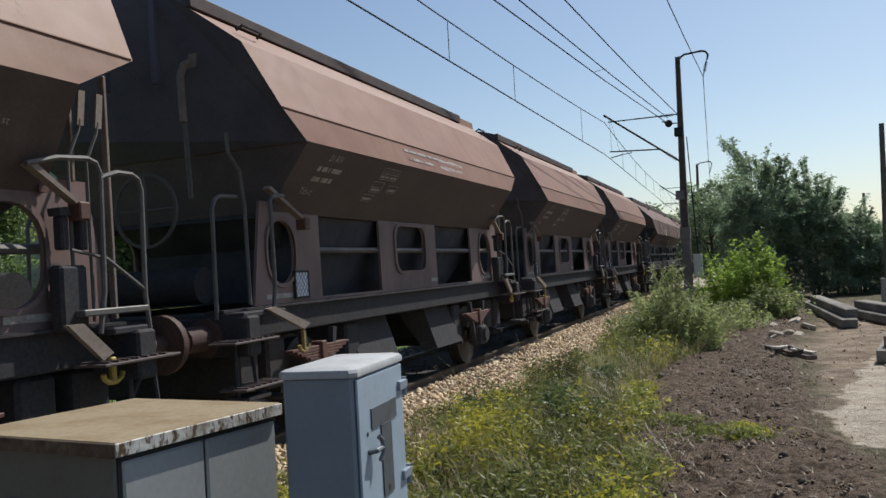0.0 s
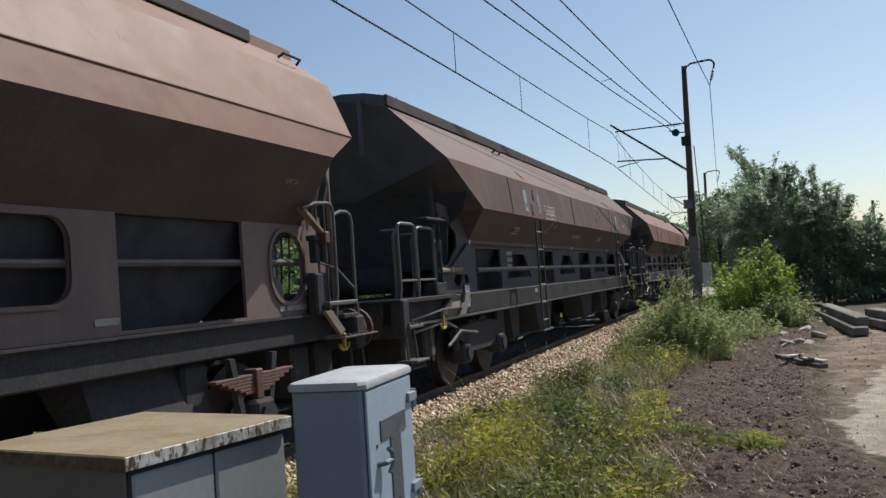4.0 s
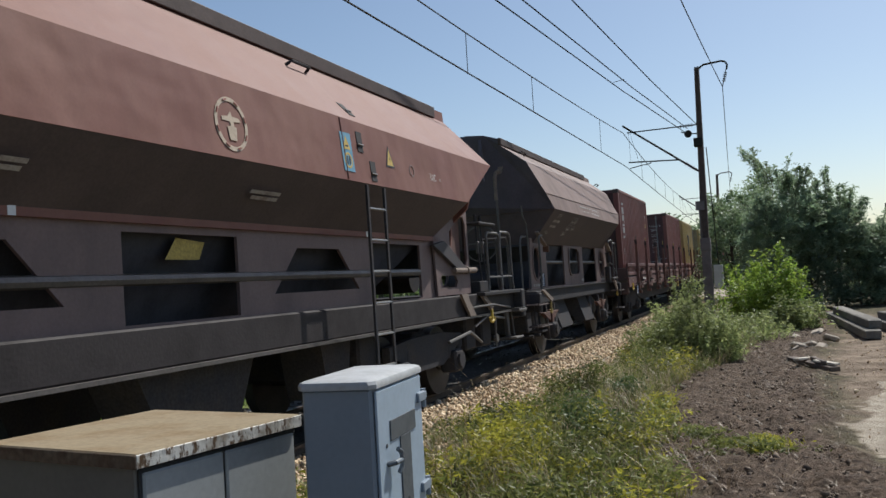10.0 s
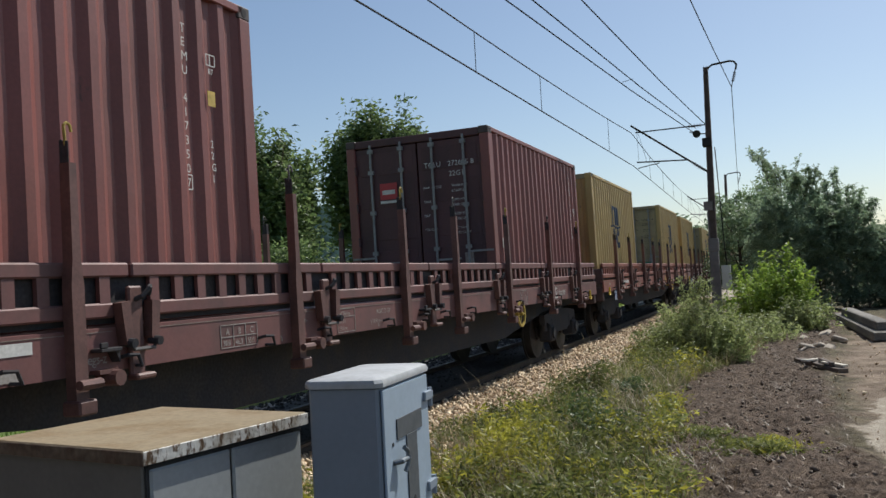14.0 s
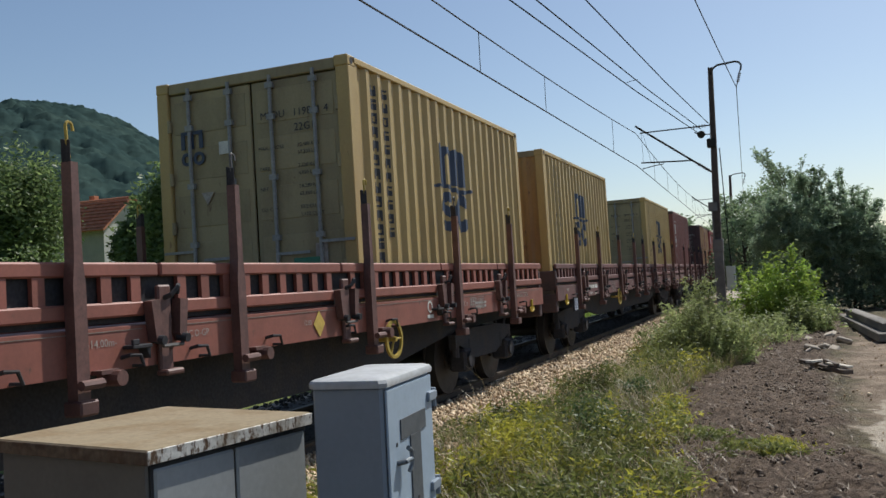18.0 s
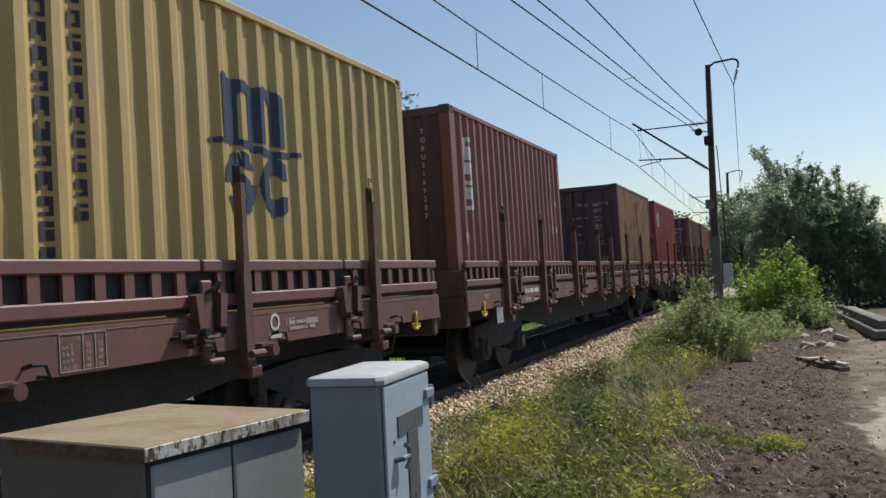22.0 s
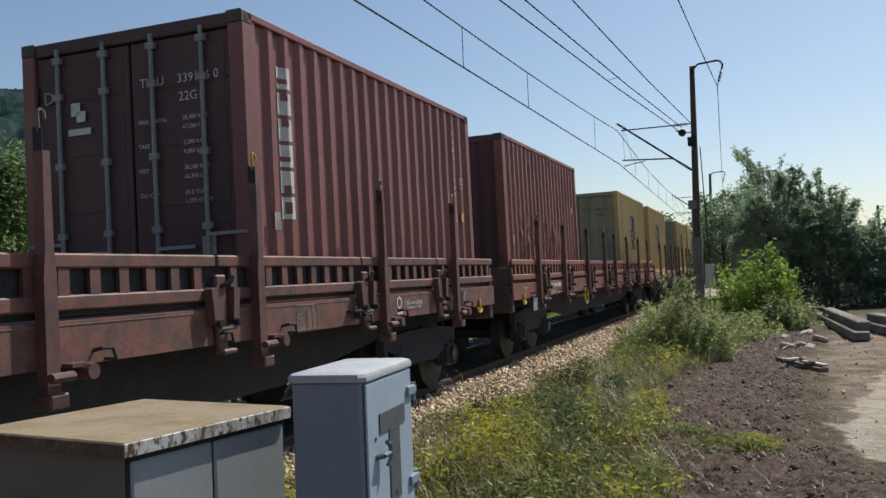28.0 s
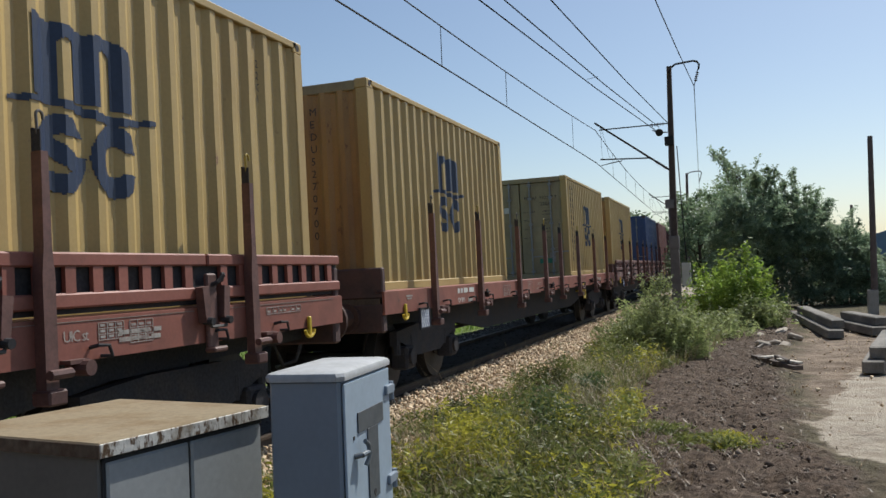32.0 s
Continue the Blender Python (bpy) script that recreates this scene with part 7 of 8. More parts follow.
# ---- cabinets ----
def telephone_cabinet():
    t = thing("telephone_cabinet", "blue-grey steel trackside cabinet marked with a dark T", "cabinet", at=pose(-1.462, 3.0, 0, 0, 0, 5.3))
    w, d, top = 0.585, 0.285, 1.40
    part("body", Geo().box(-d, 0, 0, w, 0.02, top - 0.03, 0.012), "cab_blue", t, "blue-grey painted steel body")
    lid = Geo()
    rings = []
    for k, (o, z) in enumerate(((0.014, -0.035), (0.016, -0.018), (0.010, -0.006), (-0.004, 0.0), (-0.05, 0.004))):
        x0, x1, y0, y1, c = -d - o, o + 0.004, -o, w + o, 0.025
        rings.append([(x0 + c, y0, top + z), (x1 - c, y0, top + z), (x1, y0 + c, top + z), (x1, y1 - c, top + z), (x1 - c, y1, top + z), (x0 + c, y1, top + z), (x0, y1 - c, top + z), (x0, y0 + c, top + z)])
    loft(lid, rings)
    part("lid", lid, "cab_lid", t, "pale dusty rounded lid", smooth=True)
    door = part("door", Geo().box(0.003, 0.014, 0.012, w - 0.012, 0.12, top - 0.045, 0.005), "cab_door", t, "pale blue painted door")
    sgn = Geo().box(0.0145, 0.019, 0.145, 0.46, top - 0.255, top - 0.175, 0.0012).box(0.0145, 0.019, 0.255, 0.385, top - 0.545, top - 0.2555, 0.0012)
    part("letter_sign", sgn, "sign_grey", door, "dark grey T-shaped sign plate")
    part("sign_hole", Geo().disc((0.0195, 0.32, top - 0.52), (1, 0, 0), 0.013, 0.002, 12), "hole", door)
    h = Geo().rod((0.014, 0.10, top - 0.335), (0.042, 0.115, top - 0.33), 0.011, 10)
    h.pipe([(0.040, 0.155, top - 0.285), (0.046, 0.175, top - 0.30), (0.048, 0.182, top - 0.33), (0.046, 0.178, top - 0.355), (0.040, 0.16, top - 0.378)], 0.0095, 8)
    h.rod((0.042, 0.112, top - 0.332), (0.046, 0.18, top - 0.33), 0.010, 8)
    part("handle", h, "cab_metal", door, "dull metal turning handle", smooth=True)
    part("keyhole", Geo().disc((0.015, 0.10, top - 0.265), (1, 0, 0), 0.008, 0.004, 10), "hole", door)
    for z in (top - 0.12, top - 0.50):
        hg = Geo().box(-0.02, 0.026, w + 0.002, w + 0.035, z - 0.035, z, 0.005).box(0.010, 0.028, w - 0.085, w + 0.010, z - 0.038, z + 0.003, 0.004)
        hg.rod((0.012, w + 0.022, z - 0.07), (0.012, w + 0.022, z + 0.01), 0.013, 8)
        part("hinge", hg, "cab_blue", t, "strap hinge")
    part("plinth", Geo().box(-d - 0.03, 0.03, -0.03, w + 0.03, -0.15, 0.03, 0.01), "concrete", t, "concrete foot")
    sb = part("side_box", Geo().box(-d - 0.10, -d - 0.004, 0.25, 0.5, 0.95, 1.27, 0.03), "cab_blue", t, "small louvred box")
    for i in range(5):
        part("louvre", Geo().box(-d - 0.094, -d - 0.012, 0.243, 0.25, 1.0 + i * 0.04, 1.022 + i * 0.04), "cab_metal", sb)
    return t


def relay_cabinet():
    low = thing("relay_cabinet", "pale grey steel trackside cabinet with a rusty-edged beige top", "cabinet", at=pose(-2.139, 2.5, 0, 0, 0, -9.2))
    W, D, top = 0.895, 0.9, 1.214
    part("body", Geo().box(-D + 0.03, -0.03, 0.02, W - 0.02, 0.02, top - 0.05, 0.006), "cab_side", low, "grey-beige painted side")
    plate = part("top_plate", Geo().box(-D, 0, 0, W, top - 0.045, top, 0.006), "cab_top", low, "dusty beige top plate")
    part("rim", Geo().box(0.0, 0.007, 0.0, W, top - 0.052, top - 0.003, 0.002), "chipped", plate, "white rim with rust-chipped paint")
    part("rim", Geo().box(-D, 0.007, -0.007, 0.0, top - 0.052, top - 0.004, 0.002), "rust_rim", plate, "dark rusty rim")
    for y0, y1 in ((0.045, 0.44), (0.452, W - 0.03)):
        part("door", Geo().box(-0.032, -0.012, y0, y1, 0.1, top - 0.075, 0.008), "cab_grey", low, "pale grey door leaf")
    part("door_gasket", Geo().box(-0.034, -0.02, 0.03, 0.043, 0.08, top - 0.06).box(-0.034, -0.02, 0.03, W - 0.02, top - 0.075, top - 0.062), "rubber", low)
    part("side_hatch", Geo().box(-0.62, -0.2, 0.012, 0.02, 0.5, 0.98, 0.004), "cab_side", low)
    part("plinth", Geo().box(-D + 0.02, -0.01, 0.0, W, -0.15, 0.03, 0.01), "concrete", low, "concrete foot")
    return low


CAB_T, CAB_LOW = telephone_cabinet(), relay_cabinet()

# ---- overhead line ----
MAST_Y = 32.0


def mast(y, x, dx, h, label):
    t = thing("catenary_mast", label, "mast", "overhead line masts", at=Matrix.Translation((x, y, 0)))
    g = Geo()
    loft(g, [[(-0.16, -0.16, -0.4), (0.16, -0.16, -0.4), (0.16, 0.16, -0.4), (-0.16, 0.16, -0.4)], [(-0.15, -0.15, 2.6), (0.15, -0.15, 2.6), (0.15, 0.15, 2.6), (-0.15, 0.15, 2.6)]])
    part("concrete_base", g, "mast_base", t, "grey-painted lower mast")
    def section(w, b, t, x, z):
        """An upright I-section: half width w over the flanges, half depth b."""
        half = [(w, -b), (w, b), (w - t, b), (w - t, 0.012), (-w + t, 0.012), (-w + t, b), (-w, b), (-w, -b), (-w + t, -b), (-w + t, -0.012), (w - t, -0.012), (w - t, -b)]
        return [(x + p, q, z) for p, q in half]

    g = loft(Geo(), [section(0.125, 0.1, 0.04, 0, 2.6), section(0.08, 0.08, 0.04, dx, h)])
    part("post", g, "mast", t, "rust-brown rolled steel post")
    hook = [(dx, 0, h - 0.25), (dx + 0.08, 0, h - 0.05), (dx + 0.22, 0, h + 0.05), (dx + 0.82, 0, h + 0.1), (dx + 0.95, 0, h + 0.06), (dx + 1.02, 0, h - 0.05), (dx + 0.99, 0, h - 0.22)]
    part("hook_bracket", Geo().pipe(hook, 0.035, 8), "wire", t, "black bent pipe bracket", smooth=True)
    ins = Geo().rod((dx + 0.97, 0, h - 0.22), (dx + 0.82, 0, h - 0.8), 0.018, 6)
    d = Vector((-0.15, 0, -0.58)).normalized()
    for i in range(5):
        ins.disc(Vector((dx + 0.95, 0, h - 0.33)) + d * 0.07 * i, d, 0.055, 0.025, 10)
    part("insulator", ins, "insulator", t, "dark stacked insulator", smooth=True)
    return t


def beam_insulator(g, p, q, n=5):
    p, q = Vector(p), Vector(q)
    for i in range(n):
        g.disc(p.lerp(q, (i + 0.5) / n), q - p, 0.06, 0.03, 10)
    return g


def cantilever(t, s=1.0):
    """The hinged arm that holds the wires over the track; local to the mast."""
    part("top_tie", Geo().rod((-0.02, 0, 6.73), (-2.45, 0, 6.71), 0.022, 6), "wire", t)
    part("tie_insulator", beam_insulator(Geo(), (-0.15, 0, 6.73), (-0.62, 0, 6.72)), "insulator", t)
    part("strut", Geo().rod((-0.04, 0, 5.08), (-2.6, 0, 6.98), 0.035, 8), "wire", t, "slanted strut tube")
    part("strut_insulator", beam_insulator(Geo(), (-0.12, 0, 5.14), (-0.5, 0, 5.42)), "insulator", t)
    part("registration_arm", Geo().rod((-0.7, 0, 5.56), (-2.45, 0, 5.64), 0.025, 8), "wire", t)
    part("steady_arm", Geo().pipe([(-2.42, 0, 5.42), (-2.0, 0, 5.5), (-1.7, 0, 5.53), (-1.66, 0, 5.6)], 0.016, 6), "wire", t)
    part("arm_dropper", Geo().rod((-2.4, 0, 6.83), (-2.38, 0, 5.63), 0.006, 4).rod((-2.38, 0, 6.82), (-2.1, 0, 5.63), 0.006, 4), "wire", t)


MAST1 = mast(MAST_Y, -2.41, 0.10, 8.74, "rusty steel overhead-line mast with a hooked top bracket and grey box")
cantilever(MAST1)
part("pulley", Geo().disc((-0.33, -0.1, 6.42), (0, 1, 0.2), 0.13, 0.12, 14).rod((-0.33, -0.1, 6.42), (-0.05, 0, 6.42), 0.02, 6).rod((-0.33, -0.1, 6.42), (-0.55, -0.2, 6.5), 0.02, 6), "wire", MAST1)
part("clamp", Geo().box(-0.16, 0.14, -0.16, 0.16, 5.95, 6.25, 0.02), "wire", MAST1)
part("small_plate", Geo().box(-0.24, 0.06, -0.15, -0.12, 3.72, 4.04, 0.004), "mast_base", MAST1, "small grey plate on a bracket")
part("plate_post", Geo().rod((-0.12, -0.14, 1.6), (-0.12, -0.14, 3.74), 0.025, 6), "mast_base", MAST1)
part("collar_box", Geo().box(-0.17, 0.17, -0.17, 0.17, 2.3, 2.75, 0.015), "mast_base", MAST1)
BOX = part("switch_box", Geo().box(0.22, 0.52, -0.22, 0.02, 1.0, 1.8, 0.012), "box_white", MAST1, "off-white metal switch box")
part("box_door", Geo().box(0.245, 0.495, -0.228, -0.221, 1.03, 1.77, 0.002), "box_white", BOX)
part("lock", Geo().box(0.47, 0.485, -0.236, -0.229, 1.36, 1.44), "wire", BOX)
part("cable", Geo().pipe([(0.24, -0.05, 5.9), (0.30, -0.02, 4.0), (0.36, -0.05, 2.4), (0.4, -0.1, 1.8)], 0.018, 5), "wire", MAST1)
MAST2 = mast(66.0, -4.0, 0.12, 8.3, "rusty steel overhead-line mast further down the track")
cantilever(MAST2)


def wire(name, pts, r, label):
    return tagged(part(name, Geo().pipe(pts, r, 5), "wire"), label, "wire", "overhead wires")


def sag(p, q, d, n=14):
    p, q = Vector(p), Vector(q)
    return [tuple(p.lerp(q, i / n) - Vector((0, 0, d * 4 * (i / n) * (1 - i / n)))) for i in range(n + 1)]


YS = [-18.0, 32.0, 66.0, 100.0, 150.0]
ZIG = [0.08, 0.5, -0.1, 0.2, 0.0]
CON_Z = 5.53
for i in range(4):
    y0, y1 = YS[i], YS[i + 1]
    a, b = (track_x(y0) + ZIG[i], y0), (track_x(y1) + ZIG[i + 1], y1)
    wire("contact_wire", [(*a, CON_Z), (*b, CON_Z)], 0.015, "bare copper contact wire above the track")
    mess = sag((*a, 6.72), (*b, 6.72), 0.5 if i != 1 else 0.3, 20)
    wire("messenger_wire", mess, 0.0135, "bare messenger wire above the contact wire")
    for yd in (-14, -9, -3, 4, 10.5, 15.2, 19.7, 27.65) if i == 0 else [y0 + (y1 - y0) * k / 6 for k in range(1, 6)]:
        fr = (yd - y0) / (y1 - y0)
        px, py = a[0] + (b[0] - a[0]) * fr, y0 + (y1 - y0) * fr
        zt = 6.72 - (0.5 if i != 1 else 0.3) * 4 * fr * (1 - fr)
        tagged(part("dropper", Geo().rod((px, py, CON_Z), (px, py, zt), 0.008, 4), "wire"), "thin dropper between contact and messenger wire", "wire", "droppers")
# a second pair and the feeder, running to the mast
ANCHOR = [(-2.85, 31.9, 6.5), (-2.75, 31.9, 6.62), (-2.45, 31.9, 6.75)]
NEAR = [(-0.891, 3.042, 4.85), (-0.806, 3.093, 4.95), (-0.647, 3.187, 5.35)]
for (ax, ay, az), (nx, ny, nz) in zip(ANCHOR, NEAR):
    p = Vector((nx * nz, ny * nz, nz + 1.75))
    q = Vector((ax, ay, az))
    wire("feeder_wire", [tuple(q), tuple(q.lerp(p, 0.5) - Vector((0, 0, 0.06))), tuple(p), tuple(p + (p - q) * 1.6)], 0.0145, "bare feeder wire tied to the mast")
p0, p1 = Vector((-0.806 * 4.95, 3.093 * 4.95, 6.7)), Vector(ANCHOR[1])
tagged(part("jumper", Geo().rod(tuple(p1.lerp(p0, 0.55)), tuple(Vector(ANCHOR[0]).lerp(Vector((-4.32, 14.75, 6.6)), 0.55)), 0.008, 4), "wire"), "short jumper between two feeder wires", "wire", "droppers")
HOOK1, HOOK2 = Vector((-1.49, 32, 7.94)), Vector((-3.06, 66, 7.5))
wire("earth_wire", sag((-2.2, -18, 7.9), tuple(HOOK1), 0.45), 0.0135, "bare return wire hung from the hooks")
wire("earth_wire", sag(tuple(HOOK1), tuple(HOOK2), 0.35), 0.0135, "bare return wire hung from the hooks")
wire("earth_wire", sag(tuple(HOOK2), (-5.0, 110, 7.2), 0.35), 0.0135, "bare return wire hung from the hooks")

POLE = thing("utility_pole", "dark wooden pole beside the dusty track", "pole", at=pose(3.55, 29.5, 0, 0, 1.2, 0))
part("shaft", Geo().rod((0, 0, -0.3), (0, 0, 5.4), 0.11, 10, 0.075), "mast", POLE, smooth=True)
part("foot", Geo().box(-0.2, 0.1, -0.12, 0.12, -0.2, 0.75, 0.02), "concrete", POLE)
POLE_F = thing("utility_pole", "dark wooden pole far beyond the trees", "pole", at=Matrix.Translation((6.2, 60, 0)))
part("shaft", Geo().rod((0, 0, -1.5), (0, 0, 5.0), 0.12, 8, 0.08), "mast", POLE_F)

# concrete beams
BEAM = Geo().box(-0.16, 0.16, -0.5, 0.5, 0, 0.2, 0.02).mesh("beam")
for x0, y0, x1, y1, z, w in ((1.30, 28.9, 1.72, 20.8, 0.0, 1.1), (1.42, 27.9, 1.80, 21.2, 0.195, 0.9), (2.15, 24.6, 2.66, 21.5, 0.0, 1.1), (2.28, 24.5, 2.75, 21.8, 0.195, 0.95), (2.9, 25.5, 3.3, 22.0, 0.0, 1.1), (1.68, 14.5, 2.3, 18.0, 0.0, 1.0), (1.80, 14.7, 2.42, 18.1, 0.195, 0.9)):
    d = Vector((x1 - x0, y1 - y0, 0))
    m = pose((x0 + x1) / 2, (y0 + y1) / 2, z + 0.005, 0, 0, math.degrees(math.atan2(d.y, d.x)) - 90) @ Matrix.Diagonal((w, d.length, 1, 1))
    ob = part("concrete_beam", BEAM, "beam")
    ob.matrix_basis = m
    tagged(ob, "weathered concrete beam lying on the ground", "beam", "concrete beams")

# stones, clods, sticks
n = 22000
cy = 4.5 + 22 * rng.random(n) ** 1.4
cx = rng.uniform(-2.0, 1.6, n)
keep = np.array([soil_edges(y)[0] - 0.1 < x < soil_edges(y)[1] - 0.3 for x, y in zip(cx, cy)])
cx, cy = cx[keep], cy[keep]
cz = np.array([0.05 * fbm(x * 0.7, y * 0.7) + 0.03 for x, y in zip(cx, cy)])
sizes = 0.005 + 0.03 * rng.random(len(cx)) ** 5
tagged(part("soil_clod", stones_mesh("soil_clod", np.stack([cx, cy, cz + sizes * 0.3], 1), sizes, "soil_clod"), None), "dark crumbly clods of soil", "soil", kind="stuff")
n = 500
cy, cx = 6 + 22 * rng.random(n), rng.uniform(0.3, 3.4, n)
tagged(part("gravel", stones_mesh("gravel", np.stack([cx, cy, 0.02 + 0 * cx], 1), 0.01 + 0.03 * rng.random(n) ** 3, "stone"), None), "pale loose gravel on the dusty path", "gravel", kind="stuff")
for x, y, s in ((0.22, 18.9, 0.2), (0.38, 19.3, 0.17), (0.61, 18.9, 0.13), (0.12, 18.6, 0.1), (0.65, 22.5, 0.2), (0.9, 20.8, 0.17), (0.2, 21.5, 0.12)):
    ob = part("rock", Geo().box(-s, s * 0.9, -s * 0.7, s * 0.75, -s * 0.3, s * 0.25, s * 0.22), "rock")
    ob.matrix_basis = pose(x, y, 0.06, 25 * math.sin(x * 40), 20 * math.sin(y * 30), x * 400)
    tagged(ob, "pale broken rock on the soil", "rock", "loose rocks")
for x, y, z, l, w, a, b, dark in ((0.35, 15.75, 0.03, 1.9, 0.16, -71, 0, True), (0.26, 15.95, 0.115, 0.95, 0.09, 72, 4, False), (0.55, 15.2, 0.12, 0.6, 0.10, -60, 1, False), (0.45, 15.5, 0.1, 0.8, 0.06, -78, 0, True)):
    ob = part("wood_piece", Geo().box(-l / 2, l / 2, -w / 2, w / 2, 0, 0.07 if dark else 0.035, 0.006), "old_wood" if dark else "driftwood")
    ob.matrix_basis = pose(x, y, z, 0, b, a)
    tagged(ob, "dark weathered board lying on the soil" if dark else "bleached piece of broken wood", "wood", "scattered wood")


# ---- plants ----
def leaf_mesh(name, pts, size, mat, up=0.0, long=1.0):
    """Small leaves at points, each one kite-shaped face folded along its middle."""
    n = len(pts)
    u = rng.normal(size=(n, 3))
    u[:, 2] = u[:, 2] * 0.55 + up * 0.5
    u /= np.linalg.norm(u, axis=1, keepdims=True)
    w = np.cross(u, rng.normal(size=(n, 3)) * 1.6 + np.array([0, 0, 0.7]))
    w /= np.linalg.norm(w, axis=1, keepdims=True)
    h = np.cross(u, w)
    s = (np.asarray(size) * rng.uniform(0.6, 1.35, n))[:, None]
    p = np.asarray(pts)
    quad = np.stack([p - u * s * long, p + w * s * 0.42 + h * s * 0.12, p + u * s * long, p - w * s * 0.42 + h * s * 0.12], 1)
    return bulk_mesh(name, quad, [(0, 1, 2), (0, 2, 3)], 3, mat)


def crown_points(n, centre, radii, clumps, spread=0.2, shell=0.55, seed=0):
    """Leaf places: clumps set over an uneven crown, denser towards its skin."""
    r = np.random.default_rng(seed)
    c = r.normal(size=(clumps, 3))
    c /= np.linalg.norm(c, axis=1, keepdims=True)
    c *= (shell + (1 - shell) * r.random((clumps, 1))) * r.uniform(0.78, 1.12, (clumps, 1))
    k = r.integers(0, clumps, n)
    sp = spread * r.uniform(0.6, 1.3, (clumps, 1))[k]
    p = c[k] + np.clip(r.normal(size=(n, 3)), -1.7, 1.7) * sp * np.array([1, 1, 0.75])
    return p * np.asarray(radii) + np.asarray(centre)


def tree(label, at, h, radii, n, clumps, size, mat, trunk=0.12, low=0.3, seed=1, name="deciduous_tree", spread=0.17, plumes=0):
    t = thing(name, label, "tree" if "tree" in name else "bush", at=Matrix.Translation(at))
    mid = h - radii[2]
    pts = crown_points(n, (0, 0, mid), radii, clumps, spread, seed=seed)
    r = np.random.default_rng(seed + 50)
    limbs = Geo()
    limbs.pipe([(0, 0, -0.3), (0.04 * h * 0.2, 0.02, h * 0.25), (-0.03, 0.03, h * 0.6), (0.02, 0, h * 0.85)], trunk, 8, trunk * 0.25)
    for i in range(9):
        a, z = i * 2.4 + seed, h * (0.18 + 0.065 * i)
        e = r.uniform(0.55, 0.9)
        tip = (radii[0] * e * math.cos(a), radii[1] * e * math.sin(a), min(z + h * 0.22, h * 0.95))
        limbs.pipe([(0, 0, z), (tip[0] * 0.5, tip[1] * 0.5, (z + tip[2]) / 2 - 0.02 * h), tip], trunk * 0.42, 5, trunk * 0.08)
    for i in range(plumes):
        a = r.uniform(0, 6.28)
        e = r.uniform(0.2, 0.9)
        base = Vector((radii[0] * e * math.cos(a), radii[1] * e * math.sin(a), mid + radii[2] * math.sqrt(max(0.05, 1 - e * e)) * 0.85))
        out = Vector((math.cos(a) * e, math.sin(a) * e, 0.8)).normalized() * r.uniform(0.5, 1.0)
        tip = base + out + Vector((0, 0, 0.1))
        limbs.pipe([tuple(base - out * 0.3), tuple(base), tuple(tip)], 0.02, 4, 0.006)
        f = r.random((260, 1))
        sp = np.array(base)[None] + f * np.array(tip - base)[None] + r.normal(size=(260, 3)) * (0.05 + 0.13 * np.sin(np.clip(f, 0, 1) * 3.1))
        sp[:, 2] -= 0.12 * f[:, 0] ** 2
        pts = np.concatenate([pts, sp])
    pts = pts[pts[:, 2] > 0.04]
    part("crown", leaf_mesh("crown", pts, size, mat), None, t)
    part("trunk", limbs, "bark", t, "branching trunk")
    return t


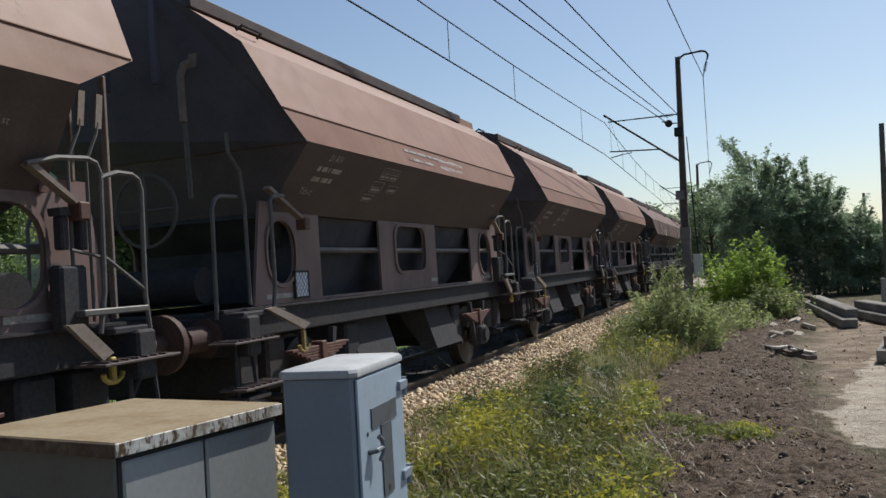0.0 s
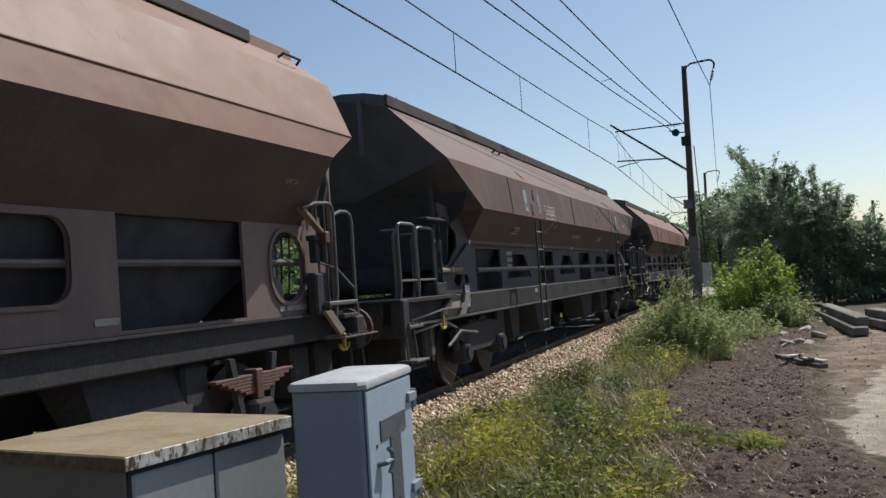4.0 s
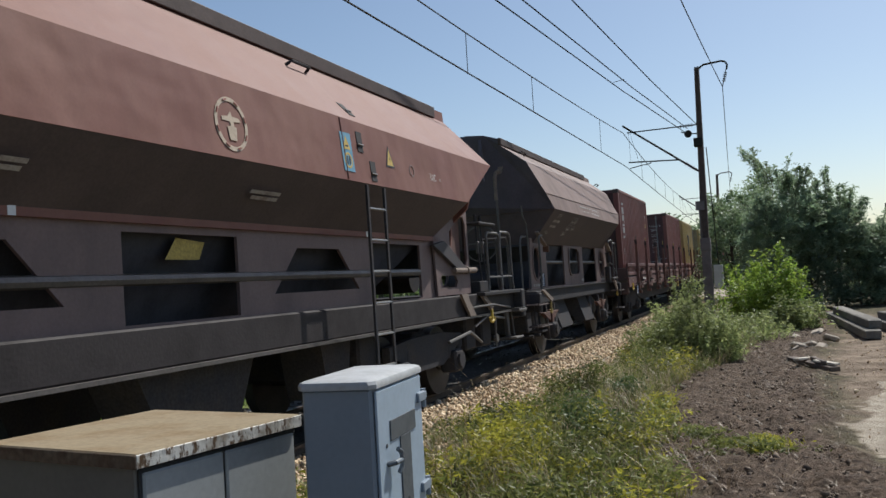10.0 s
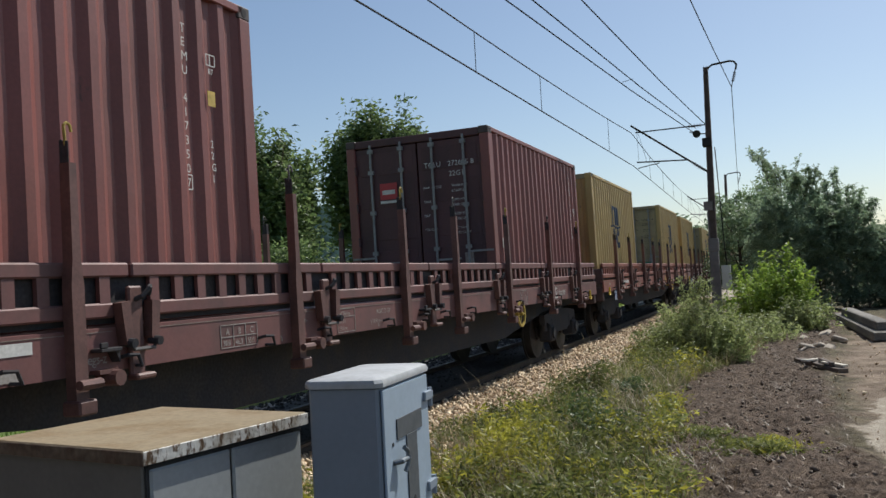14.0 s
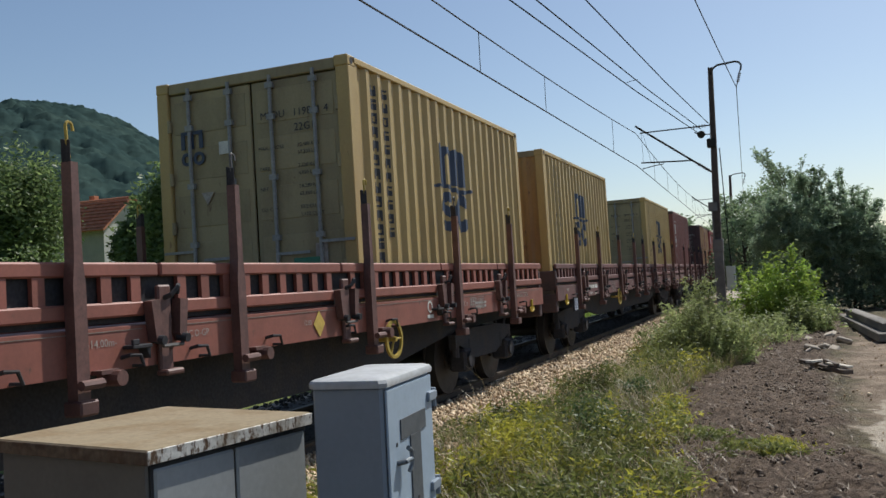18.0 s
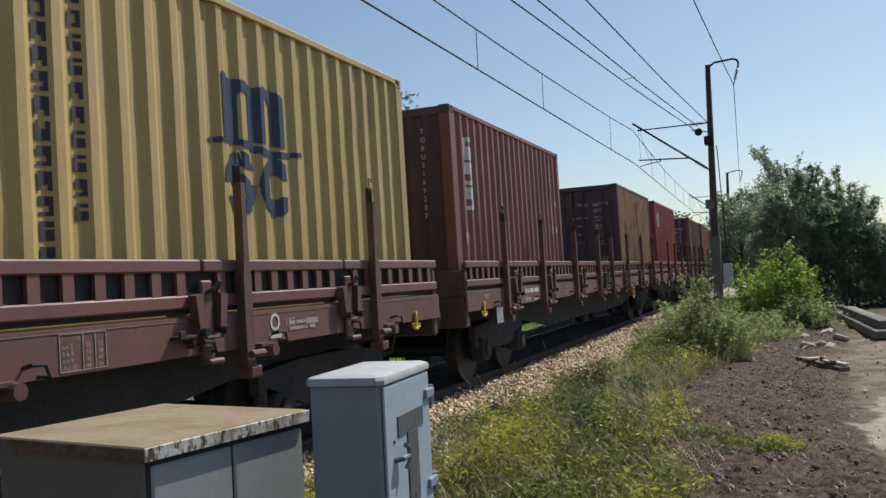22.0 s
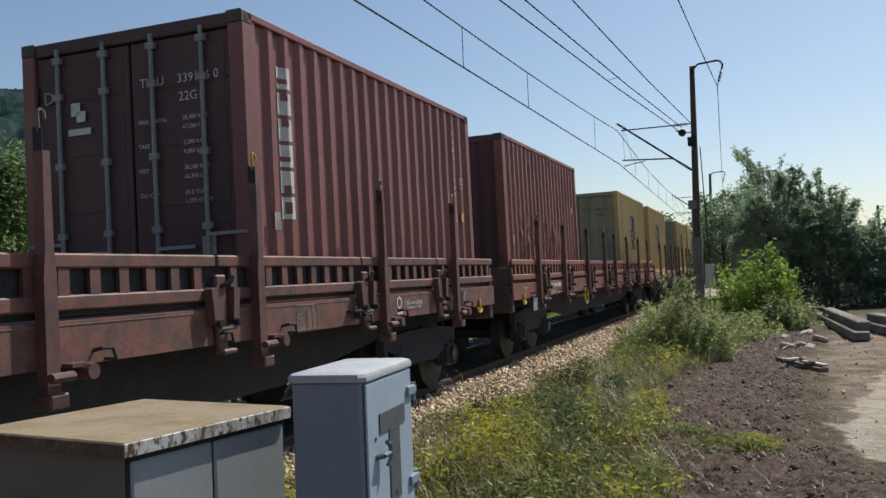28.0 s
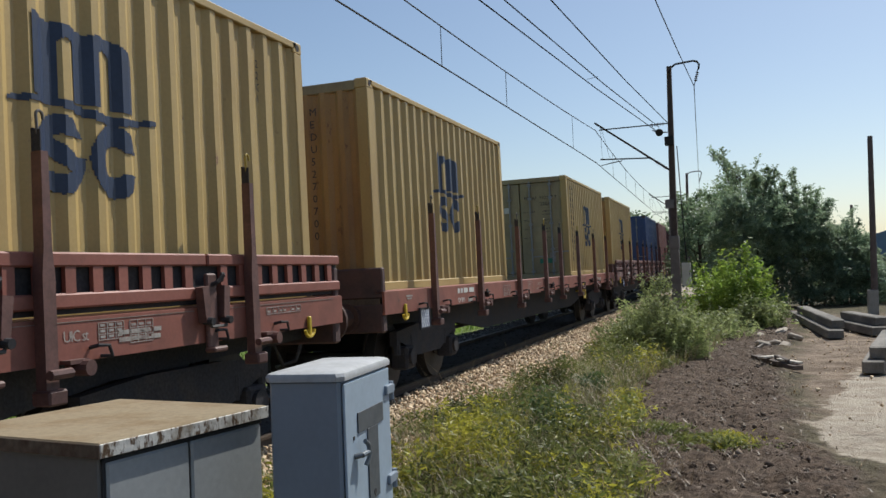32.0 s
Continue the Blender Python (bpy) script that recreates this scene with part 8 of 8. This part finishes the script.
def acacia(label, at, h, radii, branches, core, mat, tips=(), seed=1, low=0.1, leaf=0.040):
    """A tree of arching twigs that carry feathered leaves; tips are the ends of its tallest shoots."""
    t = thing("acacia_tree", label, "tree", "acacia trees", at=Matrix.Translation(at))
    r = np.random.default_rng(seed)
    mid = h - radii[2]
    rad = np.asarray(radii)
    limbs = Geo()
    for k in range(3):
        dx = (k - 1) * 0.35 * radii[0]
        limbs.pipe([(dx * 0.3, 0, -0.3), (dx * 0.5, 0.05, h * 0.3), (dx, 0.1 - 0.1 * k, h * 0.75)], 0.07, 7, 0.03)
    shoots = []
    for i in range(branches):
        d = r.normal(size=3)
        d[2] = abs(d[2]) * 0.9 - 0.25
        d /= np.linalg.norm(d)
        e = r.uniform(0.8, 1.04)
        p1 = d * rad * e + np.array([0, 0, mid])
        p0 = d * rad * (e - r.uniform(0.3, 0.5)) + np.array([0, 0, mid - 0.1])
        shoots.append((p0, p1))
    for x, z in tips:
        p1 = np.array([x - at[0], r.uniform(-0.4, 0.4), z - at[2]])
        p0 = np.array([p1[0] * 0.55, 0, p1[2] - r.uniform(1.0, 1.4)])
        for q in range(3):
            shoots.append((p0 + r.normal(size=3) * 0.1, p1 + r.normal(size=3) * np.array([0.14, 0.3, 0.1]) - np.array([0, 0, 0.14 * q])))
    pts = [crown_points(core, (0, 0, mid - 0.1), rad * 0.78, 70, 0.2, 0.3, seed)]
    for j, (p0, p1) in enumerate(shoots):
        v = p1 - p0
        ln = np.linalg.norm(v)
        arch = np.array([0, 0, 0.16 * ln])
        if j % 5 == 0 or j >= branches:
            limbs.pipe([tuple(p0), tuple((p0 + p1) / 2 + arch), tuple(p1)], 0.014, 4, 0.005)
        m = int(ln / 0.055) + 4
        f = r.uniform(0.1, 1.0, m)
        base = p0 + f[:, None] * v + arch * (4 * f * (1 - f))[:, None]
        out = np.cross(v / ln, [0, 0, 1.0])
        side = np.where(r.random(m) < 0.5, -1.0, 1.0)[:, None] * out + 0.5 * v / ln + r.normal(size=(m, 3)) * 0.35
        size = r.uniform(0.16, 0.36, m)[:, None]
        for q in range(11):
            g = (q + 0.5) / 11
            p = base + side * size * g + r.normal(size=(m, 3)) * 0.022
            p[:, 2] -= 0.55 * size[:, 0] * g * g
            pts.append(p)
    pts = np.concatenate(pts)
    pts = pts[pts[:, 2] > h * low]
    part("crown", leaf_mesh("crown", pts, leaf, mat, long=1.2), None, t, "feathery green leaves, paled to stand in for haze")
    part("trunk", limbs, "bark", t, "several slender branching stems")
    return t


def stem_shrub(label, at, width, depth, h, stems, mat, leaf=0.035, per=0.03, lean=0.5, seed=1, name="bush", spikes=()):
    """A shrub of many slender upright stems, each set with leaves from near the ground to its tip."""
    t = thing(name, label, "bush", at=Matrix.Translation(at))
    r = np.random.default_rng(seed)
    twigs, pts = Geo(), []
    ends = []
    for i in range(stems):
        a, e = r.uniform(0, 6.283), math.sqrt(r.random())
        bx, by = 0.75 * e * math.cos(a) * width, 0.75 * e * math.sin(a) * depth
        top = h * r.uniform(0.55, 1.0) * (1 - 0.55 * e * e)
        ends.append((bx, by, bx + r.normal() * lean * 0.3 * top + 0.33 * e * math.cos(a) * width, by + r.normal() * lean * 0.3 * top + 0.33 * e * math.sin(a) * depth, top))
    for dx, dy, top in spikes:
        for q in range(4):
            ends.append((dx * 0.8 + r.normal() * 0.08, dy * 0.8 + r.normal() * 0.08, dx + r.normal() * 0.1, dy + r.normal() * 0.12, top * r.uniform(0.85, 1.0)))
    for i, (bx, by, tx, ty, top) in enumerate(ends):
        mid = ((bx * 0.7 + tx * 0.3), (by * 0.7 + ty * 0.3), top * 0.55)
        if i % 3 == 0:
            twigs.pipe([(bx, by, -0.05), mid, (tx, ty, top)], 0.008, 4, 0.003)
        m = int(top / per) + 3
        f = r.uniform(0.06, 1.02, m)[:, None]
        p = (1 - f) ** 2 * np.array([bx, by, 0.0]) + 2 * f * (1 - f) * np.array(mid) + f * f * np.array([tx, ty, top])
        for q in range(3):
            spread = leaf * (1.2 + 2.2 * (1 - f)) * (q + 0.6) / 2
            g = r.normal(size=(m, 3)) * spread
            pts.append(p + g)
    pts = np.concatenate(pts)
    pts = pts[pts[:, 2] > 0.02]
    part("crown", leaf_mesh("crown", pts, leaf, mat, up=0.3, long=1.1), None, t, "small leaves set along upright stems")
    part("stems", twigs, "bark", t, "slender woody stems")
    return t


DT = "feathery green acacia tree beside the dirt track"
acacia(DT, (0.35, 35.6, 0), 5.0, (1.75, 1.6, 2.45), 270, 5500, "leaf_acacia", ((-1.17, 6.1), (-0.87, 5.95), (-0.5, 5.7), (0.2, 5.55), (0.6, 5.35), (0.97, 5.3)), 2)
acacia(DT, (2.0, 36.2, 0), 4.35, (1.5, 1.6, 2.15), 260, 6000, "leaf_acacia", ((1.25, 5.0), (1.7, 5.1), (2.2, 4.6), (2.65, 4.4), (3.15, 4.05)), 3)
acacia(DT, (3.5, 37.0, 0), 3.1, (1.2, 1.5, 1.6), 200, 5000, "leaf_acacia", ((3.7, 3.45), (4.1, 3.1)), 4)
acacia(DT, (4.9, 39.0, -0.2), 2.3, (1.0, 1.4, 1.2), 70, 3000, "leaf_acacia", (), 5)
for i, (x, y, h) in enumerate(((1.0, 35.2, 2.0), (2.6, 35.6, 2.2), (4.2, 36.2, 1.7), (-0.4, 35.0, 2.2))):
    tree("dense green undergrowth below the trees", (x, y, 0), h, (1.1, 0.9, h * 0.55), 6000, 60, 0.06, "leaf_dark", 0.04, seed=80 + i, name="bush")
for i in range(7):
    tree("green hedge bush at the edge of the field", (3.5 + 2.6 * i, 46 + 2.2 * math.sin(i * 2.0), -0.4), 1.7 + 0.4 * math.sin(i * 1.3), (1.8, 1.5, 1.0), 3000, 40, 0.11, "leaf_mid", 0.06, seed=90 + i, name="hedge_bush")
tree("mid-green leafy tree behind the mast", (-2.3, 47, 0), 5.0, (1.7, 1.8, 2.5), 9000, 70, 0.085, "leaf_mid", 0.12, seed=6, plumes=5)
tree("mid-green leafy tree behind the mast", (-0.2, 50, 0), 6.5, (2.2, 2.2, 3.0), 9000, 70, 0.09, "leaf_mid", 0.13, seed=7, plumes=5)
tree("tall dark poplar beyond the trees", (-1.5, 75, 0), 9.2, (2.4, 2.4, 4.3), 7000, 60, 0.13, "leaf_mid", 0.15, seed=8)
LIME = "bright yellow-green leafy bush"
stem_shrub(LIME, (-0.15, 25.7, 0), 0.95, 0.8, 2.0, 80, "leaf_lime", 0.05, 0.05, 0.55, 9, spikes=((0.15, 0.1, 2.3), (0.4, 0, 1.95), (-0.3, 0.1, 2.1), (-0.6, 0.2, 1.85)))
stem_shrub("mid-green leafy bush beside the yellow-green one", (-1.05, 26.9, 0), 0.85, 0.8, 1.75, 70, "leaf_lime", 0.05, 0.06, 0.5, 10, spikes=((-0.3, 0, 1.8), (0.3, 0, 1.85)))
stem_shrub("low mid-green bush at the edge of the soil", (0.25, 24.6, 0), 0.8, 0.55, 0.95, 70, "leaf_shrub", 0.05, 0.05, 0.6, 15)
SHRUB = "loose green shrub on the bank"
stem_shrub(SHRUB, (-1.5, 17.0, 0), 0.95, 0.75, 1.25, 190, "leaf_shrub", 0.028, 0.022, 0.5, 11)
stem_shrub(SHRUB, (-1.85, 18.0, 0), 0.75, 0.7, 1.35, 130, "leaf_shrub", 0.027, 0.024, 0.5, 12, spikes=((0.15, 0, 1.72), (-0.05, 0.1, 1.6), (0.3, 0.1, 1.55)))
stem_shrub(SHRUB, (-2.45, 17.2, 0), 0.55, 0.7, 0.8, 90, "leaf_shrub", 0.027, 0.026, 0.6, 13)
stem_shrub("low green shrub at the edge of the soil", (-0.75, 21.6, 0), 0.9, 1.2, 0.75, 110, "leaf_shrub", 0.035, 0.035, 0.6, 14)
stem_shrub(SHRUB, (-2.2, 21.0, 0), 0.8, 1.5, 1.1, 110, "leaf_shrub", 0.035, 0.035, 0.5, 16)
LT = "large dark leafy tree behind the railway"
for i, (x, y, h, rx, rz) in enumerate(((-50.5, 47, 12.2, 3.3, 4.6), (-56, 49, 12.0, 4.0, 4.5), (-33.5, 44, 10.4, 2.8, 4.6), (-31, 44.5, 12.9, 2.6, 5.4), (-28.5, 46, 11.0, 2.6, 4.6), (-26, 53, 13.2, 2.7, 5.4), (-23.8, 54, 12.9, 2.2, 5.0)  , (-38.6, 46, 7.6, 1.9, 2.9))):
    z = ground_z(x, y)
    tree(LT, (x, y, z), h - z, (rx, rx, rz), 18000, 150, 0.2, "leaf_far", 0.25, seed=20 + i, spread=0.19)
HB = "dense green hedge bush behind the railway"
for i in range(13):
    x = -62 + 4.1 * i
    y = 40 + 5 * math.sin(i * 1.7)
    z = ground_z(x, y)
    az = math.degrees(math.atan2(x, y))
    tree(HB, (x, y, z), 2.0 if -47 < az < -39 else 3.6 + 1.2 * math.sin(i * 2.3), (2.8, 2.4, 1.2 if -47 < az < -39 else 2.2), 3500, 45, 0.15, "leaf_far", 0.1, seed=40 + i, name="hedge_bush", spread=0.2)
for i in range(9):
    x, y = -17 + 1.9 * i, 128 + 6 * math.sin(i * 2.1)
    tree("far dark tree at the end of the track", (x, y, 0), 9.0 + 1.5 * math.sin(i * 1.9), (2.2, 2.4, 3.8), 1500, 40, 0.3, "leaf_mid", 0.2, seed=60 + i)

# weeds on the bank, in patches
def bank_edge(y):
    """How far from the track's centre the weeds begin."""
    return 1.75 + 0.75 * min(1, max(0, (y - 8.5) / 3.5)) + 0.35 * noise.noise((y * 0.7, 3, 2))


def dryness(x, y):
    """The dry brown patch among the weeds, 0 to 1."""
    best = 0.0
    for cx, cy, rx, ry in ((-0.72, 7.6, 0.3, 0.5), (-0.85, 8.4, 0.3, 0.35), (-1.75, 10.6, 0.4, 1.0), (-1.35, 8.7, 0.3, 0.6), (-2.3, 12.2, 0.35, 1.2)):
        best = max(best, 1.25 - math.hypot((x - cx) / rx, (y - cy) / ry) + 0.3 * noise.noise((x * 5, y * 5, 6)))
    return min(1.0, max(0.0, best))


n_pl = 3000
py = 3.2 + 25 * rng.random(n_pl) ** 1.35
px = np.array([rng.uniform(track_x(y) + bank_edge(y), soil_edges(y)[0] + 0.18) for y in py])
# a low tongue of weeds runs out over the soil
f = rng.random(150)
px = np.concatenate([px, -1.25 + 1.0 * f + rng.normal(size=150) * 0.14])
py = np.concatenate([py, 9.5 - 0.75 * f + rng.normal(size=150) * 0.16])
n_pl = len(px)
lush = np.array([fbm(x * 1.1, y * 0.8, 21) for x, y in zip(px, py)])
dry = np.array([dryness(x, y) for x, y in zip(px, py)])
keep = (lush > -0.16 + 0.5 * dry + 0.34 * (py > 10.5)) & (rng.random(n_pl) > dry * 0.75)
px, py, lush = px[keep], py[keep], lush[keep]
n_pl = len(px)
pz = np.interp(px - (TRACK_X - BEND * py**2 / 2), [1.75, 2.1, 2.75, 3.5], [0.1, 0.05, 0.0, 0.0])
ph = rng.uniform(0.09, 0.38, n_pl) * (0.75 + 0.9 * np.clip(lush + 0.3, 0, 1)) * np.clip((px - (TRACK_X + 1.6)) / 0.9, 0.35, 1.0) * np.where(rng.random(n_pl) < 0.08, 1.5, 1.0) * np.where((px > -1.25) & (py > 8.4), 0.3, 1.0)
ptype = np.array([fbm(x * 0.9, y * 0.9, 9) for x, y in zip(px, py)]) + rng.normal(0, 0.2, n_pl) - 0.35 * (py > 10.8)
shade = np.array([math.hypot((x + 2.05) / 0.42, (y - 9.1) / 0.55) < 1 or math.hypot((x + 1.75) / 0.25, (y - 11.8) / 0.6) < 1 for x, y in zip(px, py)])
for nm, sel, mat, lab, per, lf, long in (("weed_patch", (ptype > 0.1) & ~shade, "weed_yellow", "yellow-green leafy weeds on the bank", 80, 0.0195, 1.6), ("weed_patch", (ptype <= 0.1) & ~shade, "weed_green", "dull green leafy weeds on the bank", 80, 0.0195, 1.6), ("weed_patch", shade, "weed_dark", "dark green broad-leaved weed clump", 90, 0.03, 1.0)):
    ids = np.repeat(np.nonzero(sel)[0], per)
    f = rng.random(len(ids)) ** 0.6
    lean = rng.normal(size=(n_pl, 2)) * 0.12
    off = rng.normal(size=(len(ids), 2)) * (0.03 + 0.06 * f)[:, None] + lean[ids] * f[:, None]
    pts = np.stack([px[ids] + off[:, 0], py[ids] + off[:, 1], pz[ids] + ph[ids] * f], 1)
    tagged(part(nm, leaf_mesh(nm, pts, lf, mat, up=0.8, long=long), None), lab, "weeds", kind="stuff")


def blade_mesh(name, base, height, width, mat, lean=0.35):
    n = len(base)
    a = rng.uniform(0, 6.283, n)
    d = np.stack([np.cos(a), np.sin(a), 0 * a], 1)
    side = np.stack([-np.sin(a), np.cos(a), 0 * a], 1) * (np.asarray(width) * np.ones(n))[:, None]
    h = np.asarray(height) * np.ones(n)
    ln = (lean * h * rng.uniform(0.2, 1.8, n))[:, None]
    up = np.array([0, 0, 1.0])
    m = base + up * (h * 0.6)[:, None] + d * ln * 0.35
    tip = base + up * (h * rng.uniform(0.8, 1.0, n))[:, None] + d * ln
    return bulk_mesh(name, np.stack([base - side, base + side, m + side * 0.7, m - side * 0.7, tip], 1), [(0, 1, 2), (0, 2, 3), (3, 2, 4)], 3, mat)


n = 13000
by = 3.2 + 24 * rng.random(n) ** 1.3
bx = np.array([rng.uniform(track_x(y) + bank_edge(y) - 0.1, soil_edges(y)[0] + 0.25) for y in by])
base = np.stack([bx, by, 0.0 * bx + 0.01], 1)
tagged(part("dry_grass", blade_mesh("dry_grass", base, rng.uniform(0.1, 0.42, n), 0.0032, "straw", 0.9), None), "dry straw-coloured grass among the weeds", "grass", kind="stuff")
n = 17000
by = 3.2 + 24 * rng.random(n) ** 1.6
bx = np.array([rng.uniform(track_x(y) + bank_edge(y) + 0.1, soil_edges(y)[0] + 0.15) for y in by])
base = np.stack([bx, by, 0.0 * bx + 0.01], 1)
tagged(part("green_grass", blade_mesh("green_grass", base, rng.uniform(0.1, 0.36, n), 0.0048, "weed_green", 0.7), None), "green grass blades among the weeds", "grass", kind="stuff")
n = 5000
ty = rng.uniform(5.5, 13.0, n)
tx = rng.uniform(-2.3, 0.2, n)
keep = np.array([dryness(x, y) for x, y in zip(tx, ty)]) > rng.random(n) * 0.8
base = np.stack([tx, ty, 0 * tx + 0.02], 1)[keep]
tagged(part("dry_twigs", blade_mesh("dry_twigs", base, rng.uniform(0.08, 0.3, len(base)), 0.003, "dry_twig", 1.8), None), "tangled dry brown stems among the weeds", "grass", kind="stuff")
n = 2200
ty = 5.5 + 15 * rng.random(n) ** 1.3
tx = np.array([rng.uniform(soil_edges(y)[0], soil_edges(y)[1]) for y in ty])
base = np.stack([tx, ty, 0 * tx + 0.05], 1)
tagged(part("soil_litter", blade_mesh("soil_litter", base, rng.uniform(0.015, 0.05, n), 0.004, "dry_twig", 3.0), None), "short dry stems strewn over the soil", "litter", kind="stuff")
n = 46
by = rng.uniform(8.0, 15.5, n)
base = np.stack([TRACK_X - BEND * by**2 / 2 + rng.uniform(1.75, 2.2, n), by, 0 * by + 0.05], 1)
tagged(part("dry_stalk", blade_mesh("dry_stalk", base, rng.uniform(0.4, 0.85, n), 0.004, "straw", 0.6), None), "tall dry weed stalks at the track's edge", "weeds", kind="stuff")
n = 16000
by = 4 + 60 * rng.random(n) ** 1.2
bx = TRACK_X - BEND * by**2 / 2 - 2.6 - 12 * rng.random(n) ** 1.5
base = np.stack([bx, by, np.array([ground_z(x, y) for x, y in zip(bx, by)])], 1)
tagged(part("meadow_grass", blade_mesh("meadow_grass", base, rng.uniform(0.12, 0.4, n), 0.012, "meadow", 0.5), None), "fresh green grass beyond the track", "grass", kind="stuff")

# ---- hill, house, distance ----
def hill():
    """A wooded hill behind the railway, seen across the meadow."""
    cols, rows = 400, 170
    v, f = [], []
    for j in range(rows):
        r = j / (rows - 1)
        for i in range(cols):
            a = -70 + 62 * i / (cols - 1)  # bearing from +y
            dist = 150 + 560 * r
            crest = 0.0
            for at, h, wd in ((-46.5, 117, 15.5), (-62, 111, 14), (-30, 45, 10), (-22, 20, 9)):
                crest = max(crest, h * math.exp(-(((a - at) / wd) ** 2)))
            rise = min(1, max(0, (dist - 170) / 470))
            rise = rise * rise * (3 - 2 * rise)
            x, y = dist * math.sin(radians(a)), dist * math.cos(radians(a))
            z = crest * rise + 4
            q = (x * 0.105 + 0.4 * noise.noise((x * 0.05, y * 0.05, 1)), y * 0.105, 0.0)
            d = noise.voronoi(q)[0][0]
            crowns = 7.5 * math.sqrt(max(0.0, 1 - d * 1.1)) + 5 * noise.noise((x * 0.02, y * 0.02, 5)) + 1.4 * noise.noise((x * 0.5, y * 0.5, 1))
            z += crowns * min(1, crest / 20 + 0.1)
            v.append((x, y, z))
    for j in range(rows - 1):
        for i in range(cols - 1):
            a = j * cols + i
            f.append((a, a + 1, a + 1 + cols, a + cols))
    me = bpy.data.meshes.new("hill")
    me.from_pydata(v, [], f)
    me.shade_smooth()
    me.materials.append(M["forest"])
    return tagged(new("hill", me), "steep hill covered in dense green woods", "hill", kind="structure")


hill()
v, f = [], []
for i in range(61):
    a = -2 + 30 * i / 60
    x, y = 1800 * math.sin(radians(a)), 1800 * math.cos(radians(a))
    v += [(x, y, -20), (x, y, 52 + 26 * noise.noise((a * 0.25, 0, 0)) + 5 * noise.noise((a * 1.3, 2, 0))), (x * 1.15, y * 1.15, -20)]
for i in range(60):
    for k in range(2):
        f.append((i * 3 + k, i * 3 + 3 + k, i * 3 + 4 + k, i * 3 + 1 + k))
me = bpy.data.meshes.new("far_ridge")
me.from_pydata(v, [], f)
me.materials.append(M["far_ridge"])
tagged(new("far_ridge", me), "hazy blue wooded ridge far away", "hill", kind="structure")


def house():
    x, y = -56.5, 60.5
    z = ground_z(x, y)
    t = thing("house", "pale rendered house with an orange tiled gable roof", "house", at=pose(x, y, z, 0, 0, 88))
    H, W, L, R = 7.9 - z, 2.9, 3.9, 10.4 - z
    part("wall", Geo().prism([(-W, -1), (W, -1), (W, H), (0, R - 0.15), (-W, H)], -L, L), "render", t, "grey-white rendered walls")
    for s in (-1, 1):
        n = Vector((s * (R - H), 0, W)).normalized() * 0.14
        sl = Geo().prism([(0, R - 0.12), (s * (W + 0.55), H - 0.55), (s * (W + 0.55) + n.x, H - 0.55 + n.z), (0, R - 0.12 + 0.17)], -L - 0.6, L + 0.6)
        roof = part("roof", sl, "roof_tile", t, "orange clay tiled roof")
        for k in range(9):
            fz = (k + 0.5) / 9
            part("roof_batten", Geo().rod((s * (W + 0.5) * fz + n.x, -L - 0.58, R - 0.05 - (R - H + 0.43) * fz + n.z), (s * (W + 0.5) * fz + n.x, L + 0.58, R - 0.05 - (R - H + 0.43) * fz + n.z), 0.05, 5), "roof_tile", roof)
    for yy in (-L - 0.02,):
        w = part("window", Geo().box(-0.6, 0.6, yy, yy + 0.03, H - 1.6, H - 0.3), "window_dark", t, "dark window")
        part("frame", Geo().box(-0.66, -0.6, yy - 0.03, yy + 0.02, H - 1.66, H - 0.24).box(0.6, 0.66, yy - 0.03, yy + 0.02, H - 1.66, H - 0.24).box(-0.66, 0.66, yy - 0.03, yy + 0.02, H - 0.3, H - 0.24).box(-0.03, 0.03, yy - 0.03, yy + 0.02, H - 1.6, H - 0.3), "render", w)
    part("chimney", Geo().box(0.6, 1.15, 0.5, 1.1, R - 1.2, R + 0.5, 0.02), "roof_tile", t, "brick chimney")
    return t


house()


# ---- what rolls ----
def motions():
    for v, s0 in MOVERS:
        lift = v["lift"] if "lift" in v.keys() else 0.0
        walk(v, [(t, track_pose(s0 + run(t)) @ Matrix.Translation((0, 0, lift))) for t in [k / 2 for k in range(65)]])
        for w in [o for o in v.children if o.name.split(".")[0] == "wheelset"]:
            at = w.matrix_basis.translation.copy()
            walk(w, [(k / 10, Matrix.Translation(at) @ Matrix.Rotation((run(0) - run(k / 10)) / 0.46, 4, "X")) for k in range(0, 321)])


motions()
